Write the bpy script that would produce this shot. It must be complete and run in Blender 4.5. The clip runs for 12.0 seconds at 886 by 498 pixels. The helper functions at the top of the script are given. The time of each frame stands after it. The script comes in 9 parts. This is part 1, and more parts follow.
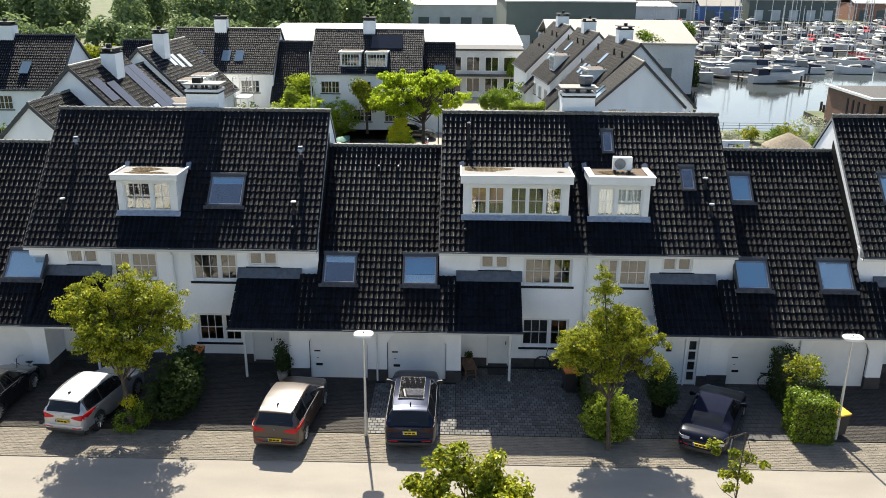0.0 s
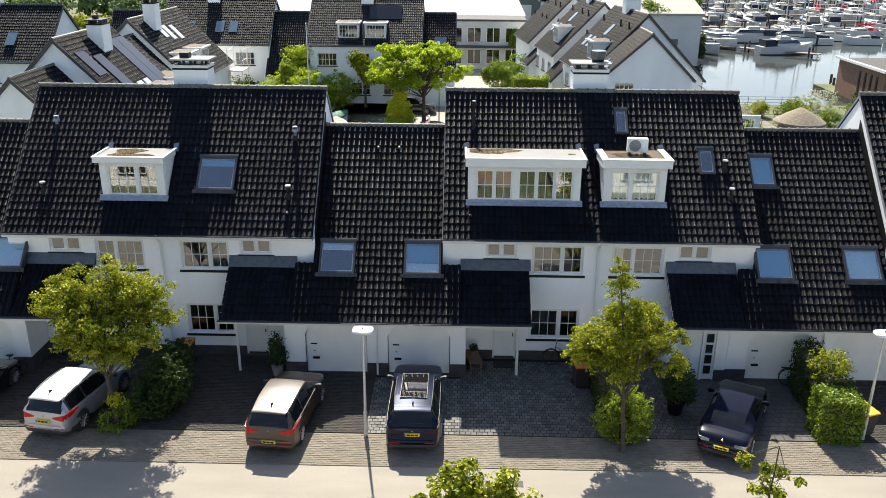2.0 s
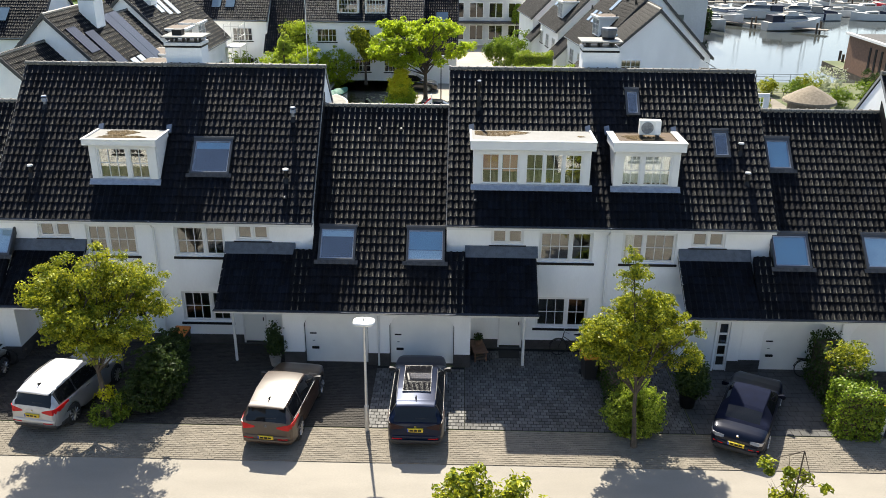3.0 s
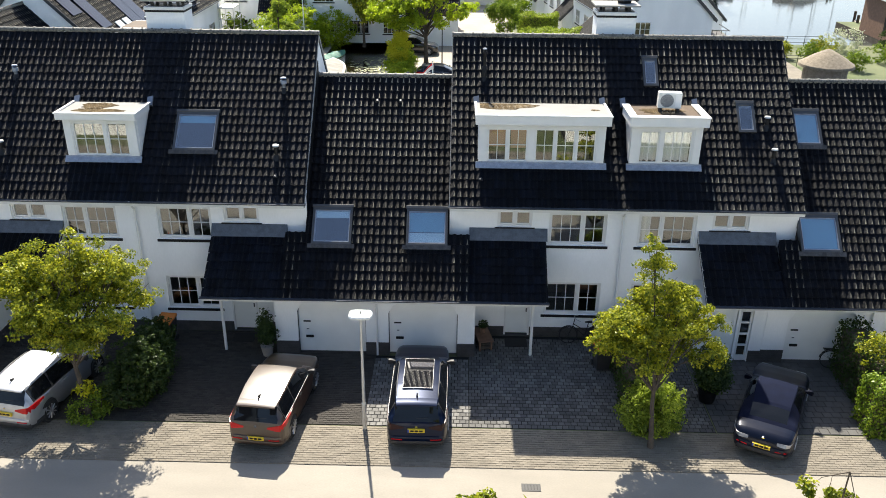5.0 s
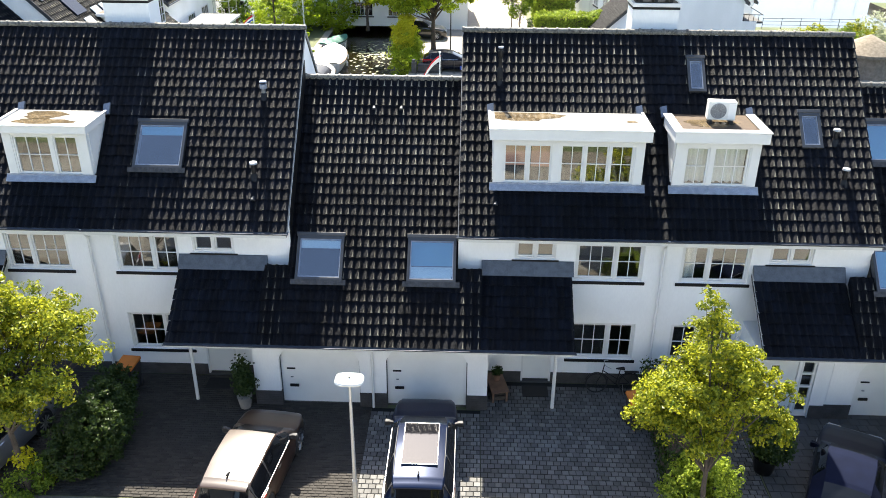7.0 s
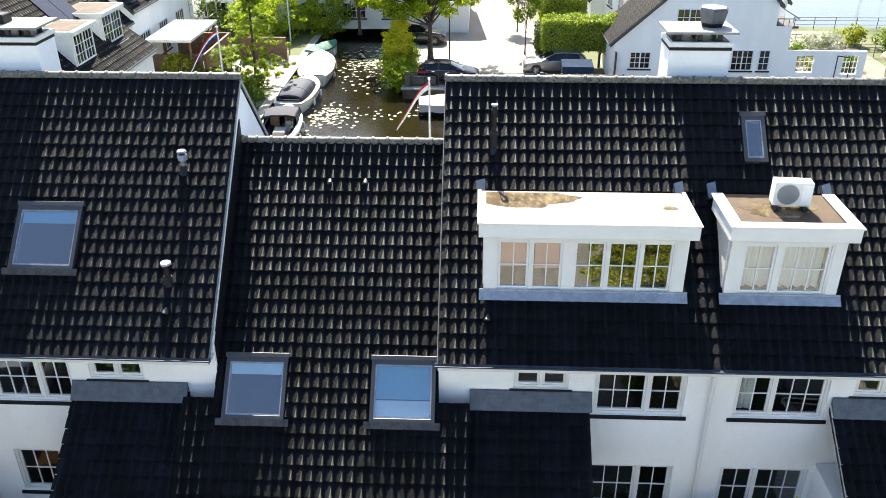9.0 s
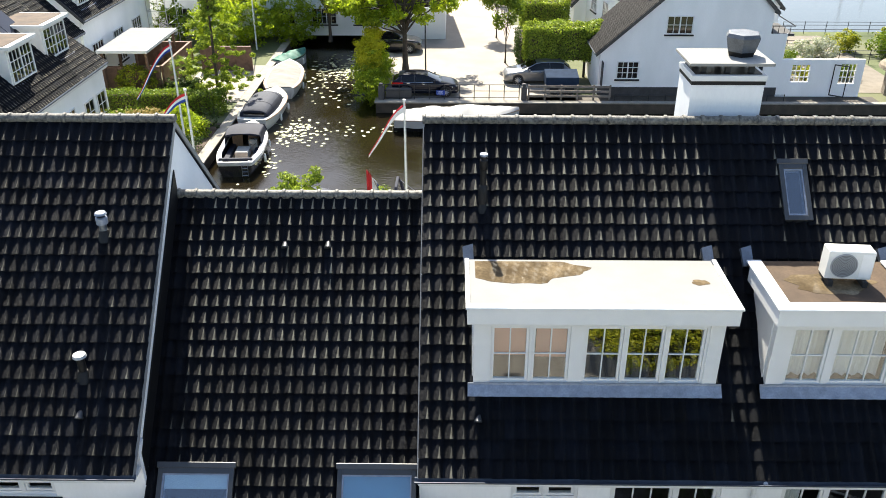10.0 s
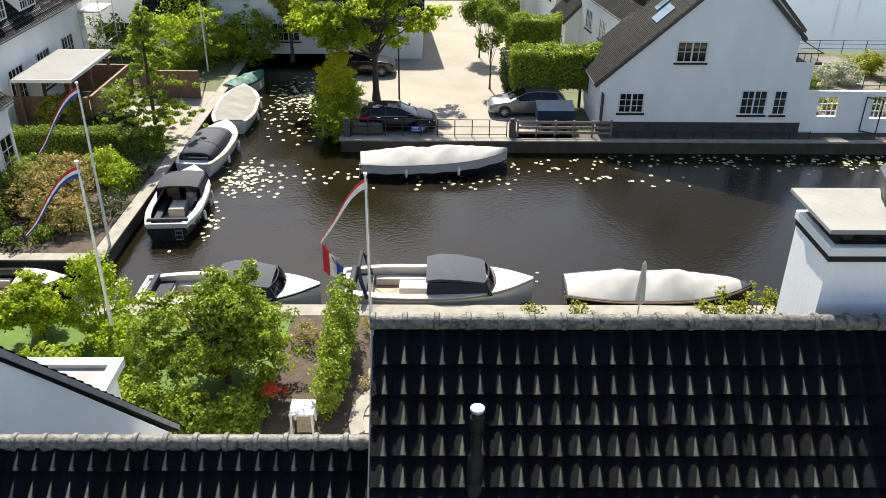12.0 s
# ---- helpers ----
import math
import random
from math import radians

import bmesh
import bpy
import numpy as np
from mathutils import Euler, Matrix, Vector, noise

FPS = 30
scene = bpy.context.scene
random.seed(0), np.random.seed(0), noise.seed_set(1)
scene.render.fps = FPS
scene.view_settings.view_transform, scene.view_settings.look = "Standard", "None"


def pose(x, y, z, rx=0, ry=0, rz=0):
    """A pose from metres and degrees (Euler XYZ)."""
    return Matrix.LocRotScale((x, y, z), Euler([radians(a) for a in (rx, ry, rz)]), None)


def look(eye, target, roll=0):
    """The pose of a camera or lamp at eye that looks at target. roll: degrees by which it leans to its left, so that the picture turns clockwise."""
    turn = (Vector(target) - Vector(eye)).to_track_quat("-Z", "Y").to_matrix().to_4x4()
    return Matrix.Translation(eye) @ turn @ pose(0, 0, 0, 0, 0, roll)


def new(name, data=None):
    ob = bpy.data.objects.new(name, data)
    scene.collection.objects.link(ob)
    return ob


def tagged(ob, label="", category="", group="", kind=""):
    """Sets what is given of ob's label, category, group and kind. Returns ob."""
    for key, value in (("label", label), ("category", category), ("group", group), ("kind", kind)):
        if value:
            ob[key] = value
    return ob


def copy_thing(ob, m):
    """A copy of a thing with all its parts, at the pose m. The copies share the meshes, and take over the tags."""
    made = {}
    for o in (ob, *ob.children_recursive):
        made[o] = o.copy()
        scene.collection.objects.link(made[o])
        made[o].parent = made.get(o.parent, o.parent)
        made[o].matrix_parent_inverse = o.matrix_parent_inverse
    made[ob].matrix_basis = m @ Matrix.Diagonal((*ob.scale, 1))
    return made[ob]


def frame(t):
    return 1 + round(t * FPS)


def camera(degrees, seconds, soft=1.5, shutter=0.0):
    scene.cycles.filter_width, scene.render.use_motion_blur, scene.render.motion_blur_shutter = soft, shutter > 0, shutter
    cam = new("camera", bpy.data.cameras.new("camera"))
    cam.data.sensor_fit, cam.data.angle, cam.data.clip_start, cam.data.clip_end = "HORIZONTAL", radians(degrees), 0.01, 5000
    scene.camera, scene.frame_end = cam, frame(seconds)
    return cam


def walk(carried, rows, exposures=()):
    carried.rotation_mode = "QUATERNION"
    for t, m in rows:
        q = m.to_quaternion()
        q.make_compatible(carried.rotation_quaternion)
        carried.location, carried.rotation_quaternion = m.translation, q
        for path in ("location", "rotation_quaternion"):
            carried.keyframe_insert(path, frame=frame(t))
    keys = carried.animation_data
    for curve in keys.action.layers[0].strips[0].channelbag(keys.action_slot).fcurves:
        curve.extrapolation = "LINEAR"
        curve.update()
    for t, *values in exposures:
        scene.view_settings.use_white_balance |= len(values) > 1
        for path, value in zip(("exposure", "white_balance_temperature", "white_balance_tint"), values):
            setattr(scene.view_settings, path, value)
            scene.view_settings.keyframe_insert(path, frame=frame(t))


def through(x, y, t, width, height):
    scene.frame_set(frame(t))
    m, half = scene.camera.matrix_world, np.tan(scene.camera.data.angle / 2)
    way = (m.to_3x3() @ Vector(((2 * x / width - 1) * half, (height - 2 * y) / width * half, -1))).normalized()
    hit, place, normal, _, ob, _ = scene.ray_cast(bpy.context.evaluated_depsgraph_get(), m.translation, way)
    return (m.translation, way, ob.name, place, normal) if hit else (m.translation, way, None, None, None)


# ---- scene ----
import collections

cam = camera(56.5, 12.0, 0.9)
PATH = [
    (0, (0.489, -0.678, 16.705), (0.449, 1.214, 16.06), 0.4),
    (0.5, (0.43, -0.318, 16.728), (0.39, 1.575, 16.083), 0.4),
    (1, (0.38, 0.172, 16.676), (0.341, 2.061, 16.019), 0.4),
    (1.5, (0.315, 0.774, 16.657), (0.277, 2.653, 15.973), 0.4),
    (2, (0.242, 1.405, 16.666), (0.206, 3.274, 15.955), 0.45),
    (2.5, (0.151, 2.071, 16.622), (0.115, 3.93, 15.884), 0.45),
    (3, (0.079, 2.69, 16.583), (0.043, 4.538, 15.819), 0.5),
    (3.5, (0.032, 3.315, 16.553), (-0.002, 5.152, 15.763), 0.5),
    (5.5, (-0.127, 5.841, 16.427), (-0.162, 7.636, 15.545), 0.5),
    (6, (-0.192, 7.005, 16.389), (-0.224, 8.786, 15.479), 0.5),
    (6.5, (-0.193, 8.408, 16.303), (-0.231, 10.19, 15.395), 0.45),
    (7, (-0.15, 9.861, 16.154), (-0.204, 11.646, 15.255), 0.4),
    (9, (0.421, 16.917, 16.244), (0.344, 18.686, 15.313), -0.2),
    (9.5, (0.361, 18.736, 16.153), (0.31, 20.503, 15.218), -0.1),
    (10, (0.229, 20.721, 16.052), (0.207, 22.489, 15.117), 0.0),
    (10.5, (0.273, 22.841, 16.036), (0.266, 24.606, 15.097), 0.0),
    (11, (0.315, 24.509, 15.975), (0.311, 26.273, 15.033), 0.0),
    (11.5, (0.367, 26.333, 16.024), (0.364, 28.092, 15.074), 0.2),
    (12, (0.337, 28.614, 15.917), (0.364, 30.376, 14.972), 0.6),
]
walk(cam, [(t, look(eye, target, roll)) for t, eye, target, roll in PATH],
     [(0, 1.18), (2.5, 1.24), (3.5, 1.32), (5.5, 1.48), (6.5, 1.84), (7.0, 1.96), (9.0, 1.90), (9.5, 1.74), (10.0, 1.52), (11.0, 1.19), (12.0, 1.04)])

# ---- light ----
SUN_AZ = math.atan2(-0.175, 1.0)          # the sun stands behind the row, a little to the west of its axis
SUN_EL = math.atan(1 / (0.885 * math.hypot(0.175, 1.0)))
world = bpy.data.worlds.new("sky")
world.use_nodes = True
scene.world = world
sky = world.node_tree.nodes.new("ShaderNodeTexSky")
sky.sky_type, sky.sun_disc = "NISHITA", False
sky.sun_elevation, sky.sun_rotation = SUN_EL, SUN_AZ
sky.altitude, sky.dust_density, sky.ozone_density = 0, 1.5, 0.6
world.node_tree.nodes["Background"].inputs["Strength"].default_value = 0.100
world.node_tree.links.new(sky.outputs[0], world.node_tree.nodes["Background"].inputs["Color"])
sun = new("sun", bpy.data.lights.new("sun", "SUN"))
sun.data.energy, sun.data.angle, sun.data.color = 5.0, radians(0.53), (1.0, 0.935, 0.80)
sun_dir = Vector((math.sin(SUN_AZ) * math.cos(SUN_EL), math.cos(SUN_AZ) * math.cos(SUN_EL), math.sin(SUN_EL)))
sun.matrix_world = look(sun_dir * 200, (0, 0, 0))
scene.view_settings.exposure = 1.1

# ---- materials ----
def mat(name, col, rough=0.7, metal=0.0, lit_nose=None, coat_rough=0.03, var=0.15, scale=3.0, fine=40.0, bump=0.0, relief=0.02, coat=0.0, island=0.0, obrand=0.0, spec=0.5, stain=None, stain_amt=0.5, stain_scale=0.6, stretch=(1, 1, 1)):
    """A surface with a base colour that varies at two scales, optional stains and fine relief."""
    m = bpy.data.materials.new(name)
    m.use_nodes = True
    nt = m.node_tree
    N, L = nt.nodes, nt.links
    b = N["Principled BSDF"]
    b.inputs["Roughness"].default_value, b.inputs["Metallic"].default_value = rough, metal
    b.inputs["Coat Weight"].default_value = coat
    b.inputs["Coat Roughness"].default_value = coat_rough
    b.inputs["Specular IOR Level"].default_value = spec
    geo = N.new("ShaderNodeNewGeometry")
    mapping = N.new("ShaderNodeMapping")
    mapping.inputs["Scale"].default_value = stretch
    L.new(geo.outputs["Position"], mapping.inputs["Vector"])

    def noise_fac(s, detail):
        n = N.new("ShaderNodeTexNoise")
        n.inputs["Scale"].default_value, n.inputs["Detail"].default_value = s, detail
        L.new(mapping.outputs[0], n.inputs["Vector"])
        return n.outputs["Fac"]

    def scaled(fac, lo, hi):
        r = N.new("ShaderNodeMapRange")
        r.inputs["From Min"].default_value, r.inputs["From Max"].default_value = 0.3, 0.7
        r.inputs["To Min"].default_value, r.inputs["To Max"].default_value = lo, hi
        L.new(fac, r.inputs["Value"])
        return r.outputs[0]

    def times(a, c):
        k = N.new("ShaderNodeMath")
        k.operation = "MULTIPLY"
        L.new(a, k.inputs[0]), L.new(c, k.inputs[1])
        return k.outputs[0]

    value = times(scaled(noise_fac(scale, 4), 1 - var, 1 + var), scaled(noise_fac(fine, 3), 1 - var * 0.6, 1 + var * 0.6))
    if island:
        r = N.new("ShaderNodeMapRange")
        r.inputs["To Min"].default_value, r.inputs["To Max"].default_value = 1 - island, 1 + island
        L.new(geo.outputs["Random Per Island"], r.inputs["Value"])
        value = times(value, r.outputs[0])
    if obrand:
        oi = N.new("ShaderNodeObjectInfo")
        r = N.new("ShaderNodeMapRange")
        r.inputs["To Min"].default_value, r.inputs["To Max"].default_value = 1 - obrand, 1 + obrand
        L.new(oi.outputs["Random"], r.inputs["Value"])
        value = times(value, r.outputs[0])
    colour = N.new("ShaderNodeVectorMath")
    colour.operation = "SCALE"
    colour.inputs[0].default_value = col
    L.new(value, colour.inputs["Scale"])
    out = colour.outputs[0]
    if stain:
        mix = N.new("ShaderNodeMix")
        mix.data_type = "RGBA"
        L.new(scaled(noise_fac(stain_scale, 6), 0.0, stain_amt), mix.inputs["Factor"])
        L.new(out, mix.inputs["A"])
        mix.inputs["B"].default_value = (*stain, 1)
        out = mix.outputs["Result"]
    # paints sun on the tile noses as a paler second colour
    if lit_nose:
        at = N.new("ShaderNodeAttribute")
        at.attribute_name = "nose_light"
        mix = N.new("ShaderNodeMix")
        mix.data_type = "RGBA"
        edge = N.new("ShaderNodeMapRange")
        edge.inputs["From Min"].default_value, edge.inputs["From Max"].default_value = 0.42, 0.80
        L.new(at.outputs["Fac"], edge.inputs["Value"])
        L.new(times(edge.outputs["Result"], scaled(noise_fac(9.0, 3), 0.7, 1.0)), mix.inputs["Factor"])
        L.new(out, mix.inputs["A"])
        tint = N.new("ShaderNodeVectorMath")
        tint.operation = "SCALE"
        tint.inputs[0].default_value = lit_nose
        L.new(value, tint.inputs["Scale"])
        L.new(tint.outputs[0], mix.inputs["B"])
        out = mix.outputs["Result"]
    L.new(out, b.inputs["Base Color"])
    if bump:
        bp = N.new("ShaderNodeBump")
        bp.inputs["Strength"].default_value, bp.inputs["Distance"].default_value = bump, relief
        L.new(noise_fac(fine, 4), bp.inputs["Height"])
        L.new(bp.outputs[0], b.inputs["Normal"])
    return m


def glass_mat(name, tint=(0.9, 0.93, 0.93), straight=0.16):
    """Clear or tinted glass; straight is the share that one face mirrors when seen head-on."""
    m = bpy.data.materials.new(name)
    m.use_nodes = True
    nt = m.node_tree
    nt.nodes.remove(nt.nodes["Principled BSDF"])
    tr, gl, mx, lw, pw, sc = (nt.nodes.new("ShaderNode" + k) for k in ("BsdfTransparent", "BsdfGlossy", "MixShader", "LayerWeight", "Math", "MapRange"))
    tr.inputs[0].default_value = (*tint, 1)
    gl.inputs["Roughness"].default_value = 0.02
    gl.inputs[0].default_value = (1, 1, 1, 1)
    pw.operation = "POWER"
    pw.inputs[1].default_value = 4.0
    sc.inputs["To Min"].default_value, sc.inputs["To Max"].default_value = straight, 0.9
    L = nt.links
    L.new(lw.outputs["Facing"], pw.inputs[0]), L.new(pw.outputs[0], sc.inputs["Value"])
    L.new(sc.outputs[0], mx.inputs[0]), L.new(tr.outputs[0], mx.inputs[1]), L.new(gl.outputs[0], mx.inputs[2])
    L.new(mx.outputs[0], nt.nodes["Material Output"].inputs[0])
    return m


def leaf_mat(name, col, light, through=0.38):
    """Leaves: two hues from leaf to leaf, and light that comes through them."""
    m = bpy.data.materials.new(name)
    m.use_nodes = True
    nt = m.node_tree
    N, L = nt.nodes, nt.links
    N.remove(N["Principled BSDF"])
    geo, mix, n, add = N.new("ShaderNodeNewGeometry"), N.new("ShaderNodeMix"), N.new("ShaderNodeTexNoise"), N.new("ShaderNodeMath")
    mix.data_type = "RGBA"
    mix.inputs["A"].default_value, mix.inputs["B"].default_value = (*col, 1), (*light, 1)
    n.inputs["Scale"].default_value = 1.3
    L.new(geo.outputs["Position"], n.inputs["Vector"])
    add.operation = "MULTIPLY"
    L.new(geo.outputs["Random Per Island"], add.inputs[0])
    scale = N.new("ShaderNodeMath")
    scale.operation = "MULTIPLY"
    scale.inputs[1].default_value = 2.0
    L.new(n.outputs["Fac"], scale.inputs[0])
    L.new(scale.outputs[0], add.inputs[1])
    L.new(add.outputs[0], mix.inputs["Factor"])
    d, t, g, m1, m2 = (N.new("ShaderNode" + k) for k in ("BsdfDiffuse", "BsdfTranslucent", "BsdfGlossy", "MixShader", "MixShader"))
    L.new(mix.outputs["Result"], d.inputs[0]), L.new(mix.outputs["Result"], t.inputs[0])
    g.inputs["Roughness"].default_value = 0.4
    m1.inputs[0].default_value, m2.inputs[0].default_value = through, 0.022
    L.new(d.outputs[0], m1.inputs[1]), L.new(t.outputs[0], m1.inputs[2])
    L.new(m1.outputs[0], m2.inputs[1]), L.new(g.outputs[0], m2.inputs[2])
    L.new(m2.outputs[0], N["Material Output"].inputs[0])
    return m


# Second colour: sun on the tile noses painted in, with some lichen.
TILE = mat("roof_tile", (0.0041, 0.0062, 0.0116), 0.6, spec=0.15, var=0.35, scale=1.4, fine=170, bump=1.0, relief=0.045, island=0.35, obrand=0.35, lit_nose=(0.31, 0.288, 0.222))
TILE_FAR = mat("roof_tile_weathered", (0.008, 0.007, 0.0065), 0.6, spec=0.15, var=0.3, scale=0.8, fine=30, bump=0.2, island=0.3, lit_nose=(0.03, 0.026, 0.022))
RIDGE = mat("ridge_tile", (0.035, 0.035, 0.036), 0.6, var=0.35, scale=4, fine=40, bump=0.5, obrand=0.3, stain=(0.34, 0.32, 0.26), stain_amt=0.55, stain_scale=16)
STUCCO = mat("white_render", (0.90, 0.895, 0.88), 0.85, var=0.035, scale=0.7, fine=25, bump=0.12, stain=(0.70, 0.71, 0.69), stain_amt=0.35, stain_scale=0.9, stretch=(1, 1, 0.35))
PAINT = mat("white_paint", (0.74, 0.735, 0.715), 0.45, var=0.03, scale=3, fine=50, bump=0.03)
DOORW = mat("white_door", (0.82, 0.82, 0.79), 0.4, var=0.03, scale=2, fine=60)
LEAD = mat("lead", (0.10, 0.11, 0.125), 0.5, 0.3, var=0.22, scale=5, fine=30, bump=0.2)
LEAD_LIGHT = mat("lead_light", (0.25, 0.28, 0.34), 0.5, 0.2, var=0.2, scale=6, fine=30, bump=0.2)
LEAD_PALE = mat("pale_metal", (0.40, 0.41, 0.42), 0.45, 0.3, var=0.12, scale=5, fine=30)
FLASHING = mat("weathered_flashing", (0.055, 0.054, 0.055), 0.7, var=0.3, scale=6, fine=30, bump=0.2, spec=0.25)
GUTTER = mat("dull_zinc", (0.055, 0.066, 0.088), 0.55, 0.2, var=0.25, scale=4, fine=30)
ZINC = mat("zinc", (0.16, 0.18, 0.21), 0.4, 0.6, var=0.2, scale=4, fine=30)
PLINTH = mat("dark_brick", (0.055, 0.052, 0.050), 0.85, var=0.25, scale=3, fine=40, bump=0.5, island=0.2)
BLACK = mat("black", (0.009, 0.009, 0.010), 0.5, spec=0.25, var=0.2, scale=5)
DARKF = mat("dark_grey_frame", (0.04, 0.043, 0.047), 0.4, var=0.1)
INT_D = mat("interior_floor", (0.10, 0.08, 0.06), 0.8, var=0.3, scale=1.5)
INT_W = mat("interior_wall", (0.22, 0.20, 0.17), 0.9, var=0.2, scale=1.2)
GLASS = glass_mat("window_glass", straight=0.10)
GLASS_SKY = glass_mat("roof_glass", (0.88, 0.92, 0.96), 0.14)
GLASS_CAR = glass_mat("car_glass", (0.02, 0.025, 0.03), 0.012)
# The two blue blinds carry the sky's reflection in the roof glass as colour.
SKY_BLIND_PALE = mat("sky_reflection_pale", (0.50, 0.62, 0.62), 0.8, var=0.05, scale=1)
BLIND_SALMON = mat("salmon_blind", (0.62, 0.30, 0.21), 0.8, var=0.05, scale=1)
SKY_BLIND = mat("sky_reflection_blue", (0.14, 0.34, 0.43), 0.8, var=0.05, scale=1)
CURTAIN = mat("curtain", (0.74, 0.72, 0.68), 0.9, var=0.12, scale=5, stretch=(4, 1, 0.2))
ROOF_FELT = mat("white_roof_felt", (0.27, 0.268, 0.26), 0.9, spec=0.15, var=0.05, scale=2, fine=30, stain=(0.21, 0.20, 0.185), stain_amt=0.4, stain_scale=0.8)
ROOF_DIRTY = mat("wet_roof_felt", (0.10, 0.068, 0.043), 0.7, spec=0.2, var=0.25, scale=2, fine=20, stain=(0.05, 0.035, 0.025), stain_amt=0.9, stain_scale=1.6)


# ---- mesh building ----
class Mesh:
    """Collects vertices and faces; solid() turns them into mesh data."""

    def __init__(self, weld=False):
        self.v, self.f, self.weld = [], [], weld

    def add(self, vs, fs):
        o = len(self.v)
        self.v.extend(tuple(p) for p in vs)
        self.f.extend(tuple(i + o for i in f) for f in fs)
        return self

    def box(self, a, b, cut=0.0):
        (x0, y0, z0), (x1, y1, z1) = a, b
        if cut:
            c = cut
            rings = [(x0 + c, y0 + c, x1 - c, y1 - c, z0), (x0, y0, x1, y1, z0 + c), (x0, y0, x1, y1, z1 - c), (x0 + c, y0 + c, x1 - c, y1 - c, z1)]
            return self.loft([[(p, q, z), (r, q, z), (r, s, z), (p, s, z)] for p, q, r, s, z in rings])
        return self.loft([[(x0, y0, z), (x1, y0, z), (x1, y1, z), (x0, y1, z)] for z in (z0, z1)])

    def loft(self, rings, caps=True, closed=True):
        n = len(rings[0])
        vs = [p for r in rings for p in r]
        fs = []
        for i in range(len(rings) - 1):
            for j in range(n if closed else n - 1):
                k = (j + 1) % n
                fs.append((i * n + j, i * n + k, (i + 1) * n + k, (i + 1) * n + j))
        if caps:
            fs.append(tuple(reversed(range(n))))
            fs.append(tuple(range((len(rings) - 1) * n, len(rings) * n)))
        return self.add(vs, fs)

    def tube(self, points, r, n=8, caps=True):
        """A round bar along points; r is one radius or one for each point."""
        pts = [Vector(p) for p in points]
        rs = r if isinstance(r, (list, tuple)) else [r] * len(pts)
        rings = []
        for i, p in enumerate(pts):
            d = (pts[min(i + 1, len(pts) - 1)] - pts[max(i - 1, 0)]).normalized()
            up = Vector((0, 0, 1)) if abs(d.z) < 0.9 else Vector((1, 0, 0))
            a = d.cross(up).normalized()
            b = d.cross(a)
            rings.append([p + (a * math.cos(t) + b * math.sin(t)) * rs[i] for t in (2 * math.pi * k / n for k in range(n))])
        return self.loft(rings, caps)

    def prism(self, outline, axis, lo, hi):
        """An outline in the two other axes, drawn out along axis from lo to hi."""
        def at(p, q, w):
            return {"x": (w, p, q), "y": (p, w, q), "z": (p, q, w)}[axis]
        return self.loft([[at(p, q, w) for p, q in outline] for w in (lo, hi)])

    def solid(self, name, smooth=False):
        me = bpy.data.meshes.new(name)
        me.from_pydata(self.v, [], self.f)
        bm = bmesh.new()
        bm.from_mesh(me)
        if self.weld:
            bmesh.ops.remove_doubles(bm, verts=bm.verts, dist=0.0005)
        bmesh.ops.recalc_face_normals(bm, faces=bm.faces)
        bm.to_mesh(me)
        bm.free()
        if smooth:
            me.polygons.foreach_set("use_smooth", [True] * len(me.polygons))
            me.set_sharp_from_angle(angle=radians(38))
        return me


def part(name, shape, material, parent=None, label="", smooth=False):
    me = shape.solid(name, smooth) if isinstance(shape, Mesh) else shape
    if not me.materials:
        me.materials.append(material)
    ob = new(name, me)
    if parent is not None:
        ob.parent = parent
    if label:
        ob["label"] = label
    return ob


def thing(name, label, category, m=None, group="", kind=""):
    ob = new(name)
    ob.empty_display_size = 0.3
    if m is not None:
        ob.matrix_world = m
    return tagged(ob, label, category, group, kind)


def structure(name, shape, material, label, category, smooth=False, kind="structure"):
    return tagged(part(name, shape, material, None, "", smooth), label, category, "", kind)


def cells(x0, x1, z0, z1, holes):
    """The rectangle less its holes, as rectangles."""
    xs = sorted({x0, x1, *(h[0] for h in holes), *(h[1] for h in holes)})
    zs = sorted({z0, z1, *(h[2] for h in holes), *(h[3] for h in holes)})
    for i in range(len(xs) - 1):
        run = None
        for j in range(len(zs) - 1):
            cx, cz = (xs[i] + xs[i + 1]) / 2, (zs[j] + zs[j + 1]) / 2
            solid = x0 < cx < x1 and z0 < cz < z1 and not any(h[0] < cx < h[1] and h[2] < cz < h[3] for h in holes)
            if solid:
                run = (run[0], zs[j + 1]) if run else (zs[j], zs[j + 1])
            if run and (not solid or j == len(zs) - 2):
                yield xs[i], xs[i + 1], run[0], run[1]
                run = None


def wall_mesh(x0, x1, z0, z1, y0, y1, holes):
    w = Mesh(True)
    for a, b, c, d in cells(x0, x1, z0, z1, holes):
        w.box((a, y0, c), (b, y1, d))
    return w


# ---- roof tiles ----
TW, TG, TL = 0.224, 0.345, 0.415


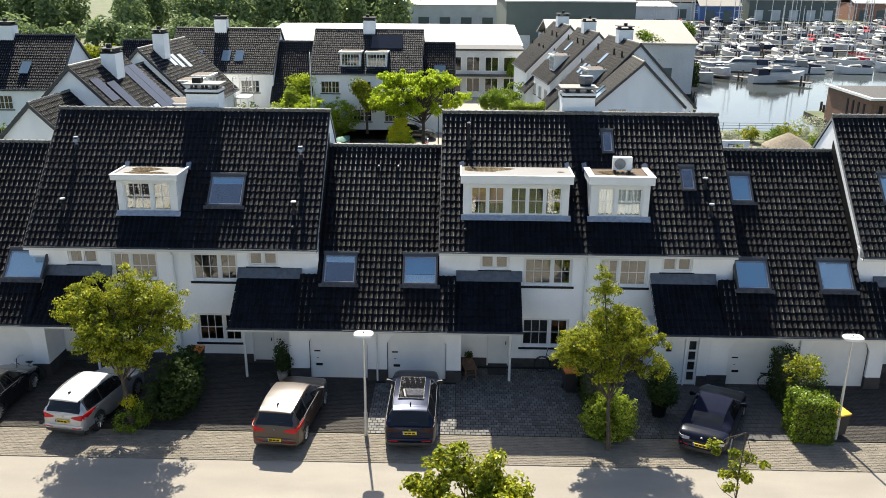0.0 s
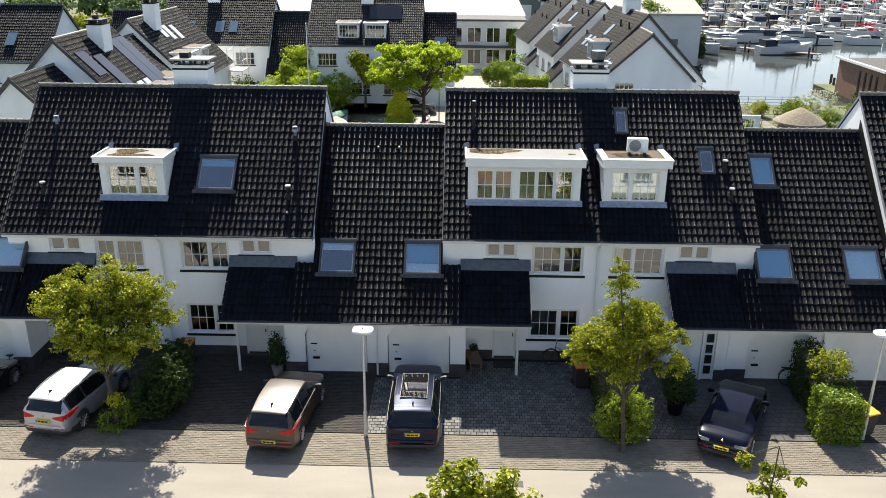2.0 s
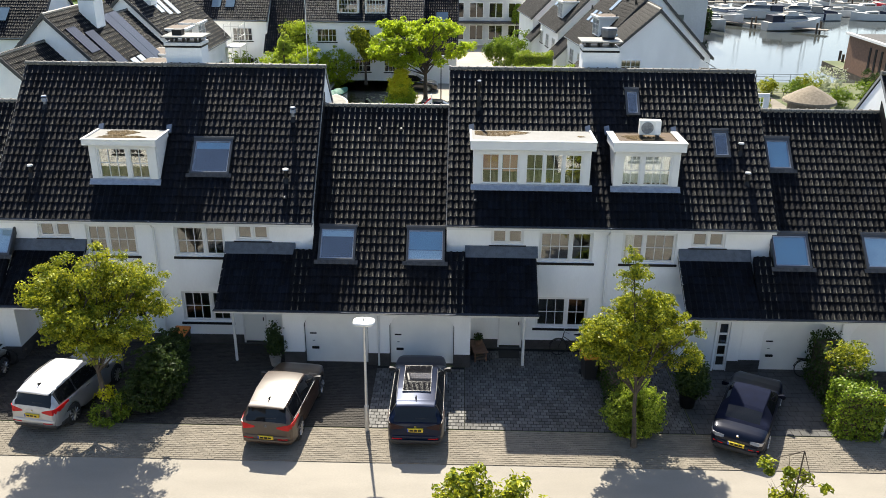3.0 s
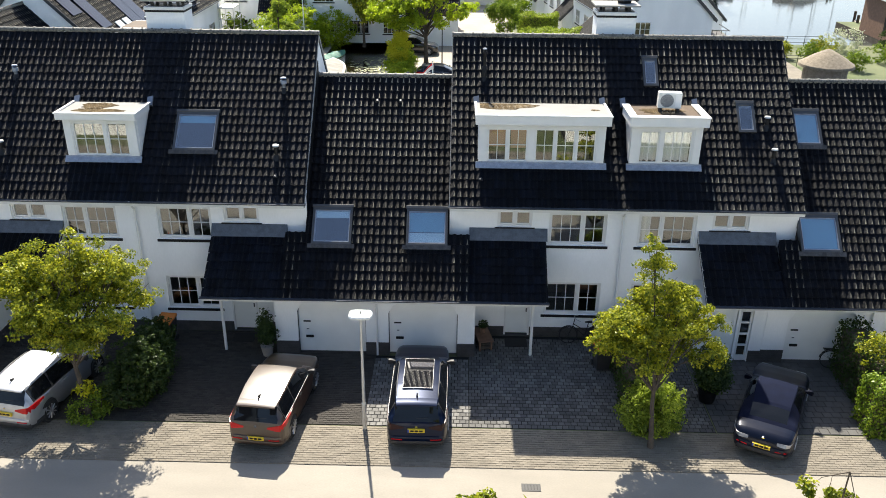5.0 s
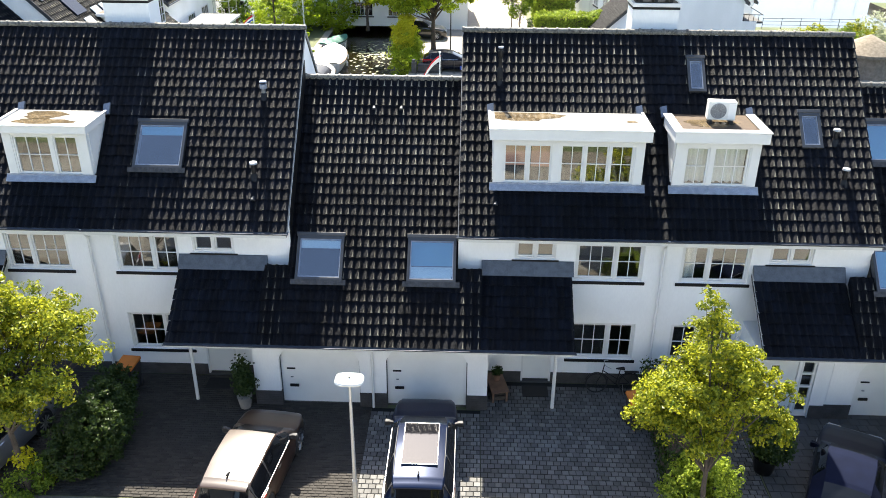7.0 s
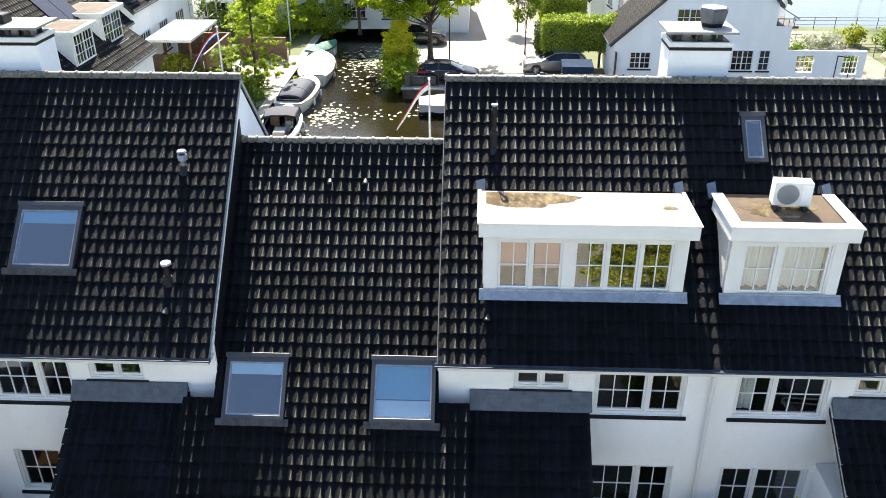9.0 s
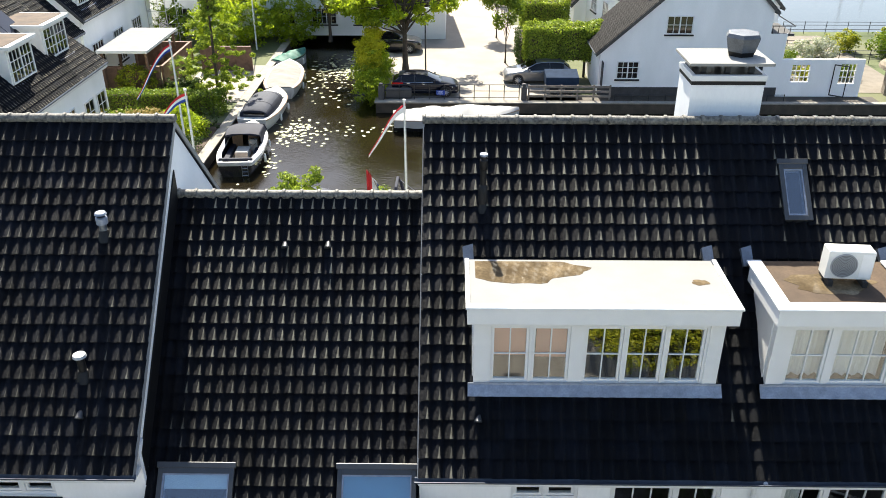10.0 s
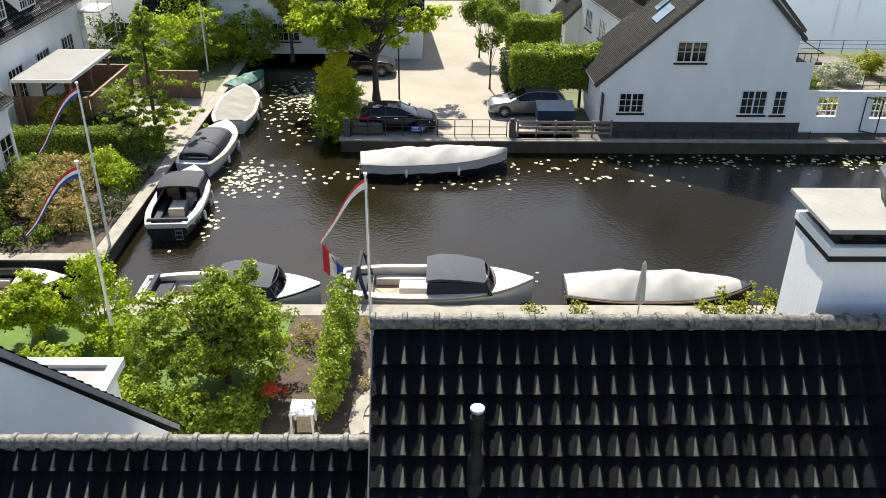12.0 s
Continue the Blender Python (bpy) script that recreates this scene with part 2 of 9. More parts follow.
def tile_shape(segments=9, w=TW, length=TL):
    """One S-shaped pan tile: x across, y up the slope, z off the roof; its nose is lifted by the tile below. The last
    list is how much painted sunlight each point takes.
    """
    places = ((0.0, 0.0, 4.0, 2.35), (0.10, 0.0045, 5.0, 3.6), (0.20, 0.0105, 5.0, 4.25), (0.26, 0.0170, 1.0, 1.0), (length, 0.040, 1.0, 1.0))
    rows, nose_light = [[] for _ in places], [[] for _ in places]
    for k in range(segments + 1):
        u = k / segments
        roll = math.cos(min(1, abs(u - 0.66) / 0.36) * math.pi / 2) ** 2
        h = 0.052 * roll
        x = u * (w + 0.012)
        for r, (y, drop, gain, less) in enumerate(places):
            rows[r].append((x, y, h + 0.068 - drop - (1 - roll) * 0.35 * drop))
            nose_light[r].append(min(1.0, max(0.0, roll * gain - less)))
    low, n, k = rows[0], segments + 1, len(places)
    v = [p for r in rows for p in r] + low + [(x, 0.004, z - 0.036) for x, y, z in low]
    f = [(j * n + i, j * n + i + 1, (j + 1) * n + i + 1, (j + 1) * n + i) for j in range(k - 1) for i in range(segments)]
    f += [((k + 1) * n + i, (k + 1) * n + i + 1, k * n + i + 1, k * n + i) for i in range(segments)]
    return np.array(v), f, [q for r in nose_light for q in r] + [0.0] * (2 * n)


def set_nose_light(me, values):
    at = me.attributes.new("nose_light", "FLOAT", "POINT")
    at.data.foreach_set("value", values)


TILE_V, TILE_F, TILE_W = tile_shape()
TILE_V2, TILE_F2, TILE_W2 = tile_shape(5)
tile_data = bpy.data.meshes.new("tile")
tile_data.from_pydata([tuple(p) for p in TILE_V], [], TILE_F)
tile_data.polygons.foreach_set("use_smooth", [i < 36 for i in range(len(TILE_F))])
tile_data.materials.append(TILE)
set_nose_light(tile_data, TILE_W)


def frame_of(origin, along, up):
    """A matrix whose x runs along the eave, y up the slope and z off the roof."""
    a, d = Vector(along).normalized(), Vector(up).normalized()
    n = a.cross(d)
    return Matrix(((a.x, d.x, n.x, origin[0]), (a.y, d.y, n.y, origin[1]), (a.z, d.z, n.z, origin[2]), (0, 0, 0, 1)))


TILES_TO_SET = []     # single tiles, set last


def tile_roof(parent, m, spans, coarse=False, single=None, material=None, seed=1, skip=(), nose_amount=1.0, clean=(), plain_from=99.0):
    """Tiles over a slope. spans: rows (s0, s1, x0, x1) in the slope's own frame; single: a test for the tiles that are
    objects of their own; clean: strips (x0, x1, s), mostly below lead, that keep almost no pale noses.
    """
    rng = np.random.RandomState(seed)
    base, faces, nose_light = (TILE_V2, TILE_F2, TILE_W2) if coarse else (TILE_V, TILE_F, TILE_W)
    spots = []
    for s0, s1, x0, x1 in spans:
        for r in range(int(math.floor(s0 / TG + 0.01)), int(math.ceil(s1 / TG - 0.3))):
            cols = int(round((x1 - x0) / TW))
            w = (x1 - x0) / cols
            for c in range(cols):
                if any(p < x0 + (c + 0.5) * w < q and u < r * TG + 0.18 < o for p, q, u, o in skip):
                    continue
                spots.append((x0 + c * w + rng.normal(0, 0.0025), r * TG + rng.normal(0, 0.004), rng.normal(0, 0.0022)))
    spots = np.array(spots)
    dulled = np.zeros(len(spots), bool)
    for p, q, top in clean:
        edge = rng.normal(0, 0.07, (2, len(spots)))
        dulled |= (spots[:, 0] + TW / 2 > p + edge[0]) & (spots[:, 0] + TW / 2 < q + edge[1]) & (spots[:, 1] < top)
    dulled |= spots[:, 1] > plain_from + rng.uniform(-0.1, 0.25, len(spots))
    if single is not None:
        pick = np.array([single(x, s) for x, s, h in spots]) & ~dulled
        for x, s, h in spots[pick][:300]:
            TILES_TO_SET.append((parent, m @ Matrix.Translation((x, s, h))))
        keep = np.ones(len(spots), bool)
        keep[np.flatnonzero(pick)[:300]] = False
        spots, dulled = spots[keep], dulled[keep]
    n, k = len(base), len(spots)
    v = (spots[:, None, :] + base[None, :, :]).reshape(-1, 3)
    mm = np.array(m)
    v = v @ mm[:3, :3].T + mm[:3, 3]
    f = (np.array(faces)[None, :, :] + (np.arange(k) * n)[:, None, None]).reshape(-1, 4)
    me = bpy.data.meshes.new("tiles")
    me.from_pydata(v.tolist(), [], f.tolist())
    seg = len(faces) // 5
    me.polygons.foreach_set("use_smooth", np.tile(np.arange(5 * seg) < 4 * seg, k).tolist())
    set_nose_light(me, (np.tile(nose_light, k) * np.repeat(rng.uniform(0.60, 1.0, k) * nose_amount * np.where(dulled, rng.uniform(0.0, 0.12, k), 1.0), n)).tolist())
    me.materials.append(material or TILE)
    ob = part("roof_tiles", me, None, parent, "dark glazed pan tiles with sunlit noses painted lighter")
    ob["kind"] = "stuff"
    return ob


def cap_shape(length=0.375):
    c = Mesh()
    rings = []
    for y, r, d in ((-0.010, 0.112, 0), (0.0, 0.122, 0), (0.045, 0.122, 0), (0.055, 0.112, 0), (0.06, 0.100, 0), (length + 0.03, 0.096, 0)):
        rings.append([(y, r * math.cos(t), r * math.sin(t) * 0.95) for t in (math.pi * k / 8 for k in range(9))] + [(y, -r * 0.8, -0.06), (y, r * 0.8, -0.06)])
    return c.loft(rings).solid("ridge_cap", True)


CAP = cap_shape()
CAP.materials.append(RIDGE)


def ridge_caps(parent, a, b):
    """Ridge tiles from a to b, each an object of its own."""
    a, b = Vector(a), Vector(b)
    n = max(1, round((b - a).length / 0.375))
    d = (b - a) / n
    q = Vector((1, 0, 0)).rotation_difference(d).to_matrix().to_4x4()
    for i in range(n):
        ob = new("ridge_cap", CAP)
        ob.parent = parent
        ob.matrix_basis = Matrix.Translation(a + d * i) @ q

# ---- ground, water, paving ----
GRASS = mat("grass_ground", (0.07, 0.10, 0.03), 0.95, var=0.3, scale=0.3, fine=6, bump=0.4, stain=(0.16, 0.13, 0.09), stain_amt=0.6, stain_scale=0.15)
STREET = mat("street_bricks", (0.25, 0.228, 0.192), 0.9, var=0.10, scale=1.1, fine=45, bump=0.3, stain=(0.225, 0.20, 0.165), stain_amt=0.5, stain_scale=0.35, stretch=(0.35, 1, 1))
STRIP = mat("footway_bricks", (0.185, 0.160, 0.125), 0.9, var=0.14, scale=2, fine=30, bump=0.3, island=0.15, stain=(0.13, 0.114, 0.088), stain_amt=0.6, stain_scale=0.7)
SETTS = mat("grey_setts", (0.105, 0.102, 0.098), 0.85, var=0.14, scale=2, fine=30, bump=0.3, island=0.4, obrand=0.4, stain=(0.075, 0.072, 0.066), stain_amt=0.4, stain_scale=0.6)
# Brown brick set extra dark: part of the houses' shade is in this colour.
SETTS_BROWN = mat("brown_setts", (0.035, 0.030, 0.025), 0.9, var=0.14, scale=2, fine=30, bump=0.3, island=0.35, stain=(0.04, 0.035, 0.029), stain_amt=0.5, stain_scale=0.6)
SLAB = mat("grey_slabs", (0.07, 0.068, 0.066), 0.85, var=0.12, scale=2, fine=30, bump=0.2, island=0.12)
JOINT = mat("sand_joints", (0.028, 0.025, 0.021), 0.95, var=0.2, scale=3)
JOINT_DARK = mat("dark_joints", (0.010, 0.010, 0.009), 0.95, var=0.2, scale=3)
COPING = mat("coping_stone", (0.26, 0.24, 0.20), 0.85, var=0.2, scale=2, fine=25, bump=0.3)
JOINT_PALE = mat("pale_joints", (0.20, 0.175, 0.14), 0.95, var=0.2, scale=3)
QUAY = mat("wet_brown_quay", (0.075, 0.058, 0.042), 0.8, var=0.3, scale=2, fine=20, bump=0.4, stain=(0.03, 0.03, 0.02), stain_amt=0.7, stain_scale=1.5)
PLAZA = mat("pale_paving", (0.33, 0.295, 0.245), 0.9, var=0.1, scale=0.6, fine=12, bump=0.1, stain=(0.22, 0.19, 0.155), stain_amt=0.6, stain_scale=0.25)
TIMBER = mat("grey_timber", (0.20, 0.17, 0.14), 0.85, var=0.25, scale=4, fine=40, bump=0.3, island=0.15)
BROWN_WOOD = mat("brown_timber", (0.17, 0.095, 0.06), 0.7, var=0.25, scale=4, fine=40, bump=0.3, island=0.15)
SOIL = mat("planted_soil", (0.07, 0.05, 0.035), 0.95, var=0.3, scale=2, fine=15, bump=0.6)
LAWN = mat("lawn", (0.085, 0.145, 0.025), 0.95, var=0.2, scale=1.2, fine=25, bump=0.6)

water_mat = bpy.data.materials.new("canal_water")
water_mat.use_nodes = True
_n, _l = water_mat.node_tree.nodes, water_mat.node_tree.links
_b = _n["Principled BSDF"]
_b.inputs["Base Color"].default_value = (0.011, 0.0085, 0.004, 1)
_b.inputs["Roughness"].default_value = 0.06
_b.inputs["IOR"].default_value = 1.33
_g, _t1, _t2, _ad, _bp = (_n.new("ShaderNode" + k) for k in ("NewGeometry", "TexNoise", "TexNoise", "Math", "Bump"))
_t1.inputs["Scale"].default_value, _t1.inputs["Detail"].default_value = 7.0, 5
_t2.inputs["Scale"].default_value, _t2.inputs["Detail"].default_value = 0.45, 2
_ad.operation = "MULTIPLY"
_l.new(_g.outputs["Position"], _t1.inputs["Vector"]), _l.new(_g.outputs["Position"], _t2.inputs["Vector"])
_l.new(_t1.outputs[0], _ad.inputs[0]), _l.new(_t2.outputs[0], _ad.inputs[1])
_l.new(_ad.outputs[0], _bp.inputs["Height"])
_bp.inputs["Strength"].default_value, _bp.inputs["Distance"].default_value = 0.5, 0.05
_l.new(_bp.outputs[0], _b.inputs["Normal"])

WATER_Z = -0.65
WATER = [(-90, 60, 53.9, 57.2), (-12.75, 60, 57.2, 70.6), (-12.75, -4.6, 70.6, 96.0), (30, 260, 104, 292), (27, 43.5, 90, 104), (60, 260, 53.9, 104)]
ground = Mesh()
for a, b, c, d in cells(-900, 900, -300, 1500, WATER):
    ground.add([(a, c, 0), (b, c, 0), (b, d, 0), (a, d, 0)], [(0, 1, 2, 3)])
structure("ground", ground, GRASS, "grassy ground between the streets and the water", "ground")
water = Mesh()
for a, b, c, d in WATER[:3]:
    water.add([(a, c, WATER_Z), (b, c, WATER_Z), (b, d, WATER_Z), (a, d, WATER_Z)], [(0, 1, 2, 3)])
structure("water", water, water_mat, "dark brown rippled canal water with reflections", "water")

harbour_mat = water_mat.copy()
harbour_mat.name = "harbour_water"
harbour_mat.node_tree.nodes["Bump"].inputs["Strength"].default_value = 0.12
harbour_mat.node_tree.nodes["Principled BSDF"].inputs["Base Color"].default_value = (0.05, 0.055, 0.05, 1)
basin = Mesh()
for a, b, c, d in WATER[3:]:
    basin.add([(a, c, WATER_Z), (b, c, WATER_Z), (b, d, WATER_Z), (a, d, WATER_Z)], [(0, 1, 2, 3)])
structure("marina_water", basin, harbour_mat, "calm bright water of the marina", "water")

# embankments along the water
bank = Mesh()
bank.box((-90, 53.6, -2), (60, 53.9, -0.02))
bank.box((-90, 57.2, -2), (-12.75, 57.5, -0.02))
bank.box((-13.05, 57.5, -2), (-12.75, 96, -0.02))
bank.box((-4.6, 70.6, -2), (60, 70.9, -0.02))
bank.box((-4.6, 70.9, -2), (-4.3, 96, -0.02))
bank.box((-13, 96, -2), (-4.3, 96.3, -0.02))
bank.box((43.8, 103.6, -2), (60, 104, -0.02))
bank.box((29.6, 104, -2), (30, 292, -0.02))
bank.box((30, 292, -2), (260, 292.4, -0.02))
bank.box((26.7, 89.7, -2), (43.8, 90, -0.02))
bank.box((26.7, 90, -2), (27, 104, -0.02))
bank.box((43.5, 90, -2), (43.8, 104, -0.02))
structure("quay_wall", bank, QUAY, "weathered timber and concrete quay wall along the water", "quay")
edge = Mesh()
edge.box((-60, 53.2, -0.02), (28, 53.95, 0.05), 0.015)
edge.box((-40, 57.15, -0.02), (-12.65, 57.75, 0.06), 0.015)
edge.box((-13.25, 57.75, -0.02), (-12.65, 90, 0.06), 0.015)
edge.box((-4.7, 70.55, -0.02), (32, 71.0, 0.06), 0.015)
edge.box((-4.7, 71.0, -0.02), (-4.2, 90, 0.06), 0.015)
structure("quay_edge", edge, COPING, "pale stone coping along the quay", "quay edge")


def sheet(name, x0, x1, y0, y1, z, material, label, category):
    s = Mesh()
    s.box((x0, y0, -0.06), (x1, y1, z))
    return structure(name, s, material, label, category)


def paver_shape(w, d, h=0.03, c=0.007):
    v = [(c, c, h), (w - c, c, h), (w - c, d - c, h), (c, d - c, h), (0, 0, h - c), (w, 0, h - c), (w, d, h - c), (0, d, h - c), (0, 0, 0), (w, 0, 0), (w, d, 0), (0, d, 0)]
    f = [(0, 1, 2, 3)]
    for k in range(4):
        j = (k + 1) % 4
        f += [(4 + k, 4 + j, j, k), (8 + k, 8 + j, 4 + j, 4 + k)]
    return np.array(v), f


PAVERS_TO_SET = []


def paving(name, x0, x1, y0, y1, w, d, material, label, joint=None, gap=0.014, single=None, top=0.03, seed=3):
    """A bed of joints with real pavers in a running bond on it."""
    bed = sheet(name, x0, x1, y0, y1, top - 0.018, joint or JOINT, label, "paving")
    rng = np.random.RandomState(seed)
    base, faces = paver_shape(w - gap, d - gap, 0.034)
    spots, share = [], []
    for r in range(int((y1 - y0) / d)):
        x = x0 - (w / 2 if r % 2 else 0)
        while x < x1:
            y = y0 + r * d
            a, b = max(x, x0), min(x + w, x1)
            if b - a > 0.04:
                spots.append((a + rng.normal(0, 0.003), y + rng.normal(0, 0.003), top - 0.034 + rng.normal(0, 0.0025)))
                share.append((b - a - gap) / (w - gap))
            x += w
    spots, share = np.array(spots), np.array(share)
    if single is not None:
        pick = np.flatnonzero([single(x, y) and s > 0.99 for (x, y, z), s in zip(spots, share)])[:300]
        me = bpy.data.meshes.new("paver")
        me.from_pydata(base.tolist(), [], faces)
        me.materials.append(material)
        for i in pick:
            PAVERS_TO_SET.append((bed, me, tuple(spots[i])))
        spots, share = np.delete(spots, pick, 0), np.delete(share, pick)
    v = (spots[:, None, :] + base[None] * np.stack([share, np.ones_like(share), np.ones_like(share)], 1)[:, None, :]).reshape(-1, 3)
    f = (np.array(faces)[None] + (np.arange(len(spots)) * len(base))[:, None, None]).reshape(-1, 4)
    me = bpy.data.meshes.new("pavers")
    me.from_pydata(v.tolist(), [], f.tolist())
    me.materials.append(material)
    ob = part("pavers", me, None, bed)
    ob["kind"] = "stuff"
    return bed


sheet("road", -60, 70, 14.0, 24.595, 0.004, STREET, "pale brown brick street in full sun", "road")
sheet("pavement_far", -60, 70, 11.6, 14.0, 0.03, STRIP, "brick footway on the far side of the street", "pavement")
paving("pavement", -22.0, 23.0, 24.6, 26.5, 0.21, 0.105, STRIP, "brown brick footway strip beside the street", seed=4, gap=0.008, joint=JOINT_PALE)
paving("driveway_grey", 0.42, 8.3, 26.55, 32.25, 0.20, 0.19, SETTS, "driveway of grey concrete setts with dark joints", seed=5, gap=0.022, joint=JOINT_DARK,
       single=lambda x, y: 0.6 < x < 4.9 and 28.4 < y < 31.5)
paving("driveway_white", -2.98, 0.415, 26.55, 30.7, 0.20, 0.19, SETTS, "driveway of grey setts in front of a garage", seed=6, gap=0.022, joint=JOINT_DARK)
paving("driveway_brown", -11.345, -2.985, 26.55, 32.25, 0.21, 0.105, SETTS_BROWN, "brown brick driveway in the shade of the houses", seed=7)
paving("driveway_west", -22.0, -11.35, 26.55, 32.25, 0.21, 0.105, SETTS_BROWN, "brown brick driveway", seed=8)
paving("driveway_slabs", 8.35, 14.3, 26.55, 32.25, 0.30, 0.30, SLAB, "driveway of grey concrete slabs", seed=9)
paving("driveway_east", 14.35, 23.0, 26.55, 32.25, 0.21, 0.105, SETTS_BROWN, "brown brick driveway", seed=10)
sheet("back_street", -4.2, 8.0, 71.0, 92.0, 0.02, PLAZA, "pale sunlit brick street behind the canal", "road")
sheet("back_street_lane", -2.5, 5.4, 92.0, 140.0, 0.02, PLAZA, "pale brick lane running away from the canal", "road")
sheet("terrace_west", -17.5, -13.26, 70.5, 79.0, 0.05, PLAZA, "pale terrace paving beside the water", "terrace")
sheet("quay_bed", -22.0, -13.3, 57.8, 66.6, 0.03, SOIL, "planted soil behind the quay", "garden bed")
sheet("quay_path", 4.9, 27.0, 71.0, 72.18, 0.02, QUAY, "narrow dark quay in front of a house", "path")
sheet("garden_terrace", 21.2, 30.0, 73.0, 88.5, 0.03, STRIP, "paved garden beside the marina", "terrace")
sheet("garden_lawn", -16.0, -4.6, 46.0, 53.2, 0.03, LAWN, "bright green back garden lawn", "lawn")
sheet("garden_bed", -4.55, 1.2, 44.0, 53.2, 0.03, SOIL, "planted garden bed with bare soil", "garden bed")
sheet("boat_landing", 1.2, 16.0, 50.5, 53.15, 0.04, SLAB, "concrete landing along the canal", "landing")

# drain cover in the street
drain = thing("drain_cover", "pale slotted drain cover set in the street", "drain", pose(2.2, 23.8, 0.006))
g = Mesh().box((-0.28, -0.16, -0.02), (0.28, 0.16, 0.012), 0.005)
part("plate", g, SLAB, drain)
for k in range(5):
    part("slot", Mesh().box((-0.2 + k * 0.09, -0.11, 0.012), (-0.17 + k * 0.09, 0.11, 0.016)), BLACK, drain)

# ---- the row of houses ----
FACADE, EAVE_Y, EAVE_Z, RIDGE_Y, RIDGE_Z = 32.30, 31.93, 5.50, 36.875, 10.445
BACK_Y = 2 * RIDGE_Y - EAVE_Y + 1.7      # the rear slope comes further down than the front one
BACK_Z = RIDGE_Z - 1.08 * (BACK_Y - RIDGE_Y)
LOW_EAVE_Y, LOW_EAVE_Z, LOW_RIDGE_Y, LOW_RIDGE_Z = 30.18, 2.66, 36.46, 8.94
BLOCK, GAP = 12.44, 5.15
S2 = math.sqrt(0.5)


def roof_z(y):
    return EAVE_Z + (y - EAVE_Y)


def casement(m, x0, x1, z0, z1, y, cols, rows, t=0.05, bar=0.022):
    """The frame and glazing bars of one casement, in the plane y."""
    m.box((x0, y, z0), (x0 + t, y + 0.06, z1)).box((x1 - t, y, z0), (x1, y + 0.06, z1))
    m.box((x0 + t, y, z0), (x1 - t, y + 0.06, z0 + t)).box((x0 + t, y, z1 - t), (x1 - t, y + 0.06, z1))
    bars = []
    for k in range(1, cols):
        x = x0 + t + (x1 - x0 - 2 * t) * k / cols
        bars.append(Mesh().box((x - bar / 2, y + 0.008, z0 + t), (x + bar / 2, y + 0.045, z1 - t)))
    for k in range(1, rows):
        z = z0 + t + (z1 - z0 - 2 * t) * k / rows
        bars.append(Mesh().box((x0 + t, y + 0.012, z - bar / 2), (x1 - t, y + 0.04, z + bar / 2)))
    return bars


def window(parent, x0, x1, z0, z1, y, groups, rows=2, sill=True, behind=None, frame=0.06, name="window", face=PAINT, posts=None):
    """A window: outer frame, one casement for each of groups (columns of panes, share of the width), panes and a dark sill."""
    fr = Mesh(True)
    fr.box((x0, y, z0), (x0 + frame, y + 0.12, z1)).box((x1 - frame, y, z0), (x1, y + 0.12, z1))
    fr.box((x0 + frame, y, z0), (x1 - frame, y + 0.12, z0 + frame)).box((x0 + frame, y, z1 - frame), (x1 - frame, y + 0.12, z1))
    total = sum(c for c in groups)
    x, w = x0 + frame, x1 - x0 - 2 * frame - sum(posts or [0.07] * (len(groups) - 1))
    spans, posts_at = [], []
    for k, c in enumerate(groups):
        span = w * c / total
        spans.append((x, x + span, c))
        x += span
        if k < len(groups) - 1:
            pw = posts[k] if posts else 0.07
            posts_at.append((x, x + pw))
            x += pw
    win = part(name, fr, face, parent)
    for a, b in posts_at:
        part("mullion", Mesh().box((a, y, z0 + frame), (b, y + 0.12, z1 - frame)), face, win)
    for a, b, c in spans:
        cm = Mesh(True)
        bars = casement(cm, a + 0.004, b - 0.004, z0 + frame + 0.004, z1 - frame - 0.004, y + 0.022, c, rows)
        part("casement", cm, face, win)
        for bar in bars:
            part("glazing_bar", bar, face, win)
        pn = part("pane", Mesh().box((a + 0.04, y + 0.050, z0 + frame + 0.04), (b - 0.04, y + 0.056, z1 - frame - 0.04)), GLASS, win)
        pn.visible_shadow = False
    if sill:
        part("sill", Mesh().box((x0 - 0.09, y - 0.10, z0 - 0.11), (x1 + 0.09, y + 0.02, z0 - 0.012), 0.008), BLACK, win)
    if behind:
        for a, b in behind:
            cl = Mesh()
            n = max(4, int((b - a) / 0.06))
            pts = [(a + (b - a) * k / n, y + 0.26 + 0.025 * math.sin(k * 1.9)) for k in range(n + 1)]
            outline = pts + [(px, py + 0.012) for px, py in reversed(pts)]
            cl.prism(outline, "z", z0 + 0.03, z1)
            part("curtain", cl, CURTAIN, win)
    return win


def gutter(parent, x0, x1, y, z, r=0.07):
    g = Mesh()
    outer = [(y + r * math.cos(t), z + r * math.sin(t)) for t in (math.pi + math.pi * k / 8 for k in range(9))]
    inner = [(y + (r - 0.012) * math.cos(t), z + (r - 0.012) * math.sin(t)) for t in (2 * math.pi - math.pi * k / 8 for k in range(9))]
    g.prism(outer + inner, "x", x0, x1)
    return part("gutter", g, GUTTER, parent, "zinc gutter", True)


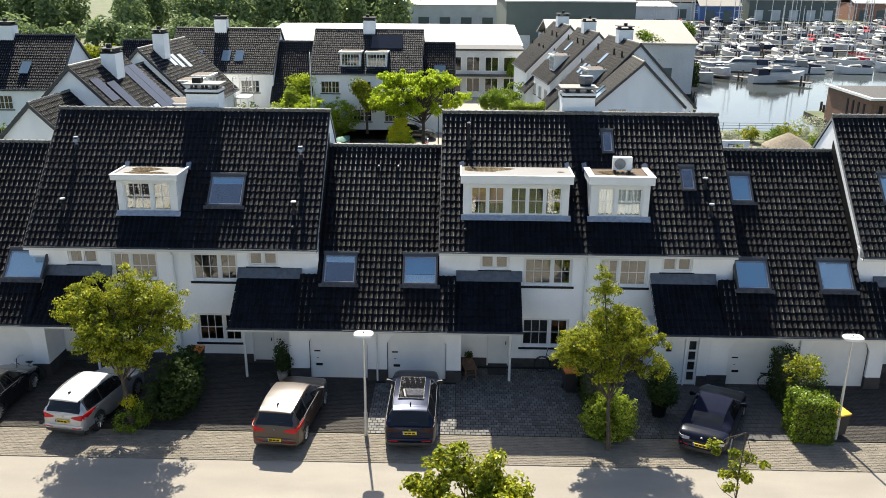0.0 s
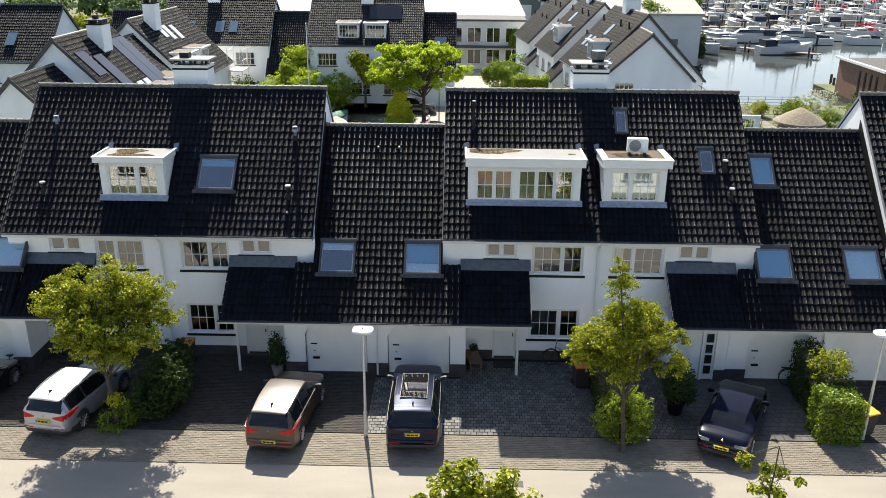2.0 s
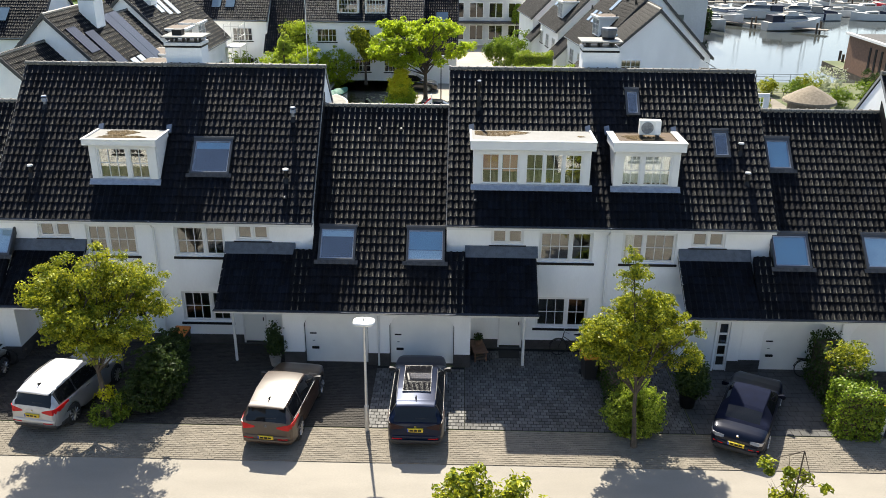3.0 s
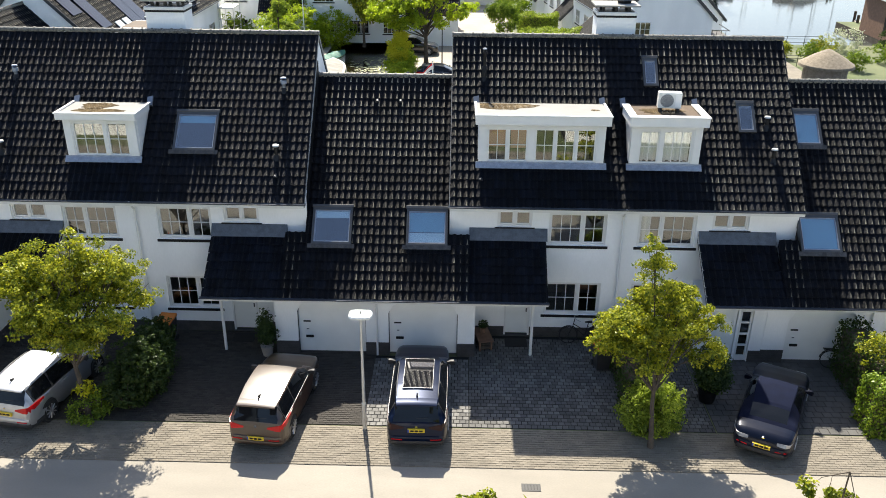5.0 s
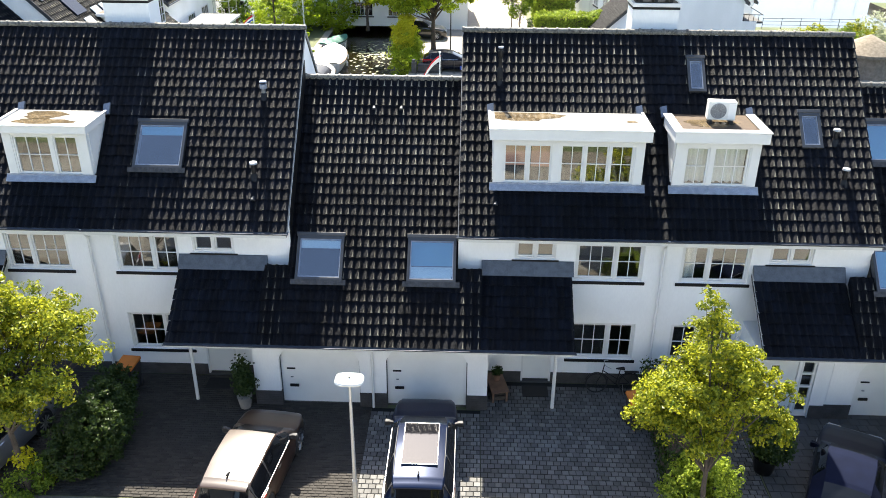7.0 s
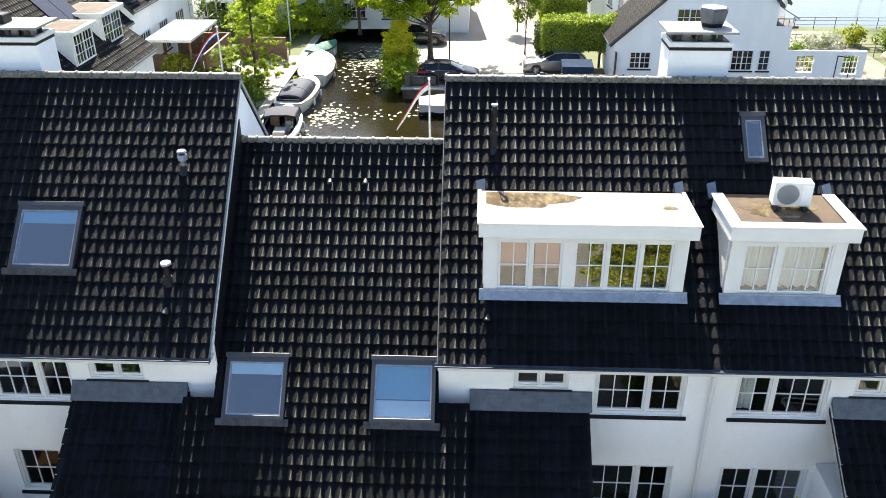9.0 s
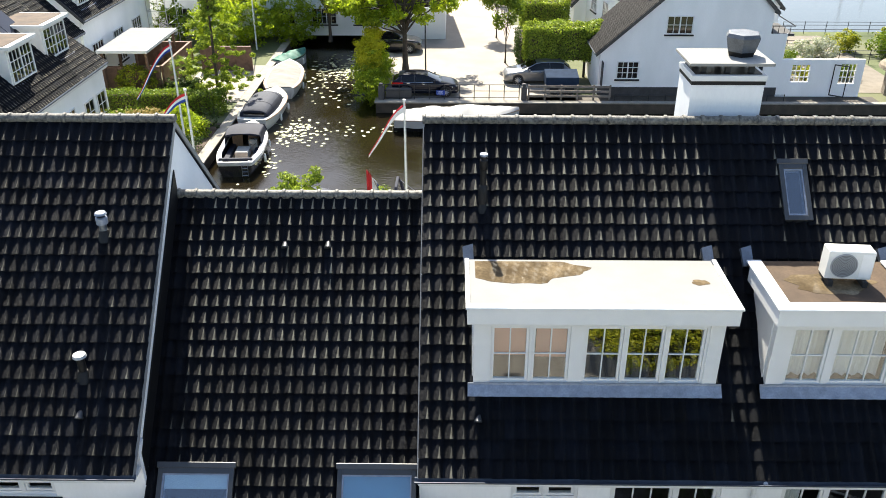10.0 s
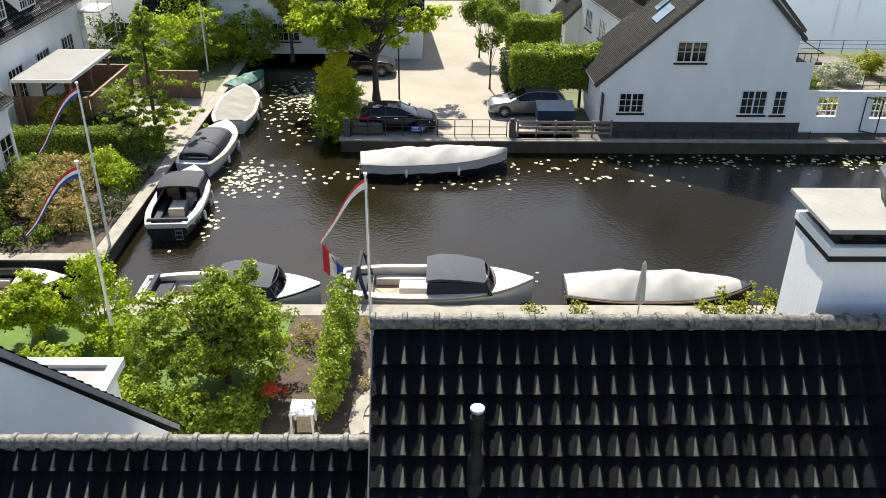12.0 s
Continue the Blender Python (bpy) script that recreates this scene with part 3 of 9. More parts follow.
def roof_window(parent, x0, x1, y0, y1, eave_y, eave_z, blind=None, flash=True):
    """A window that lies in a 45 degree roof slope."""
    m = frame_of((x0, eave_y, eave_z), (1, 0, 0), (0, 1, 1))
    s0, s1, w = (y0 - eave_y) / S2, (y1 - eave_y) / S2, x1 - x0
    fr = Mesh()
    for a, b, c, d in cells(0, w, s0, s1, [(0.085, w - 0.085, s0 + 0.10, s1 - 0.12)]):
        fr.box((a, c, -0.05), (b, d, 0.15), 0.006)
    ob = part("roof_window", fr, DARKF, parent, "dark grey framed roof window")
    ob.matrix_basis = m
    sash = Mesh()
    for a, b, c, d in cells(0.085, w - 0.085, s0 + 0.10, s1 - 0.12, [(0.115, w - 0.115, s0 + 0.14, s1 - 0.15)]):
        sash.box((a, c, 0.0), (b, d, 0.125))
    part("sash", sash, LEAD_LIGHT, ob)
    gl = part("pane", Mesh().box((0.11, s0 + 0.135, 0.098), (w - 0.11, s1 - 0.145, 0.105)), GLASS_SKY, ob)
    gl.visible_shadow = False
    # blue panel under the glass stands in for the reflected sky
    if blind:
        share, material, lower = blind
        mid = s1 - 0.15 - (s1 - s0 - 0.3) * share
        part("blind", Mesh().box((0.11, mid, 0.05), (w - 0.11, s1 - 0.15, 0.058)), material, ob)
        if lower:
            part("blind_hem", Mesh().box((0.11, mid - 0.025, 0.048), (w - 0.11, mid, 0.066)), DARKF, ob)
            part("lower_blind", Mesh().box((0.11, s0 + 0.13, 0.05), (w - 0.11, mid - 0.025, 0.058)), lower, ob)
    part("hood", Mesh().box((-0.03, s1 - 0.02, 0.06), (w + 0.03, s1 + 0.09, 0.165), 0.01), DARKF, ob)
    part("backing", Mesh().box((0.05, s0 + 0.08, -0.35), (w - 0.05, s1 - 0.1, -0.30)), INT_D, ob)
    if flash:
        n = 2 * int(w / 0.1)
        fl = Mesh()
        rows = []
        for s, lift in ((s0 - 0.14, 0.0), (s0 - 0.06, 0.02), (s0 + 0.02, 0.04)):
            rows.append([(-0.12 + (w + 0.24) * k / n, s, 0.135 + lift * 0.5 + 0.004 * math.cos(k * math.pi)) for k in range(n + 1)])
        v = [p for r in rows for p in r] + [(x, s, h - 0.012) for r in rows for x, s, h in r]
        c = n + 1
        f = [(i * c + k, i * c + k + 1, (i + 1) * c + k + 1, (i + 1) * c + k) for i in range(2) for k in range(n)]
        f += [(3 * c + i * c + k, 3 * c + (i + 1) * c + k, 3 * c + (i + 1) * c + k + 1, 3 * c + i * c + k + 1) for i in range(2) for k in range(n)]
        part("flashing", Mesh().add(v, f), FLASHING, ob)
    return ob


PUDDLE = mat("dirty_rain_water", (0.15, 0.115, 0.07), 0.06, var=0.4, scale=3, fine=18, stain=(0.06, 0.042, 0.024), stain_amt=0.7, stain_scale=2.5)


def dormer(parent, x0, x1, groups, top=8.50, felt=ROOF_FELT, rim=0.0, curtains=None, posts=None, corner=0.26, puddles=(), blinds=(), deep=0.30):
    """A flat-roofed white dormer with a window front, lead apron and board fascia."""
    fy, base = 33.0, 6.62
    back = top + EAVE_Y - EAVE_Z - 0.30
    body = Mesh()
    # cheeks and the front's surround
    for a, b in ((x0, x0 + 0.11), (x1 - 0.11, x1)):
        body.prism([(fy, base - 0.05), (fy, top - 0.2), (back, top - 0.2), (back, roof_z(back) - 0.3), (fy + 0.05, base - 0.25)], "x", a, b)
    body.box((x0 + 0.11, fy, 6.74), (x0 + corner, fy + 0.14, 8.06)).box((x1 - corner, fy, 6.74), (x1 - 0.11, fy + 0.14, 8.06))
    body.box((x0 + 0.11, fy, base), (x1 - 0.11, fy + 0.12, 6.74))
    body.box((x0 + 0.11, fy, 8.06), (x1 - 0.11, fy + 0.12, top - 0.2))
    ob = part("dormer", body, PAINT, parent, "white painted flat-roofed dormer")
    part("cheek_cladding", Mesh().prism([(fy + 0.15, base + 0.1), (fy + 0.15, top - 0.22), (back - 0.3, top - 0.22)], "x", x0 - 0.02, x0), PAINT, ob)
    part("cheek_cladding", Mesh().prism([(fy + 0.15, base + 0.1), (fy + 0.15, top - 0.22), (back - 0.3, top - 0.22)], "x", x1, x1 + 0.02), PAINT, ob)
    rx0, rx1, ry = x0 - 0.13, x1 + 0.13, fy - 0.24
    part("fascia", Mesh().box((rx0, ry, top - deep), (rx1, ry + 0.05, top + 0.02), 0.008), PAINT, ob)
    part("fascia", Mesh().box((rx0, ry + 0.05, top - deep), (rx0 + 0.05, back - 0.25, top + 0.02)), PAINT, ob)
    part("fascia", Mesh().box((rx1 - 0.05, ry + 0.05, top - deep), (rx1, back - 0.25, top + 0.02)), PAINT, ob)
    part("roof_edge", Mesh().box((rx0 - 0.03, ry - 0.03, top + 0.02), (rx1 + 0.03, ry + 0.12 + rim, top + 0.06), 0.008), PAINT, ob)
    part("roof_edge", Mesh().box((rx0 - 0.03, ry + 0.12 + rim, top + 0.02), (rx0 + 0.05 + 1.6 * rim, back - 0.1, top + 0.06), 0.008), PAINT, ob)
    part("roof_edge", Mesh().box((rx1 - 0.05 - 1.6 * rim, ry + 0.12 + rim, top + 0.02), (rx1 + 0.03, back - 0.1, top + 0.06), 0.008), PAINT, ob)
    part("flat_roof", Mesh().box((rx0 + 0.05, ry + 0.05, top - 0.12), (rx1 - 0.05, back - 0.05, top)), felt, ob)
    for px, py, rx, ry2, sd in puddles:
        rim_pts = []
        for k in range(48):
            a = 2 * math.pi * k / 48
            q = 1 + 0.08 * math.sin(3 * a + sd) + 0.07 * math.sin(5 * a + 2 * sd) + 0.05 * math.sin(9 * a) + 0.03 * math.sin(14 * a)
            rim_pts.append((min(max(px + rx * q * math.cos(a), rx0 + 0.16), rx1 - 0.16), min(max(py + ry2 * q * math.sin(a), ry + 0.2), back - 0.12)))
        part("puddle", Mesh().prism(rim_pts, "z", top - 0.02, top + 0.004), PUDDLE, ob, "shallow brown puddle of rain water")
    for a, b, z in blinds:
        part("blind", Mesh().box((a, fy + 0.16, z), (b, fy + 0.17, 8.05)), BLIND_SALMON, ob, "salmon roller blind")
    window(parent, x0 + corner, x1 - corner, 6.745, 8.055, fy + 0.02, groups, 2, sill=False, name="dormer_window", behind=curtains, frame=0.05, posts=posts)
    n = int((x1 - x0) / 0.105)
    ap = Mesh()
    rows = []
    for y, lift in ((32.84, 0.085), (32.92, 0.09), (fy - 0.012, 0.10), (fy - 0.006, 0.14)):
        rows.append([(x0 - 0.1 + (x1 - x0 + 0.2) * k / n, y - (0.006 if k % 2 and lift < 0.08 else 0), roof_z(y) + lift + 0.09 + 0.003 * math.cos(k * math.pi)) for k in range(n + 1)])
    v = [p for r in rows for p in r]
    c = n + 1
    ap.add(v, [(i * c + k, i * c + k + 1, (i + 1) * c + k + 1, (i + 1) * c + k) for i in range(3) for k in range(n)])
    me = ap.solid("apron")
    part("apron", me, LEAD_LIGHT, ob, "pale lead apron with a wavy edge").modifiers.new("thickness", "SOLIDIFY").thickness = 0.012
    for x in (x0 - 0.17, x1 - 0.02):
        part("lead_patch", Mesh().prism([(x, -0.02), (x + 0.19, 0.0), (x + 0.17, 0.40), (x - 0.03, 0.34)], "z", 0.10, 0.19), ZINC, ob, "blue-grey lead patch").matrix_basis = frame_of((0, back + 0.08, roof_z(back + 0.08)), (1, 0, 0), (0, 1, 1))
    # a dark room behind the glass
    room = Mesh()
    room.box((x0 + 0.14, 35.4, 6.5), (x1 - 0.14, 35.45, 8.3)).box((x0 + 0.14, fy + 0.4, 6.4), (x1 - 0.14, 35.4, 6.45))
    room.box((x0 + 0.115, fy + 0.3, 6.5), (x0 + 0.13, 35.4, 8.3)).box((x1 - 0.13, fy + 0.3, 6.5), (x1 - 0.115, 35.4, 8.3))
    part("room_lining", room, INT_W, ob)
    return ob


PALE_STONE = mat("pale_slab", (0.33, 0.325, 0.305), 0.9, spec=0.2, var=0.12, scale=2, fine=20, stain=(0.2, 0.19, 0.165), stain_amt=0.5)


def chimney(parent, x0, x1, cowl):
    y0, y1, z0, z1 = 37.22, 38.22, 9.4, 11.15
    body = Mesh().box((x0, y0, z0), (x1, y1, z1), 0.01)
    ob = part("chimney", body, STUCCO, parent, "white rendered chimney with a dark band under a raised slab")
    part("band", Mesh().box((x0 - 0.012, y0 - 0.012, z1), (x1 + 0.012, y1 + 0.012, z1 + 0.08)), BLACK, ob)
    part("coping", Mesh().box((x0 - 0.03, y0 - 0.03, z1 + 0.08), (x1 + 0.03, y1 + 0.03, z1 + 0.20), 0.01), PAINT, ob)
    part("sooty_top", Mesh().box((x0 + 0.06, y0 + 0.06, z1 + 0.19), (x1 - 0.06, y1 - 0.06, z1 + 0.215)), BLACK, ob)
    for x in (x0 + 0.25, (x0 + x1) / 2, x1 - 0.25):
        for y in (y0 + 0.2, y1 - 0.2):
            part("slab_post", Mesh().box((x - 0.05, y - 0.05, z1 + 0.2), (x + 0.05, y + 0.05, z1 + 0.40)), PLINTH, ob)
    part("slab", Mesh().box((x0 - 0.11, y0 - 0.08, z1 + 0.40), (x1 + 0.12, y1 + 0.14, z1 + 0.46), 0.008), PALE_STONE, ob, "pale raised slab")
    if cowl:
        cx, cy, cz = x1 - 0.38, y0 + 0.62, z1 + 0.45
        cw = Mesh()
        rings = []
        for z, r in ((0.0, 0.27), (0.10, 0.30), (0.11, 0.31), (0.40, 0.385), (0.47, 0.34), (0.475, 0.30)):
            rings.append([(cx + r * math.cos(t), cy + r * math.sin(t), cz + z) for t in (2 * math.pi * k / 6 + 0.25 for k in range(6))])
        part("cowl", cw.loft(rings[2:]), LEAD, ob, "grey six-sided extractor cowl")
        part("cowl_foot", Mesh().loft(rings[:3]), BLACK, ob)
    else:
        cx, cy, cz = x0 + 0.45, (y0 + y1) / 2, z1 + 0.45
        part("flue_cap", Mesh().box((cx - 0.2, cy - 0.2, cz), (cx + 0.2, cy + 0.2, cz + 0.24), 0.02), BLACK, ob)
    return ob


def vent_pipe(parent, x, y, h, eave_y, eave_z, cap="cowl", r=0.055):
    """A flue through the tiles; cap: cowl, disc or plain."""
    z = eave_z + (y - eave_y)
    ob = part("vent_pipe", Mesh().tube([(x, y, z - 0.1), (x, y, z + h)], r, 12), ZINC if cap == "cowl" else BLACK, parent, "", True)
    part("collar", Mesh().tube([(x, y, z - 0.05), (x, y, z + 0.16)], [r * 2.4, r * 1.15], 12), BLACK, ob, smooth=True)
    if cap == "cowl":
        part("cowl", Mesh().tube([(x, y, z + h - 0.16), (x, y, z + h - 0.15), (x, y, z + h - 0.02), (x, y, z + h)], [r, r * 1.5, r * 1.5, r], 12), LEAD_LIGHT, ob, smooth=True)
        part("cap", Mesh().tube([(x, y, z + h + 0.05), (x, y, z + h + 0.09)], [r * 1.6, r * 1.3], 12), LEAD_LIGHT, ob, smooth=True)
    elif cap == "disc":
        part("cap", Mesh().tube([(x, y, z + h), (x, y, z + h + 0.02), (x, y, z + h + 0.07)], [r * 1.2, r * 1.7, r * 1.5], 14), LEAD_PALE, ob, "pale flat cap", True)
    else:
        part("sleeve", Mesh().tube([(x, y, z + 0.1), (x, y, z + 0.12), (x, y, z + 0.48), (x, y, z + 0.52)], [r, r * 1.45, r * 1.45, r], 14), BLACK, ob, smooth=True)
        part("sleeve", Mesh().tube([(x, y, z + h - 0.30), (x, y, z + h - 0.27), (x, y, z + h - 0.10), (x, y, z + h - 0.08)], [r, r * 1.3, r * 1.3, r], 14), BLACK, ob, smooth=True)
        part("rim", Mesh().tube([(x, y, z + h - 0.02), (x, y, z + h), (x, y, z + h + 0.03)], [r * 1.05, r * 1.3, r * 1.25], 14), LEAD_LIGHT, ob, "pale metal rim", True)
        part("mouth", Mesh().tube([(x, y, z + h + 0.028), (x, y, z + h + 0.034)], r * 0.85, 12), ZINC, ob)
    return ob


def tile_vent(parent, x, y, eave_y, eave_z):
    m = frame_of((x, y, eave_z + y - eave_y), (1, 0, 0), (0, 1, 1))
    v = Mesh()
    rings = [[(math.cos(t) * r, s, 0.04 + math.sin(t) * h) for t in (math.pi * k / 6 for k in range(7))] for s, r, h in ((0.0, 0.075, 0.12), (0.02, 0.08, 0.13), (0.16, 0.05, 0.03))]
    v.loft(rings)
    ob = part("tile_vent", v, DARKF, parent, "", True)
    ob.matrix_basis = m
    return ob


VERGE = mat("verge_paint", (0.27, 0.27, 0.265), 0.6, var=0.1, scale=3)


def plinth(parent, x0, x1, y0, y1, top):
    """A dark brick plinth in courses with recessed joints."""
    core = part("plinth", Mesh().box((x0 + 0.008, y0 + 0.008, -0.05), (x1 - 0.008, y1 - 0.008, top - 0.01)), PLINTH, parent, "dark brick plinth in courses")
    n = max(3, round(top / 0.072))
    for k in range(n):
        z = top * k / n
        part("course", Mesh().box((x0, y0, z + 0.006), (x1, y1, z + top / n - 0.006), 0.003), PLINTH, core)
    return core


def tall_block(x0, name_label, wins, small, seed, single=None, cut=(), dulled=(), nose_amount=1.0):
    """One tall pair of houses: walls with real openings, tiled 45 degree roof, verges, ridge and gutter."""
    x1 = x0 + BLOCK
    h = thing("house", name_label, "house", pose(0, 0, 0), "houses in the row")
    holes = [(a, b, c, d) for a, b, c, d, *_ in wins + small]
    part("front_wall", wall_mesh(x0, x1, 0.42, EAVE_Z + 0.25, FACADE, FACADE + 0.28, holes + [(x0 + 2.11, x0 + 3.08, 0.4, 2.2), (x1 - 3.08, x1 - 2.11, 0.4, 2.2)]), STUCCO, h, "white rendered front wall")
    doors = [(1.75 + x0 + 0.36, 2.72 + x0 + 0.36), (x1 - 2.72 - 0.36, x1 - 1.75 - 0.36)]
    for a, b in zip([x0] + [d[1] for d in doors], [d[0] for d in doors] + [x1]):
        plinth(h, a, b, FACADE - 0.02, FACADE + 0.27, 0.42)
    gable = [(FACADE + 0.28, 0), (BACK_Y - 0.37, 0), (BACK_Y - 0.37, BACK_Z + 0.1), (RIDGE_Y, RIDGE_Z - 0.15), (FACADE + 0.28, roof_z(FACADE + 0.28) - 0.15)]
    for a in (x0 + 0.02, x1 - 0.27):
        part("gable_wall", Mesh().prism(gable, "x", a, a + 0.25), STUCCO, h, "white rendered gable wall")
    part("rear_wall", Mesh().box((x0 + 0.27, BACK_Y - 0.62, 0), (x1 - 0.27, BACK_Y - 0.37, BACK_Z + 0.1)), STUCCO, h)
    deck = Mesh()
    for sy in (1, -1):
        e, ez = (EAVE_Y, EAVE_Z) if sy > 0 else (BACK_Y, BACK_Z)
        deck.prism([(e, ez - 0.02), (RIDGE_Y, RIDGE_Z - 0.02), (RIDGE_Y, RIDGE_Z - 0.20), (e + sy * 0.02, ez - 0.16)], "x", x0 + 0.01, x1 - 0.01)
    part("roof_deck", deck, TILE, h)
    part("soffit", Mesh().box((x0, EAVE_Y - 0.02, EAVE_Z - 0.20), (x1, FACADE, EAVE_Z - 0.15)).box((x0, EAVE_Y - 0.045, EAVE_Z - 0.2), (x1, EAVE_Y - 0.02, EAVE_Z - 0.03)), PAINT, h, "white painted eaves board")
    length = (RIDGE_Y - EAVE_Y) / S2
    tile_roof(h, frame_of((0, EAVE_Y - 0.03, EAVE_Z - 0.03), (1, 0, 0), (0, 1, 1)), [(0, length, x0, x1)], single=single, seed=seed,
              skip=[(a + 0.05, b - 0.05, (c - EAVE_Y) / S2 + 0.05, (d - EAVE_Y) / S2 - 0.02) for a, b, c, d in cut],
              clean=[(a, b, (y - EAVE_Y) / S2) for a, b, y in dulled], plain_from=length - 0.42, nose_amount=nose_amount)
    tile_roof(h, frame_of((0, BACK_Y + 0.03, BACK_Z - 0.03), (-1, 0, 0), (0, -1, 1.08)), [(0, math.hypot(1, 1.08) * (BACK_Y - RIDGE_Y) - 0.22, -x1, -x0)], coarse=True, seed=seed + 50)
    ridge_caps(h, (x0 - 0.02, RIDGE_Y, RIDGE_Z + 0.06), (x1 + 0.02, RIDGE_Y, RIDGE_Z + 0.06))
    for x in (x0 - 0.03, x1 - 0.02):
        vb = Mesh()
        for sy in (1, -1):
            e, ez = (EAVE_Y - 0.05, EAVE_Z) if sy > 0 else (BACK_Y + 0.05, BACK_Z)
            vb.prism([(e, ez - 0.16), (e, ez - 0.01), (RIDGE_Y, RIDGE_Z + 0.035), (RIDGE_Y, RIDGE_Z - 0.12)], "x", x + 0.01, x + 0.04)
        part("verge_board", vb, VERGE, h, "pale grey verge board")
    for x, up in ((x0 - 0.012, 0.5), (x1 - 0.012, 0.42)):
        part("wall_flashing", Mesh().prism([(FACADE + 0.1, roof_z(FACADE + 0.1) - 1.0), (FACADE + 0.1, roof_z(FACADE + 0.1) - up), (LOW_RIDGE_Y - 0.05, roof_z(LOW_RIDGE_Y - 0.05) - up), (LOW_RIDGE_Y - 0.05, roof_z(LOW_RIDGE_Y - 0.05) - 1.0)], "x", x, x + 0.024), BLACK, h, "dark flashing above the lower roof")
    gutter(h, x0 - 0.06, x1 + 0.06, EAVE_Y - 0.10, EAVE_Z + 0.0)
    for a, b, c, d, groups, curt in wins:
        window(h, a, b, c, d, FACADE + 0.06, groups, 2, behind=curt)
    for a, b, c, d, groups, curt in small:
        window(h, a, b, c, d, FACADE + 0.06, groups, 1, behind=curt)
    for a, b in doors:
        dr = part("door", Mesh().box((a + 0.06, FACADE + 0.05, 0.12), (b - 0.06, FACADE + 0.10, 2.16), 0.006), DOORW, h, "white panelled front door")
        fr = Mesh().box((a, FACADE - 0.01, 0.06), (a + 0.06, FACADE + 0.12, 2.22)).box((b - 0.06, FACADE - 0.01, 0.06), (b, FACADE + 0.12, 2.22)).box((a + 0.06, FACADE - 0.01, 2.16), (b - 0.06, FACADE + 0.12, 2.22))
        part("door_frame", fr, PAINT, dr)
        part("threshold", Mesh().box((a, FACADE - 0.04, 0.0), (b, FACADE + 0.12, 0.06)), SLAB, dr)
        part("letter_plate", Mesh().box((a + 0.3, FACADE + 0.035, 1.52), (b - 0.3, FACADE + 0.05, 1.57)), ZINC, dr)
        part("handle", Mesh().box((b - 0.16, FACADE + 0.02, 1.05), (b - 0.12, FACADE + 0.05, 1.2)), BLACK, dr)
    # rooms behind the windows
    rooms = Mesh()
    rooms.box((x0 + 0.3, FACADE + 3.6, 0), (x1 - 0.3, FACADE + 3.7, 5.4)).box(((x0 + x1) / 2 - 0.1, FACADE + 0.3, 0), ((x0 + x1) / 2 + 0.1, FACADE + 3.6, 5.4))
    part("inner_wall", rooms, INT_W, h)
    part("inner_floor", Mesh().box((x0 + 0.3, FACADE + 0.3, 2.7), ((x0 + x1) / 2 - 0.1, FACADE + 3.6, 2.9)).box((x0 + 0.3, FACADE + 0.3, 5.45), ((x0 + x1) / 2 - 0.1, FACADE + 3.6, 5.6))
         .box(((x0 + x1) / 2 + 0.1, FACADE + 0.3, 2.7), (x1 - 0.3, FACADE + 3.6, 2.9)).box(((x0 + x1) / 2 + 0.1, FACADE + 0.3, 5.45), (x1 - 0.3, FACADE + 3.6, 5.6)), INT_D, h)
    # rain pipe between the two dwellings
    xm = (x0 + x1) / 2
    part("rain_pipe", Mesh().tube([(xm, EAVE_Y - 0.08, EAVE_Z - 0.05), (xm, FACADE - 0.07, EAVE_Z - 0.45), (xm, FACADE - 0.07, 0.05)], 0.045, 10), PAINT, h, "white rain pipe", True)
    return h


def arch_wall(m, x0, x1, a, b, y0, y1, top, spring, crown):
    """A piece of wall from x0 to x1 with an opening a..b under a rounded head."""
    m.box((x0, y0, 0.55), (a, y1, top)).box((b, y0, 0.55), (x1, y1, top))
    n = 14
    pts = []
    for k in range(n + 1):
        u = 2 * k / n - 1
        pts.append((a + (b - a) * k / n, spring + (crown - spring) * (1 - abs(u) ** 3.2) ** (1 / 2.2)))
    for p, q in zip(pts, pts[1:]):
        m.prism([(p[0], p[1]), (q[0], q[1]), (q[0], top), (p[0], top)], "y", y0, y1)


def garage_door(parent, a, b, y):
    d = part("garage_door", Mesh().box((a - 0.05, y, 0.06), (b + 0.05, y + 0.05, 2.5)), DOORW, parent, "off-white up-and-over garage door")
    # a dark strip round the arch draws the shade of the reveal
    n, seal = 20, Mesh()
    ring = []
    for k in range(n + 1):
        u = 2 * k / n - 1
        z = 1.75 + 0.52 * (1 - abs(u) ** 3.2) ** (1 / 2.2)
        ring.append([(a + (b - a) * k / n + s * (0.03 if abs(u) > 0.99 else 0) * (-1 if u > 0 else 1), q, z - (0.028 if s else 0)) for s, q in ((0, y - 0.03), (0, y), (1, y), (1, y - 0.03))])
    seal.loft(ring)
    seal.box((a, y - 0.03, 0.06), (a + 0.028, y, 1.75)).box((b - 0.028, y - 0.03, 0.06), (b, y, 1.75))
    part("seal", seal, DARKF, d, "dark painted shade line round the door")
    part("handle_plate", Mesh().box((a + 0.20, y - 0.03, 1.28), (a + 0.46, y, 1.335), 0.008), BLACK, d)
    part("lock", Mesh().box((a + 0.30, y - 0.03, 0.98), (a + 0.38, y, 1.0)), ZINC, d)
    part("handle", Mesh().box((a + 0.26, y - 0.04, 0.62), (a + 0.54, y, 0.735), 0.02), BLACK, d)
    part("kick_board", Mesh().box((a, y - 0.012, 0.0), (b, y + 0.05, 0.055)), SLAB, d)


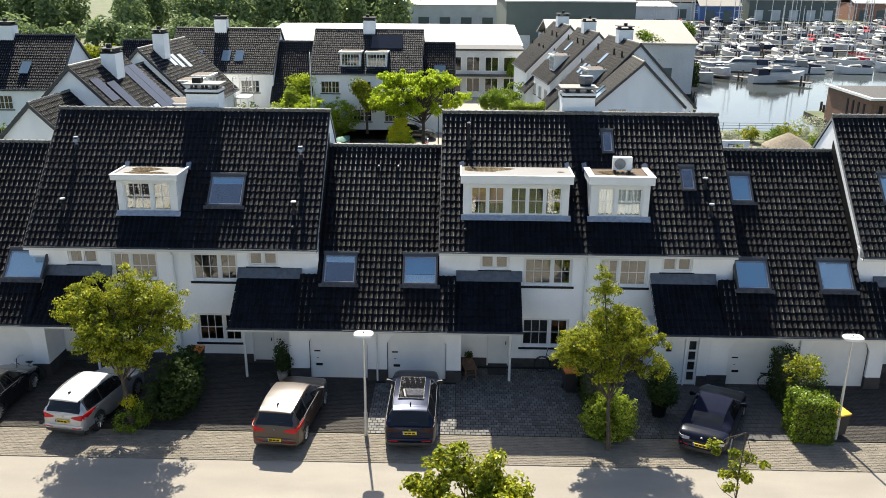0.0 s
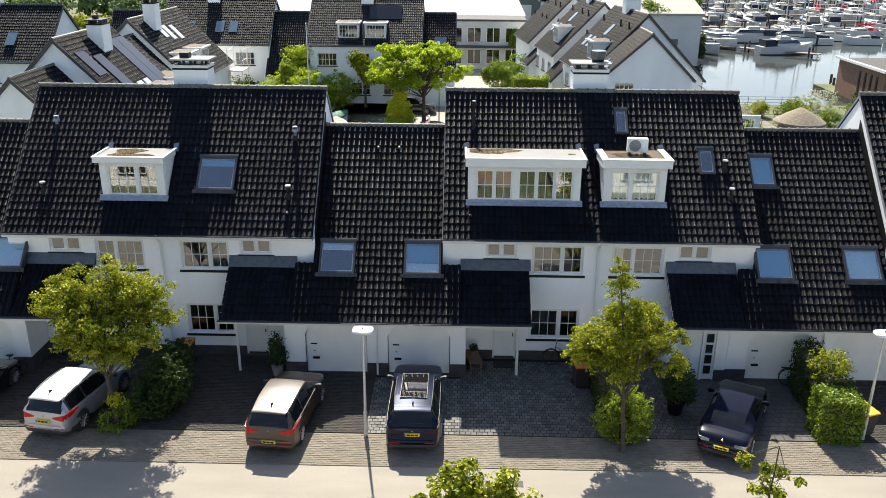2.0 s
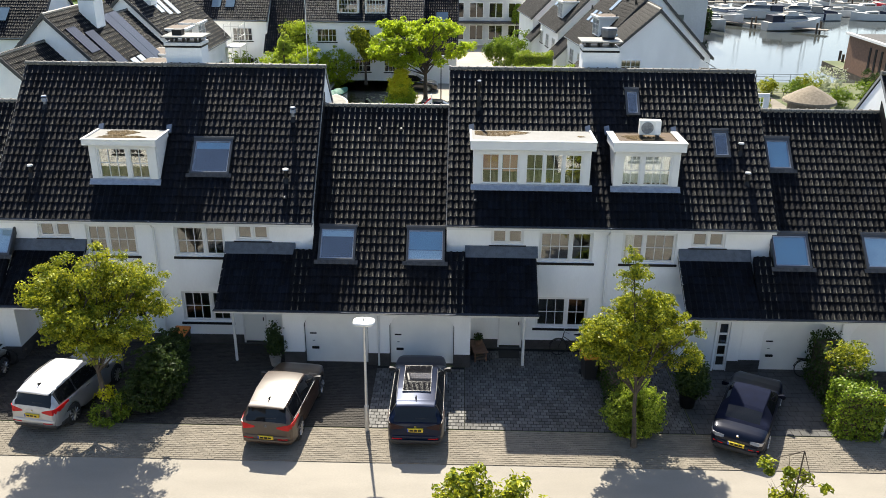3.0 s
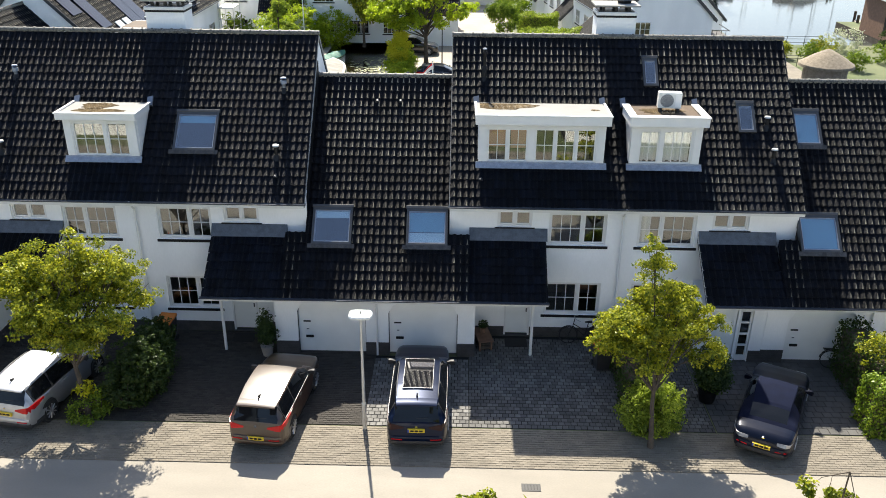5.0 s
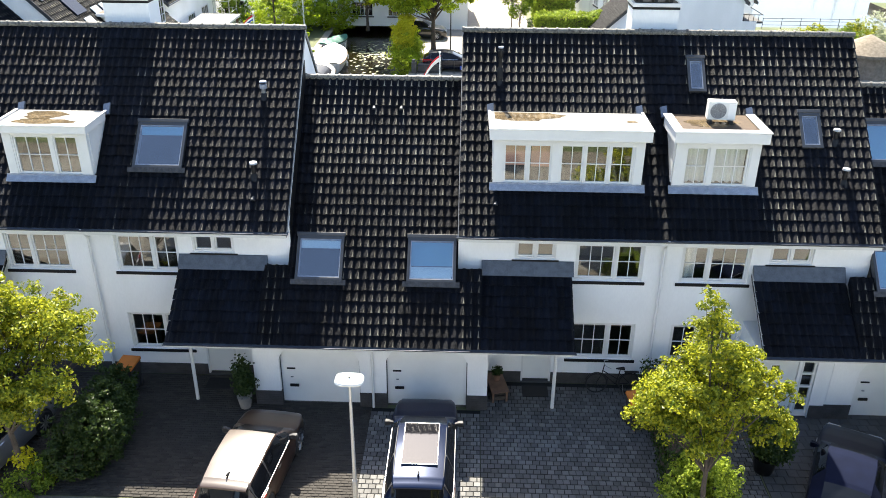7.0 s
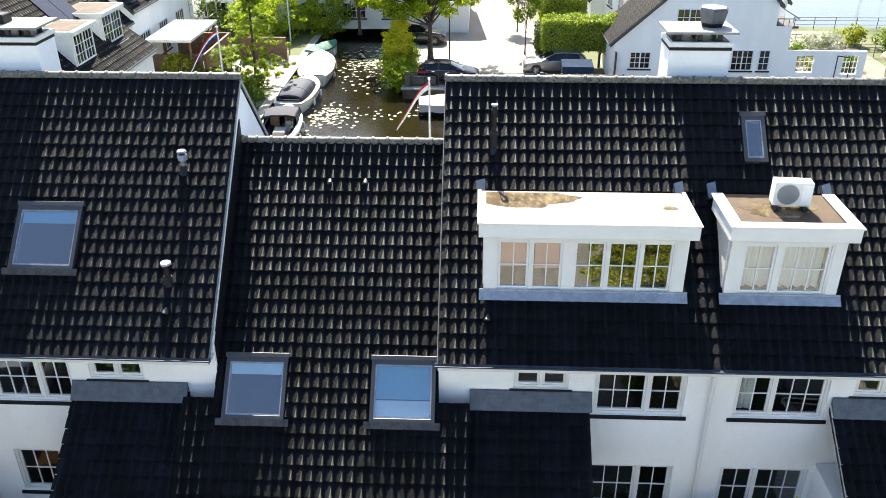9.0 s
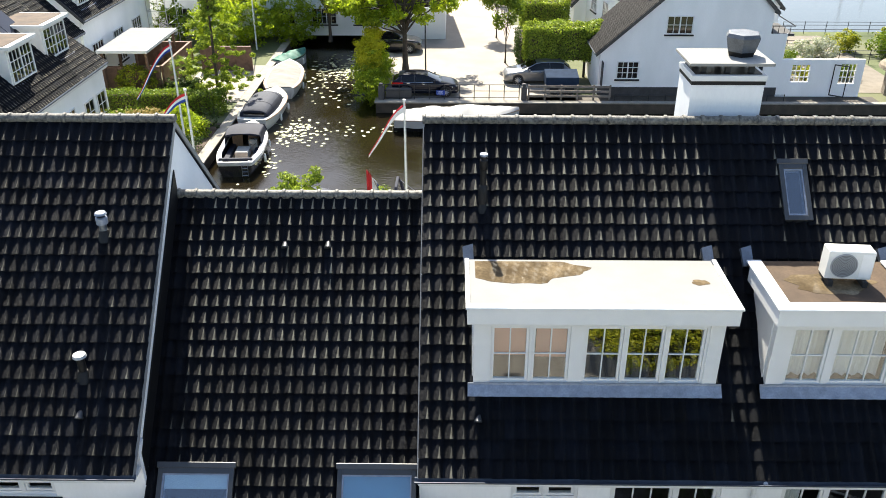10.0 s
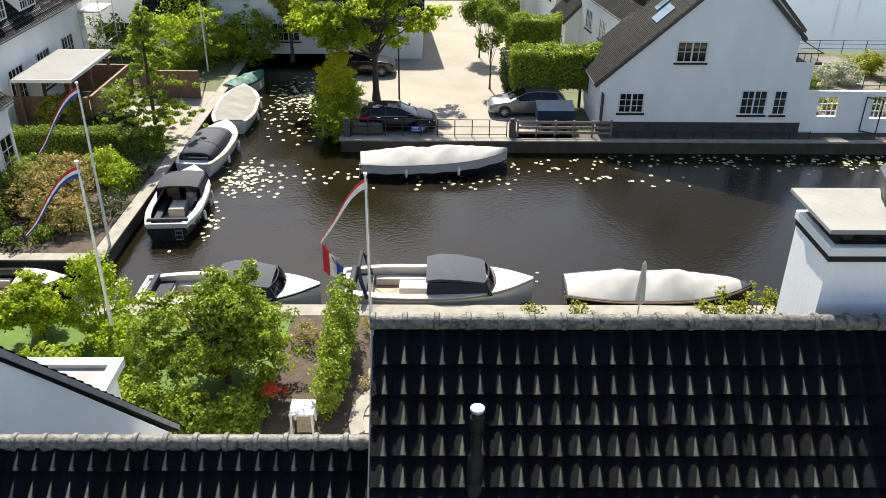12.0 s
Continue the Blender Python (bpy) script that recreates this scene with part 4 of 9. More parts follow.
def low_block(cx, label, seed, single=None, porches=True, lead_windows=(), enclosed=False):
    """The low link with two garages, its long roof slope, and the porch roofs beside it."""
    h = thing("garage_link", label, "house", pose(0, 0, 0), "low links between the houses")
    gx0, gx1, gy = cx - 3.67, cx + 3.55, 30.75
    rx0, rx1 = cx - 3.30, cx + 3.30
    w = Mesh(True)
    arch_wall(w, gx0, cx - 0.005, cx - 2.87, cx - 0.39, gy, gy + 0.25, 2.62, 1.75, 2.27)
    arch_wall(w, cx - 0.005, gx1, cx + 0.43, cx + 2.93, gy, gy + 0.25, 2.62, 1.75, 2.27)
    for a in (gx0, gx1 - 0.25):
        w.box((a, gy + 0.25, 0.55), (a + 0.25, FACADE - 0.03, 2.62))
    part("front_wall", w, STUCCO, h, "white rendered garage wall with two arched openings")
    for a, b in ((gx0, cx - 2.87), (cx - 0.39, cx + 0.43), (cx + 2.93, gx1)):
        plinth(h, a - 0.015, b + 0.015, gy - 0.015, gy + 0.265, 0.55)
    for a in (gx0, gx1 - 0.25):
        plinth(h, a - 0.015, a + 0.265, gy + 0.267, FACADE - 0.03, 0.55)
    garage_door(h, cx - 2.87, cx - 0.39, gy + 0.16)
    garage_door(h, cx + 0.43, cx + 2.93, gy + 0.16)
    part("rain_pipe", Mesh().tube([(cx + 0.02, LOW_EAVE_Y, 2.6), (cx + 0.02, gy - 0.06, 2.35), (cx + 0.02, gy - 0.06, 0.05)], 0.04, 10), PAINT, h, "white rain pipe", True)
    # roof
    ux0, ux1 = cx - GAP / 2, cx + GAP / 2
    m = frame_of((0, LOW_EAVE_Y - 0.03, LOW_EAVE_Z - 0.03), (1, 0, 0), (0, 1, 1))
    s_mid, s_top = 7 * TG, (LOW_RIDGE_Y - LOW_EAVE_Y) / S2
    y_mid = LOW_EAVE_Y + s_mid * S2
    deck = Mesh()
    deck.prism([(LOW_EAVE_Y, LOW_EAVE_Z - 0.02), (y_mid, LOW_EAVE_Z - 0.02 + y_mid - LOW_EAVE_Y), (y_mid, LOW_EAVE_Z - 0.22 + y_mid - LOW_EAVE_Y), (LOW_EAVE_Y, LOW_EAVE_Z - 0.14)], "x", rx0, rx1)
    deck.prism([(y_mid, LOW_EAVE_Z - 0.02 + y_mid - LOW_EAVE_Y), (LOW_RIDGE_Y, LOW_RIDGE_Z - 0.02), (LOW_RIDGE_Y, LOW_RIDGE_Z - 0.22), (y_mid, LOW_EAVE_Z - 0.22 + y_mid - LOW_EAVE_Y)], "x", ux0, ux1)
    ry = LOW_RIDGE_Y + 4.5
    deck.prism([(ry, LOW_RIDGE_Z - 4.52), (LOW_RIDGE_Y, LOW_RIDGE_Z - 0.02), (LOW_RIDGE_Y, LOW_RIDGE_Z - 0.22), (ry, LOW_RIDGE_Z - 4.72)], "x", ux0, ux1)
    part("roof_deck", deck, TILE, h)
    tile_roof(h, m, [(0, s_mid, rx0, rx1), (s_mid, s_top, ux0, ux1)], single=single, seed=seed,
              skip=[(a + 0.05, b - 0.05, (c - LOW_EAVE_Y) / S2 + 0.05, (d - LOW_EAVE_Y) / S2 - 0.02) for a, b, c, d, _ in lead_windows],
              clean=[(ux0 - 0.1, ux0 + 0.46, s_top), (ux1 - 0.28, ux1 + 0.1, s_top)] + [(a - 0.1, b + 0.1, (c - LOW_EAVE_Y) / S2) for a, b, c, d, _ in lead_windows])
    tile_roof(h, frame_of((0, ry + 0.03, LOW_RIDGE_Z - 4.53), (-1, 0, 0), (0, -1, 1)), [(0, 4.5 / S2 - 0.22, -ux1, -ux0)], coarse=True, seed=seed + 60)
    ridge_caps(h, (ux0, LOW_RIDGE_Y, LOW_RIDGE_Z + 0.06), (ux1, LOW_RIDGE_Y, LOW_RIDGE_Z + 0.06))
    part("rear_wall", Mesh().box((ux0 + 0.02, ry - 0.5, 0), (ux1 - 0.02, ry - 0.25, LOW_RIDGE_Z - 4.4)), STUCCO, h)
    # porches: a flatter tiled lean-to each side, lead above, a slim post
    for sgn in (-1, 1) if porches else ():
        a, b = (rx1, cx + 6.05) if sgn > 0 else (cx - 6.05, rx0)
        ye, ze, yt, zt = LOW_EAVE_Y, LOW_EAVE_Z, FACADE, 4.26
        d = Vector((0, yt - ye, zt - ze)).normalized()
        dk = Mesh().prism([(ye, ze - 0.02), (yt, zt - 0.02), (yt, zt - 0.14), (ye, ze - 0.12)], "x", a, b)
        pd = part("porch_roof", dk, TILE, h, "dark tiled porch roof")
        # shade under the eaves is put into the colour: porch noses stay almost unpainted
        tile_roof(h, frame_of((0, ye - 0.03, ze - 0.03), (1, 0, 0), d), [(0, (Vector((0, yt - ye, zt - ze))).length - 0.3, a, b)], coarse=False, seed=seed + 5 + sgn, nose_amount=0.08)
        part("porch_ceiling", Mesh().box((a, ye + 0.05, 2.52), (b, FACADE - 0.03, 2.56)), PAINT, pd)
        part("lead_strip", Mesh().prism([(yt - 0.32, zt - 0.12), (yt - 0.02, zt + 0.09), (yt - 0.02, zt + 0.26), (yt - 0.05, zt + 0.24)], "x", a, b + (0.06 if sgn > 0 else 0)), LEAD, pd, "lead flashing along the wall")
        edge_x = b - 0.05 if sgn > 0 else a
        part("fascia", Mesh().prism([(ye, ze - 0.15), (ye, ze + 0.03), (yt, zt + 0.03), (yt, zt - 0.17)], "x", edge_x, edge_x + 0.05), PAINT, pd)
        px = cx + sgn * 5.62
        if not (enclosed and sgn < 0):
            part("post", Mesh().tube([(px, 30.92, 0), (px, 30.92, 2.53)], 0.055, 12), PAINT, pd, "slim white porch post", True)
    if enclosed:
        a, y = cx - 6.03, gy + 0.01
        part("entrance_wall", wall_mesh(a, gx0 - 0.004, 0.0, 2.52, y, y + 0.2, [(a + 0.33, a + 1.35, -0.1, 2.2), (a + 1.42, a + 1.90, -0.1, 2.2)]), STUCCO, h, "white wall of an enclosed entrance")
        part("entrance_side", Mesh().box((a, y + 0.2, 0), (a + 0.2, FACADE - 0.03, 2.52)), STUCCO, h)
        plinth(h, a + 1.92, gx0 - 0.02, y - 0.045, y - 0.002, 0.5)
        door = part("entrance_door", wall_mesh(a + 0.35, a + 1.33, 0.06, 2.18, y + 0.06, y + 0.11, [(a + 0.55, a + 0.80, 1.55, 1.9)]), DOORW, h, "white entrance door with a small window")
        part("door_glass", Mesh().box((a + 0.55, y + 0.08, 1.55), (a + 0.80, y + 0.088, 1.9)), GLASS, door).visible_shadow = False
        part("door_back", Mesh().box((a + 0.35, y + 0.30, 0.0), (a + 1.95, y + 0.34, 2.3)), INT_D, door)
        side = part("sidelight", wall_mesh(a + 1.44, a + 1.88, 0.06, 2.18, y + 0.04, y + 0.11, [(a + 1.51, a + 1.81, 0.26 + 0.47 * k, 0.66 + 0.47 * k) for k in range(4)]), PAINT, h, "white glazed panel beside the door")
        for k in range(4):
            part("pane", Mesh().box((a + 1.505, y + 0.07, 0.255 + 0.47 * k), (a + 1.815, y + 0.078, 0.665 + 0.47 * k)), GLASS, side).visible_shadow = False
    gutter(h, cx - 6.1, cx + 6.1, LOW_EAVE_Y - 0.10, LOW_EAVE_Z)
    part("eaves_board", Mesh().box((cx - 6.08, LOW_EAVE_Y - 0.02, LOW_EAVE_Z - 0.18), (cx + 6.08, LOW_EAVE_Y + 0.02, LOW_EAVE_Z - 0.03)), PAINT, h)
    part("eaves_soffit", Mesh().box((gx0, LOW_EAVE_Y + 0.02, LOW_EAVE_Z - 0.18), (gx1, gy, LOW_EAVE_Z - 0.14)), PAINT, h)
    for x0, x1, y0, y1, blind in lead_windows:
        roof_window(h, x0, x1, y0, y1, LOW_EAVE_Y, LOW_EAVE_Z + 0.0, blind)
    return h


HI, LO, SM = (3.86, 5.13), (0.98, 2.34), (4.56, 5.31)
AX, BX, CXX, ZX = -17.95, -0.36, 17.23, -35.54


def pairs(c, a, b):
    """A span a..b right of the middle c, and its mirror image."""
    return [(c - b, c - a), (c + a, c + b)]


big_b = [(3.22, 5.30), (6.42, 8.50)]
house_b = tall_block(BX, "white rendered pair of houses with dark tiled roof and white dormers",
    [(a, b, *HI, (3, 2) if k == 0 else (2, 3), [(a + 0.1, a + 0.5)] if k else None) for k, (a, b) in enumerate(big_b)] + [(a, b, *LO, (3, 2) if k == 0 else (2, 3), None) for k, (a, b) in enumerate(big_b)],
    [(1.36, 2.62, *SM, (1, 1), None), (9.05, 10.35, *SM, (1, 1), None)], 11,
    single=lambda x, s: -0.5 < x < 3.3 and s > 4.6, cut=[(0.63, 5.08, 33.1, 34.7), (5.98, 8.45, 33.1, 34.7), (6.72, 7.27, 35.37, 36.22), (10.02, 10.66, 34.05, 34.9)],
    dulled=[(0.55, 5.15, 33.3), (5.9, 8.55, 33.3), (5.2, 6.6, 39.0), (6.65, 7.32, 35.5), (9.95, 10.75, 34.2), (0.62, 1.06, 35.5), (10.9, 11.4, 34.2), (8.55, 8.85, 34.9)])
big_a = [(-14.43, -12.45), (-10.98, -9.00)]
house_a = tall_block(AX, "white rendered pair of houses with dark tiled roof and one dormer",
    [(a, b, *HI, (3, 2) if k else (2, 3), None) for k, (a, b) in enumerate(big_a)] + [(a, b, *LO, (3, 2) if k else (2, 3), None) for k, (a, b) in enumerate(big_a)],
    [(-16.3, -15.0, *SM, (1, 1), None), (-8.55, -7.25, *SM, (1, 1), None)], 12, cut=[(-14.12, -11.55, 33.1, 34.7), (-10.42, -8.88, 33.30, 34.42)],
    dulled=[(-14.2, -11.45, 33.3), (-11.45, -11.2, 34.9), (-12.1, -10.75, 39.0), (-10.5, -8.8, 33.5), (-6.78, -6.45, 35.1)], nose_amount=0.72)
house_c = tall_block(CXX, "white rendered end house with a dark tiled roof",
    [(CXX + 3.58 + k * 3.2, CXX + 5.66 + k * 3.2, *z, (3, 2), None) for k in (0, 1) for z in (HI, LO)], [(CXX + 1.72, CXX + 2.98, *SM, (1, 1), None)], 13, cut=[(CXX + 1.3, CXX + 2.1, 33.72, 34.75)])
link_m = low_block(-2.94, "low tiled link with two white arched garages", 21, single=lambda x, s: s > 5.4 and x > -5.4,
    lead_windows=[(-5.28, -3.85, 31.56, 32.58, (0.22, SKY_BLIND_PALE, None)), (-1.90, -0.42, 31.56, 32.58, (0.66, SKY_BLIND, SKY_BLIND_PALE))])
link_e = low_block(-2.94 + 17.59, "low tiled link with white garages east of the tall houses", 22, enclosed=True, lead_windows=[(12.05, 13.48, 31.56, 32.58, (0.98, SKY_BLIND, None)), (15.52, 16.95, 31.56, 32.58, (0.98, SKY_BLIND_PALE, None)), (12.35, 13.36, 34.52, 35.55, (0.98, SKY_BLIND, None))])
link_w = low_block(-2.94 - 17.59, "low tiled link with white garages west of the tall houses", 23, lead_windows=[(-18.85, -17.15, 31.56, 32.58, (0.98, SKY_BLIND_PALE, None))])

dormer(house_b, 0.63, 5.08, (2, 2, 2, 2, 2), posts=[0.05, 0.26, 0.05, 0.05], puddles=[(1.5, 34.2, 1.15, 0.5, 1.0), (4.75, 33.75, 0.16, 0.1, 2.0)], blinds=[(0.92, 1.72, 7.30), (1.76, 2.50, 7.26)])
dormer(house_b, 5.98, 8.45, (2, 3), felt=ROOF_DIRTY, rim=0.12, curtains=[(6.3, 8.1)], posts=[0.12], puddles=[(7.1, 33.75, 0.75, 0.38, 0.4)])
dormer(house_a, -14.12, -11.55, (3, 2), top=8.36, deep=0.20, posts=[0.10], puddles=[(-12.95, 33.32, 0.95, 0.24, 1.7), (-13.15, 33.95, 0.62, 0.42, 0.6)])
roof_window(house_a, -10.42, -8.88, 33.30, 34.42, EAVE_Y, EAVE_Z, (0.22, SKY_BLIND, None))
roof_window(house_b, 6.72, 7.27, 35.37, 36.22, EAVE_Y, EAVE_Z, None, False)
roof_window(house_b, 10.02, 10.66, 34.05, 34.9, EAVE_Y, EAVE_Z, None, False)
roof_window(house_c, CXX + 1.3, CXX + 2.1, 33.72, 34.75, EAVE_Y, EAVE_Z, (0.98, SKY_BLIND_PALE, None))
chimney(house_b, 5.10, 6.58, True)
chimney(house_a, -12.2, -10.7, False)
vent_pipe(house_b, 0.83, 35.55, 1.13, EAVE_Y, EAVE_Z, "plain", 0.062)
tile_vent(link_m, -3.19, 35.65, LOW_EAVE_Y, LOW_EAVE_Z)
tile_vent(link_m, -2.31, 35.65, LOW_EAVE_Y, LOW_EAVE_Z)
vent_pipe(house_a, -16.72, 35.4, 0.42, EAVE_Y, EAVE_Z, "cowl", 0.07)
vent_pipe(house_a, -16.62, 33.2, 0.40, EAVE_Y, EAVE_Z, "disc", 0.07)
vent_pipe(house_a, -6.60, 35.1, 0.45, EAVE_Y, EAVE_Z, "cowl", 0.075)
vent_pipe(house_a, -6.63, 33.15, 0.45, EAVE_Y, EAVE_Z, "disc", 0.075)
tile_vent(house_a, -6.60, 32.6, EAVE_Y, EAVE_Z)
tile_vent(house_b, 0.72, 32.6, EAVE_Y, EAVE_Z)
vent_pipe(house_b, 11.15, 33.25, 0.45, EAVE_Y, EAVE_Z, "disc", 0.07)
vent_pipe(house_b, 11.05, 34.2, 0.40, EAVE_Y, EAVE_Z, "disc", 0.07)

# ---- trees, hedges and shrubs ----
BARK = mat("bark", (0.075, 0.058, 0.043), 0.9, var=0.3, scale=5, fine=40, bump=0.6)
LEAF_MAPLE = leaf_mat("leaf_yellow_green", (0.072, 0.118, 0.008), (0.47, 0.46, 0.026))
LEAF_LIME = leaf_mat("leaf_bright", (0.19, 0.29, 0.011), (0.50, 0.58, 0.03), 0.68)
LEAF_MID = leaf_mat("leaf_mid", (0.065, 0.125, 0.010), (0.25, 0.33, 0.024))
LEAF_DARK = leaf_mat("leaf_dark", (0.022, 0.046, 0.010), (0.062, 0.096, 0.017))
LEAF_GOLD = leaf_mat("leaf_gold", (0.50, 0.50, 0.015), (0.72, 0.66, 0.03), 0.6)
LEAF_RED = leaf_mat("leaf_reddish", (0.11, 0.15, 0.025), (0.60, 0.42, 0.17))
# Far leaves are paler and greyer: haze put into their colour.
LEAF_FAR = leaf_mat("leaf_far", (0.085, 0.135, 0.055), (0.26, 0.32, 0.13))
LEAF_GLOSSY = leaf_mat("leaf_glossy", (0.10, 0.165, 0.014), (0.42, 0.50, 0.05), 0.5)
FLOWER = leaf_mat("flower_red", (0.5, 0.03, 0.02), (0.6, 0.08, 0.03))


def leaves(blobs, count, size, seed, hollow=0.55, droop=0.3, clump=0.0, per=60):
    """Leaves scattered in the outer part of blobs (x, y, z, rx, ry, rz): small bent quads, every one its own."""
    rng = np.random.RandomState(seed)
    b = np.array(blobs, float)
    weight = (b[:, 3] * b[:, 4] + b[:, 4] * b[:, 5] + b[:, 3] * b[:, 5])
    pick = rng.choice(len(b), count, p=weight / weight.sum())
    d = rng.normal(size=(count, 3))
    d /= np.linalg.norm(d, axis=1)[:, None]
    r = (hollow + (1 - hollow) * rng.rand(count) ** 0.7) * (1 + 0.10 * rng.normal(size=count))
    p = b[pick, :3] + d * r[:, None] * b[pick, 3:]
    if clump:
        k = max(1, int(count / per))
        own = rng.randint(0, k, count)
        mid, out = p[:k], d[:k]
        reach = clump * (0.65 + 0.7 * rng.rand(k))
        d = rng.normal(size=(count, 3))
        d /= np.linalg.norm(d, axis=1)[:, None]
        p = mid[own] + d * (reach[own] * rng.rand(count) ** 0.45)[:, None] * np.array([1, 1, 0.62])
        d = d * 0.8 + out[own] * 0.4
    n = d * 0.9 + rng.normal(0, 0.55, (count, 3)) + np.array([0, 0, 0.5])
    n /= np.linalg.norm(n, axis=1)[:, None]
    t = np.cross(n, rng.normal(size=(count, 3)))
    t /= np.linalg.norm(t, axis=1)[:, None]
    s = np.cross(n, t)
    sz = size * (0.6 + 0.8 * rng.rand(count))[:, None]
    v = np.empty((count, 5, 3))
    v[:, 0] = p - t * sz * 0.5
    v[:, 1] = p + s * sz * 0.33 + n * sz * 0.08
    v[:, 2] = p + t * sz * 0.55 - n * sz * droop * 0.5
    v[:, 3] = p - s * sz * 0.33 + n * sz * 0.08
    v = v[:, :4]
    f = (np.arange(count)[:, None] * 4 + np.arange(4)[None]).tolist()
    me = bpy.data.meshes.new("leaves")
    me.from_pydata(v.reshape(-1, 3).tolist(), [], f)
    return me


def limbs(base, height, r, blobs, seed, lean=(0, 0)):
    """A tapered trunk with limbs that reach into the crown's blobs."""
    rng = random.Random(seed)
    m = Mesh()
    x, y, z = base
    pts, n = [], 7
    for k in range(n + 1):
        u = k / n
        pts.append((x + lean[0] * u + rng.uniform(-0.03, 0.03) * height * 0.15, y + lean[1] * u + rng.uniform(-0.03, 0.03) * height * 0.15, z + height * u))
    pts[0] = base
    m.tube(pts, [r * 1.35] + [r * (1 - 0.55 * k / n) for k in range(1, n + 1)], 9)
    for bx, by, bz, rx, ry, rz in blobs:
        s = Vector(pts[rng.randint(n - 3, n)])
        e = Vector((bx, by, bz))
        mid = (s + e) / 2 + Vector((rng.uniform(-0.2, 0.2), rng.uniform(-0.2, 0.2), rng.uniform(-0.1, 0.25)))
        m.tube([s, mid, e], [r * 0.34, r * 0.2, r * 0.07], 6)
        for _ in range(3):
            d = Vector((rng.uniform(-1, 1) * rx, rng.uniform(-1, 1) * ry, rng.uniform(-0.3, 1) * rz)) * 0.75
            m.tube([mid + (e - mid) * rng.random(), e + d], [r * 0.15, r * 0.05], 5)
    return m


def crown_blobs(c, radii, n, seed, size=0.42, bottom=-0.6):
    """An uneven crown: blobs spread over an ellipsoid."""
    rng = random.Random(seed)
    out = []
    for k in range(n):
        while True:
            d = Vector((rng.uniform(-1, 1), rng.uniform(-1, 1), rng.uniform(bottom, 1)))
            if d.length < 1:
                break
        s = size * rng.uniform(0.65, 1.25)
        out.append((c[0] + d.x * radii[0] * 0.8, c[1] + d.y * radii[1] * 0.8, c[2] + d.z * radii[2] * 0.8, s * radii[0], s * radii[1], s * radii[2] * 0.85))
    return out


def tree(label, base, height, r, crown, radii, n, count, size, material, seed, lean=(0, 0), blob=0.42, extra=(), name="tree", clump=0.0, category="tree", bottom=-0.6):
    t = thing(name, label, category, pose(*base))
    blobs = [(x - base[0], y - base[1], z - base[2], a, b, c) for x, y, z, a, b, c in crown_blobs(crown, radii, n, seed, blob, bottom) + list(extra)]
    part("trunk", limbs((0, 0, 0), height, r, blobs if len(extra) < 30 else blobs[:n], seed, lean), BARK, t, smooth=True)
    ob = part("crown", leaves(blobs, count, size, seed, 0.25, clump=clump), material, t)
    ob["kind"] = "stuff"
    return t


def shrub(label, blobs, count, size, material, seed, name="shrub", category="shrub", hollow=0.55, stems=True, clump=None):
    x, y = blobs[0][0], blobs[0][1]
    t = thing(name, label, category, pose(x, y, 0))
    local = [(a - x, b - y, c, d, e, f) for a, b, c, d, e, f in blobs]
    ob = part("foliage", leaves(local, count, size, seed, hollow, clump=size * 2.2 if clump is None else clump, per=22), material, t)
    ob["kind"] = "stuff"
    if stems:
        m = Mesh()
        rng = random.Random(seed)
        for a, b, c, d, e, f in local:
            for _ in range(4):
                m.tube([(a + rng.uniform(-0.1, 0.1), b + rng.uniform(-0.1, 0.1), 0), (a + rng.uniform(-0.7, 0.7) * d, b + rng.uniform(-0.7, 0.7) * e, c + 0.4 * f)], [0.025, 0.008], 5)
        part("stems", m, BARK, t)["kind"] = "stuff"
    return t


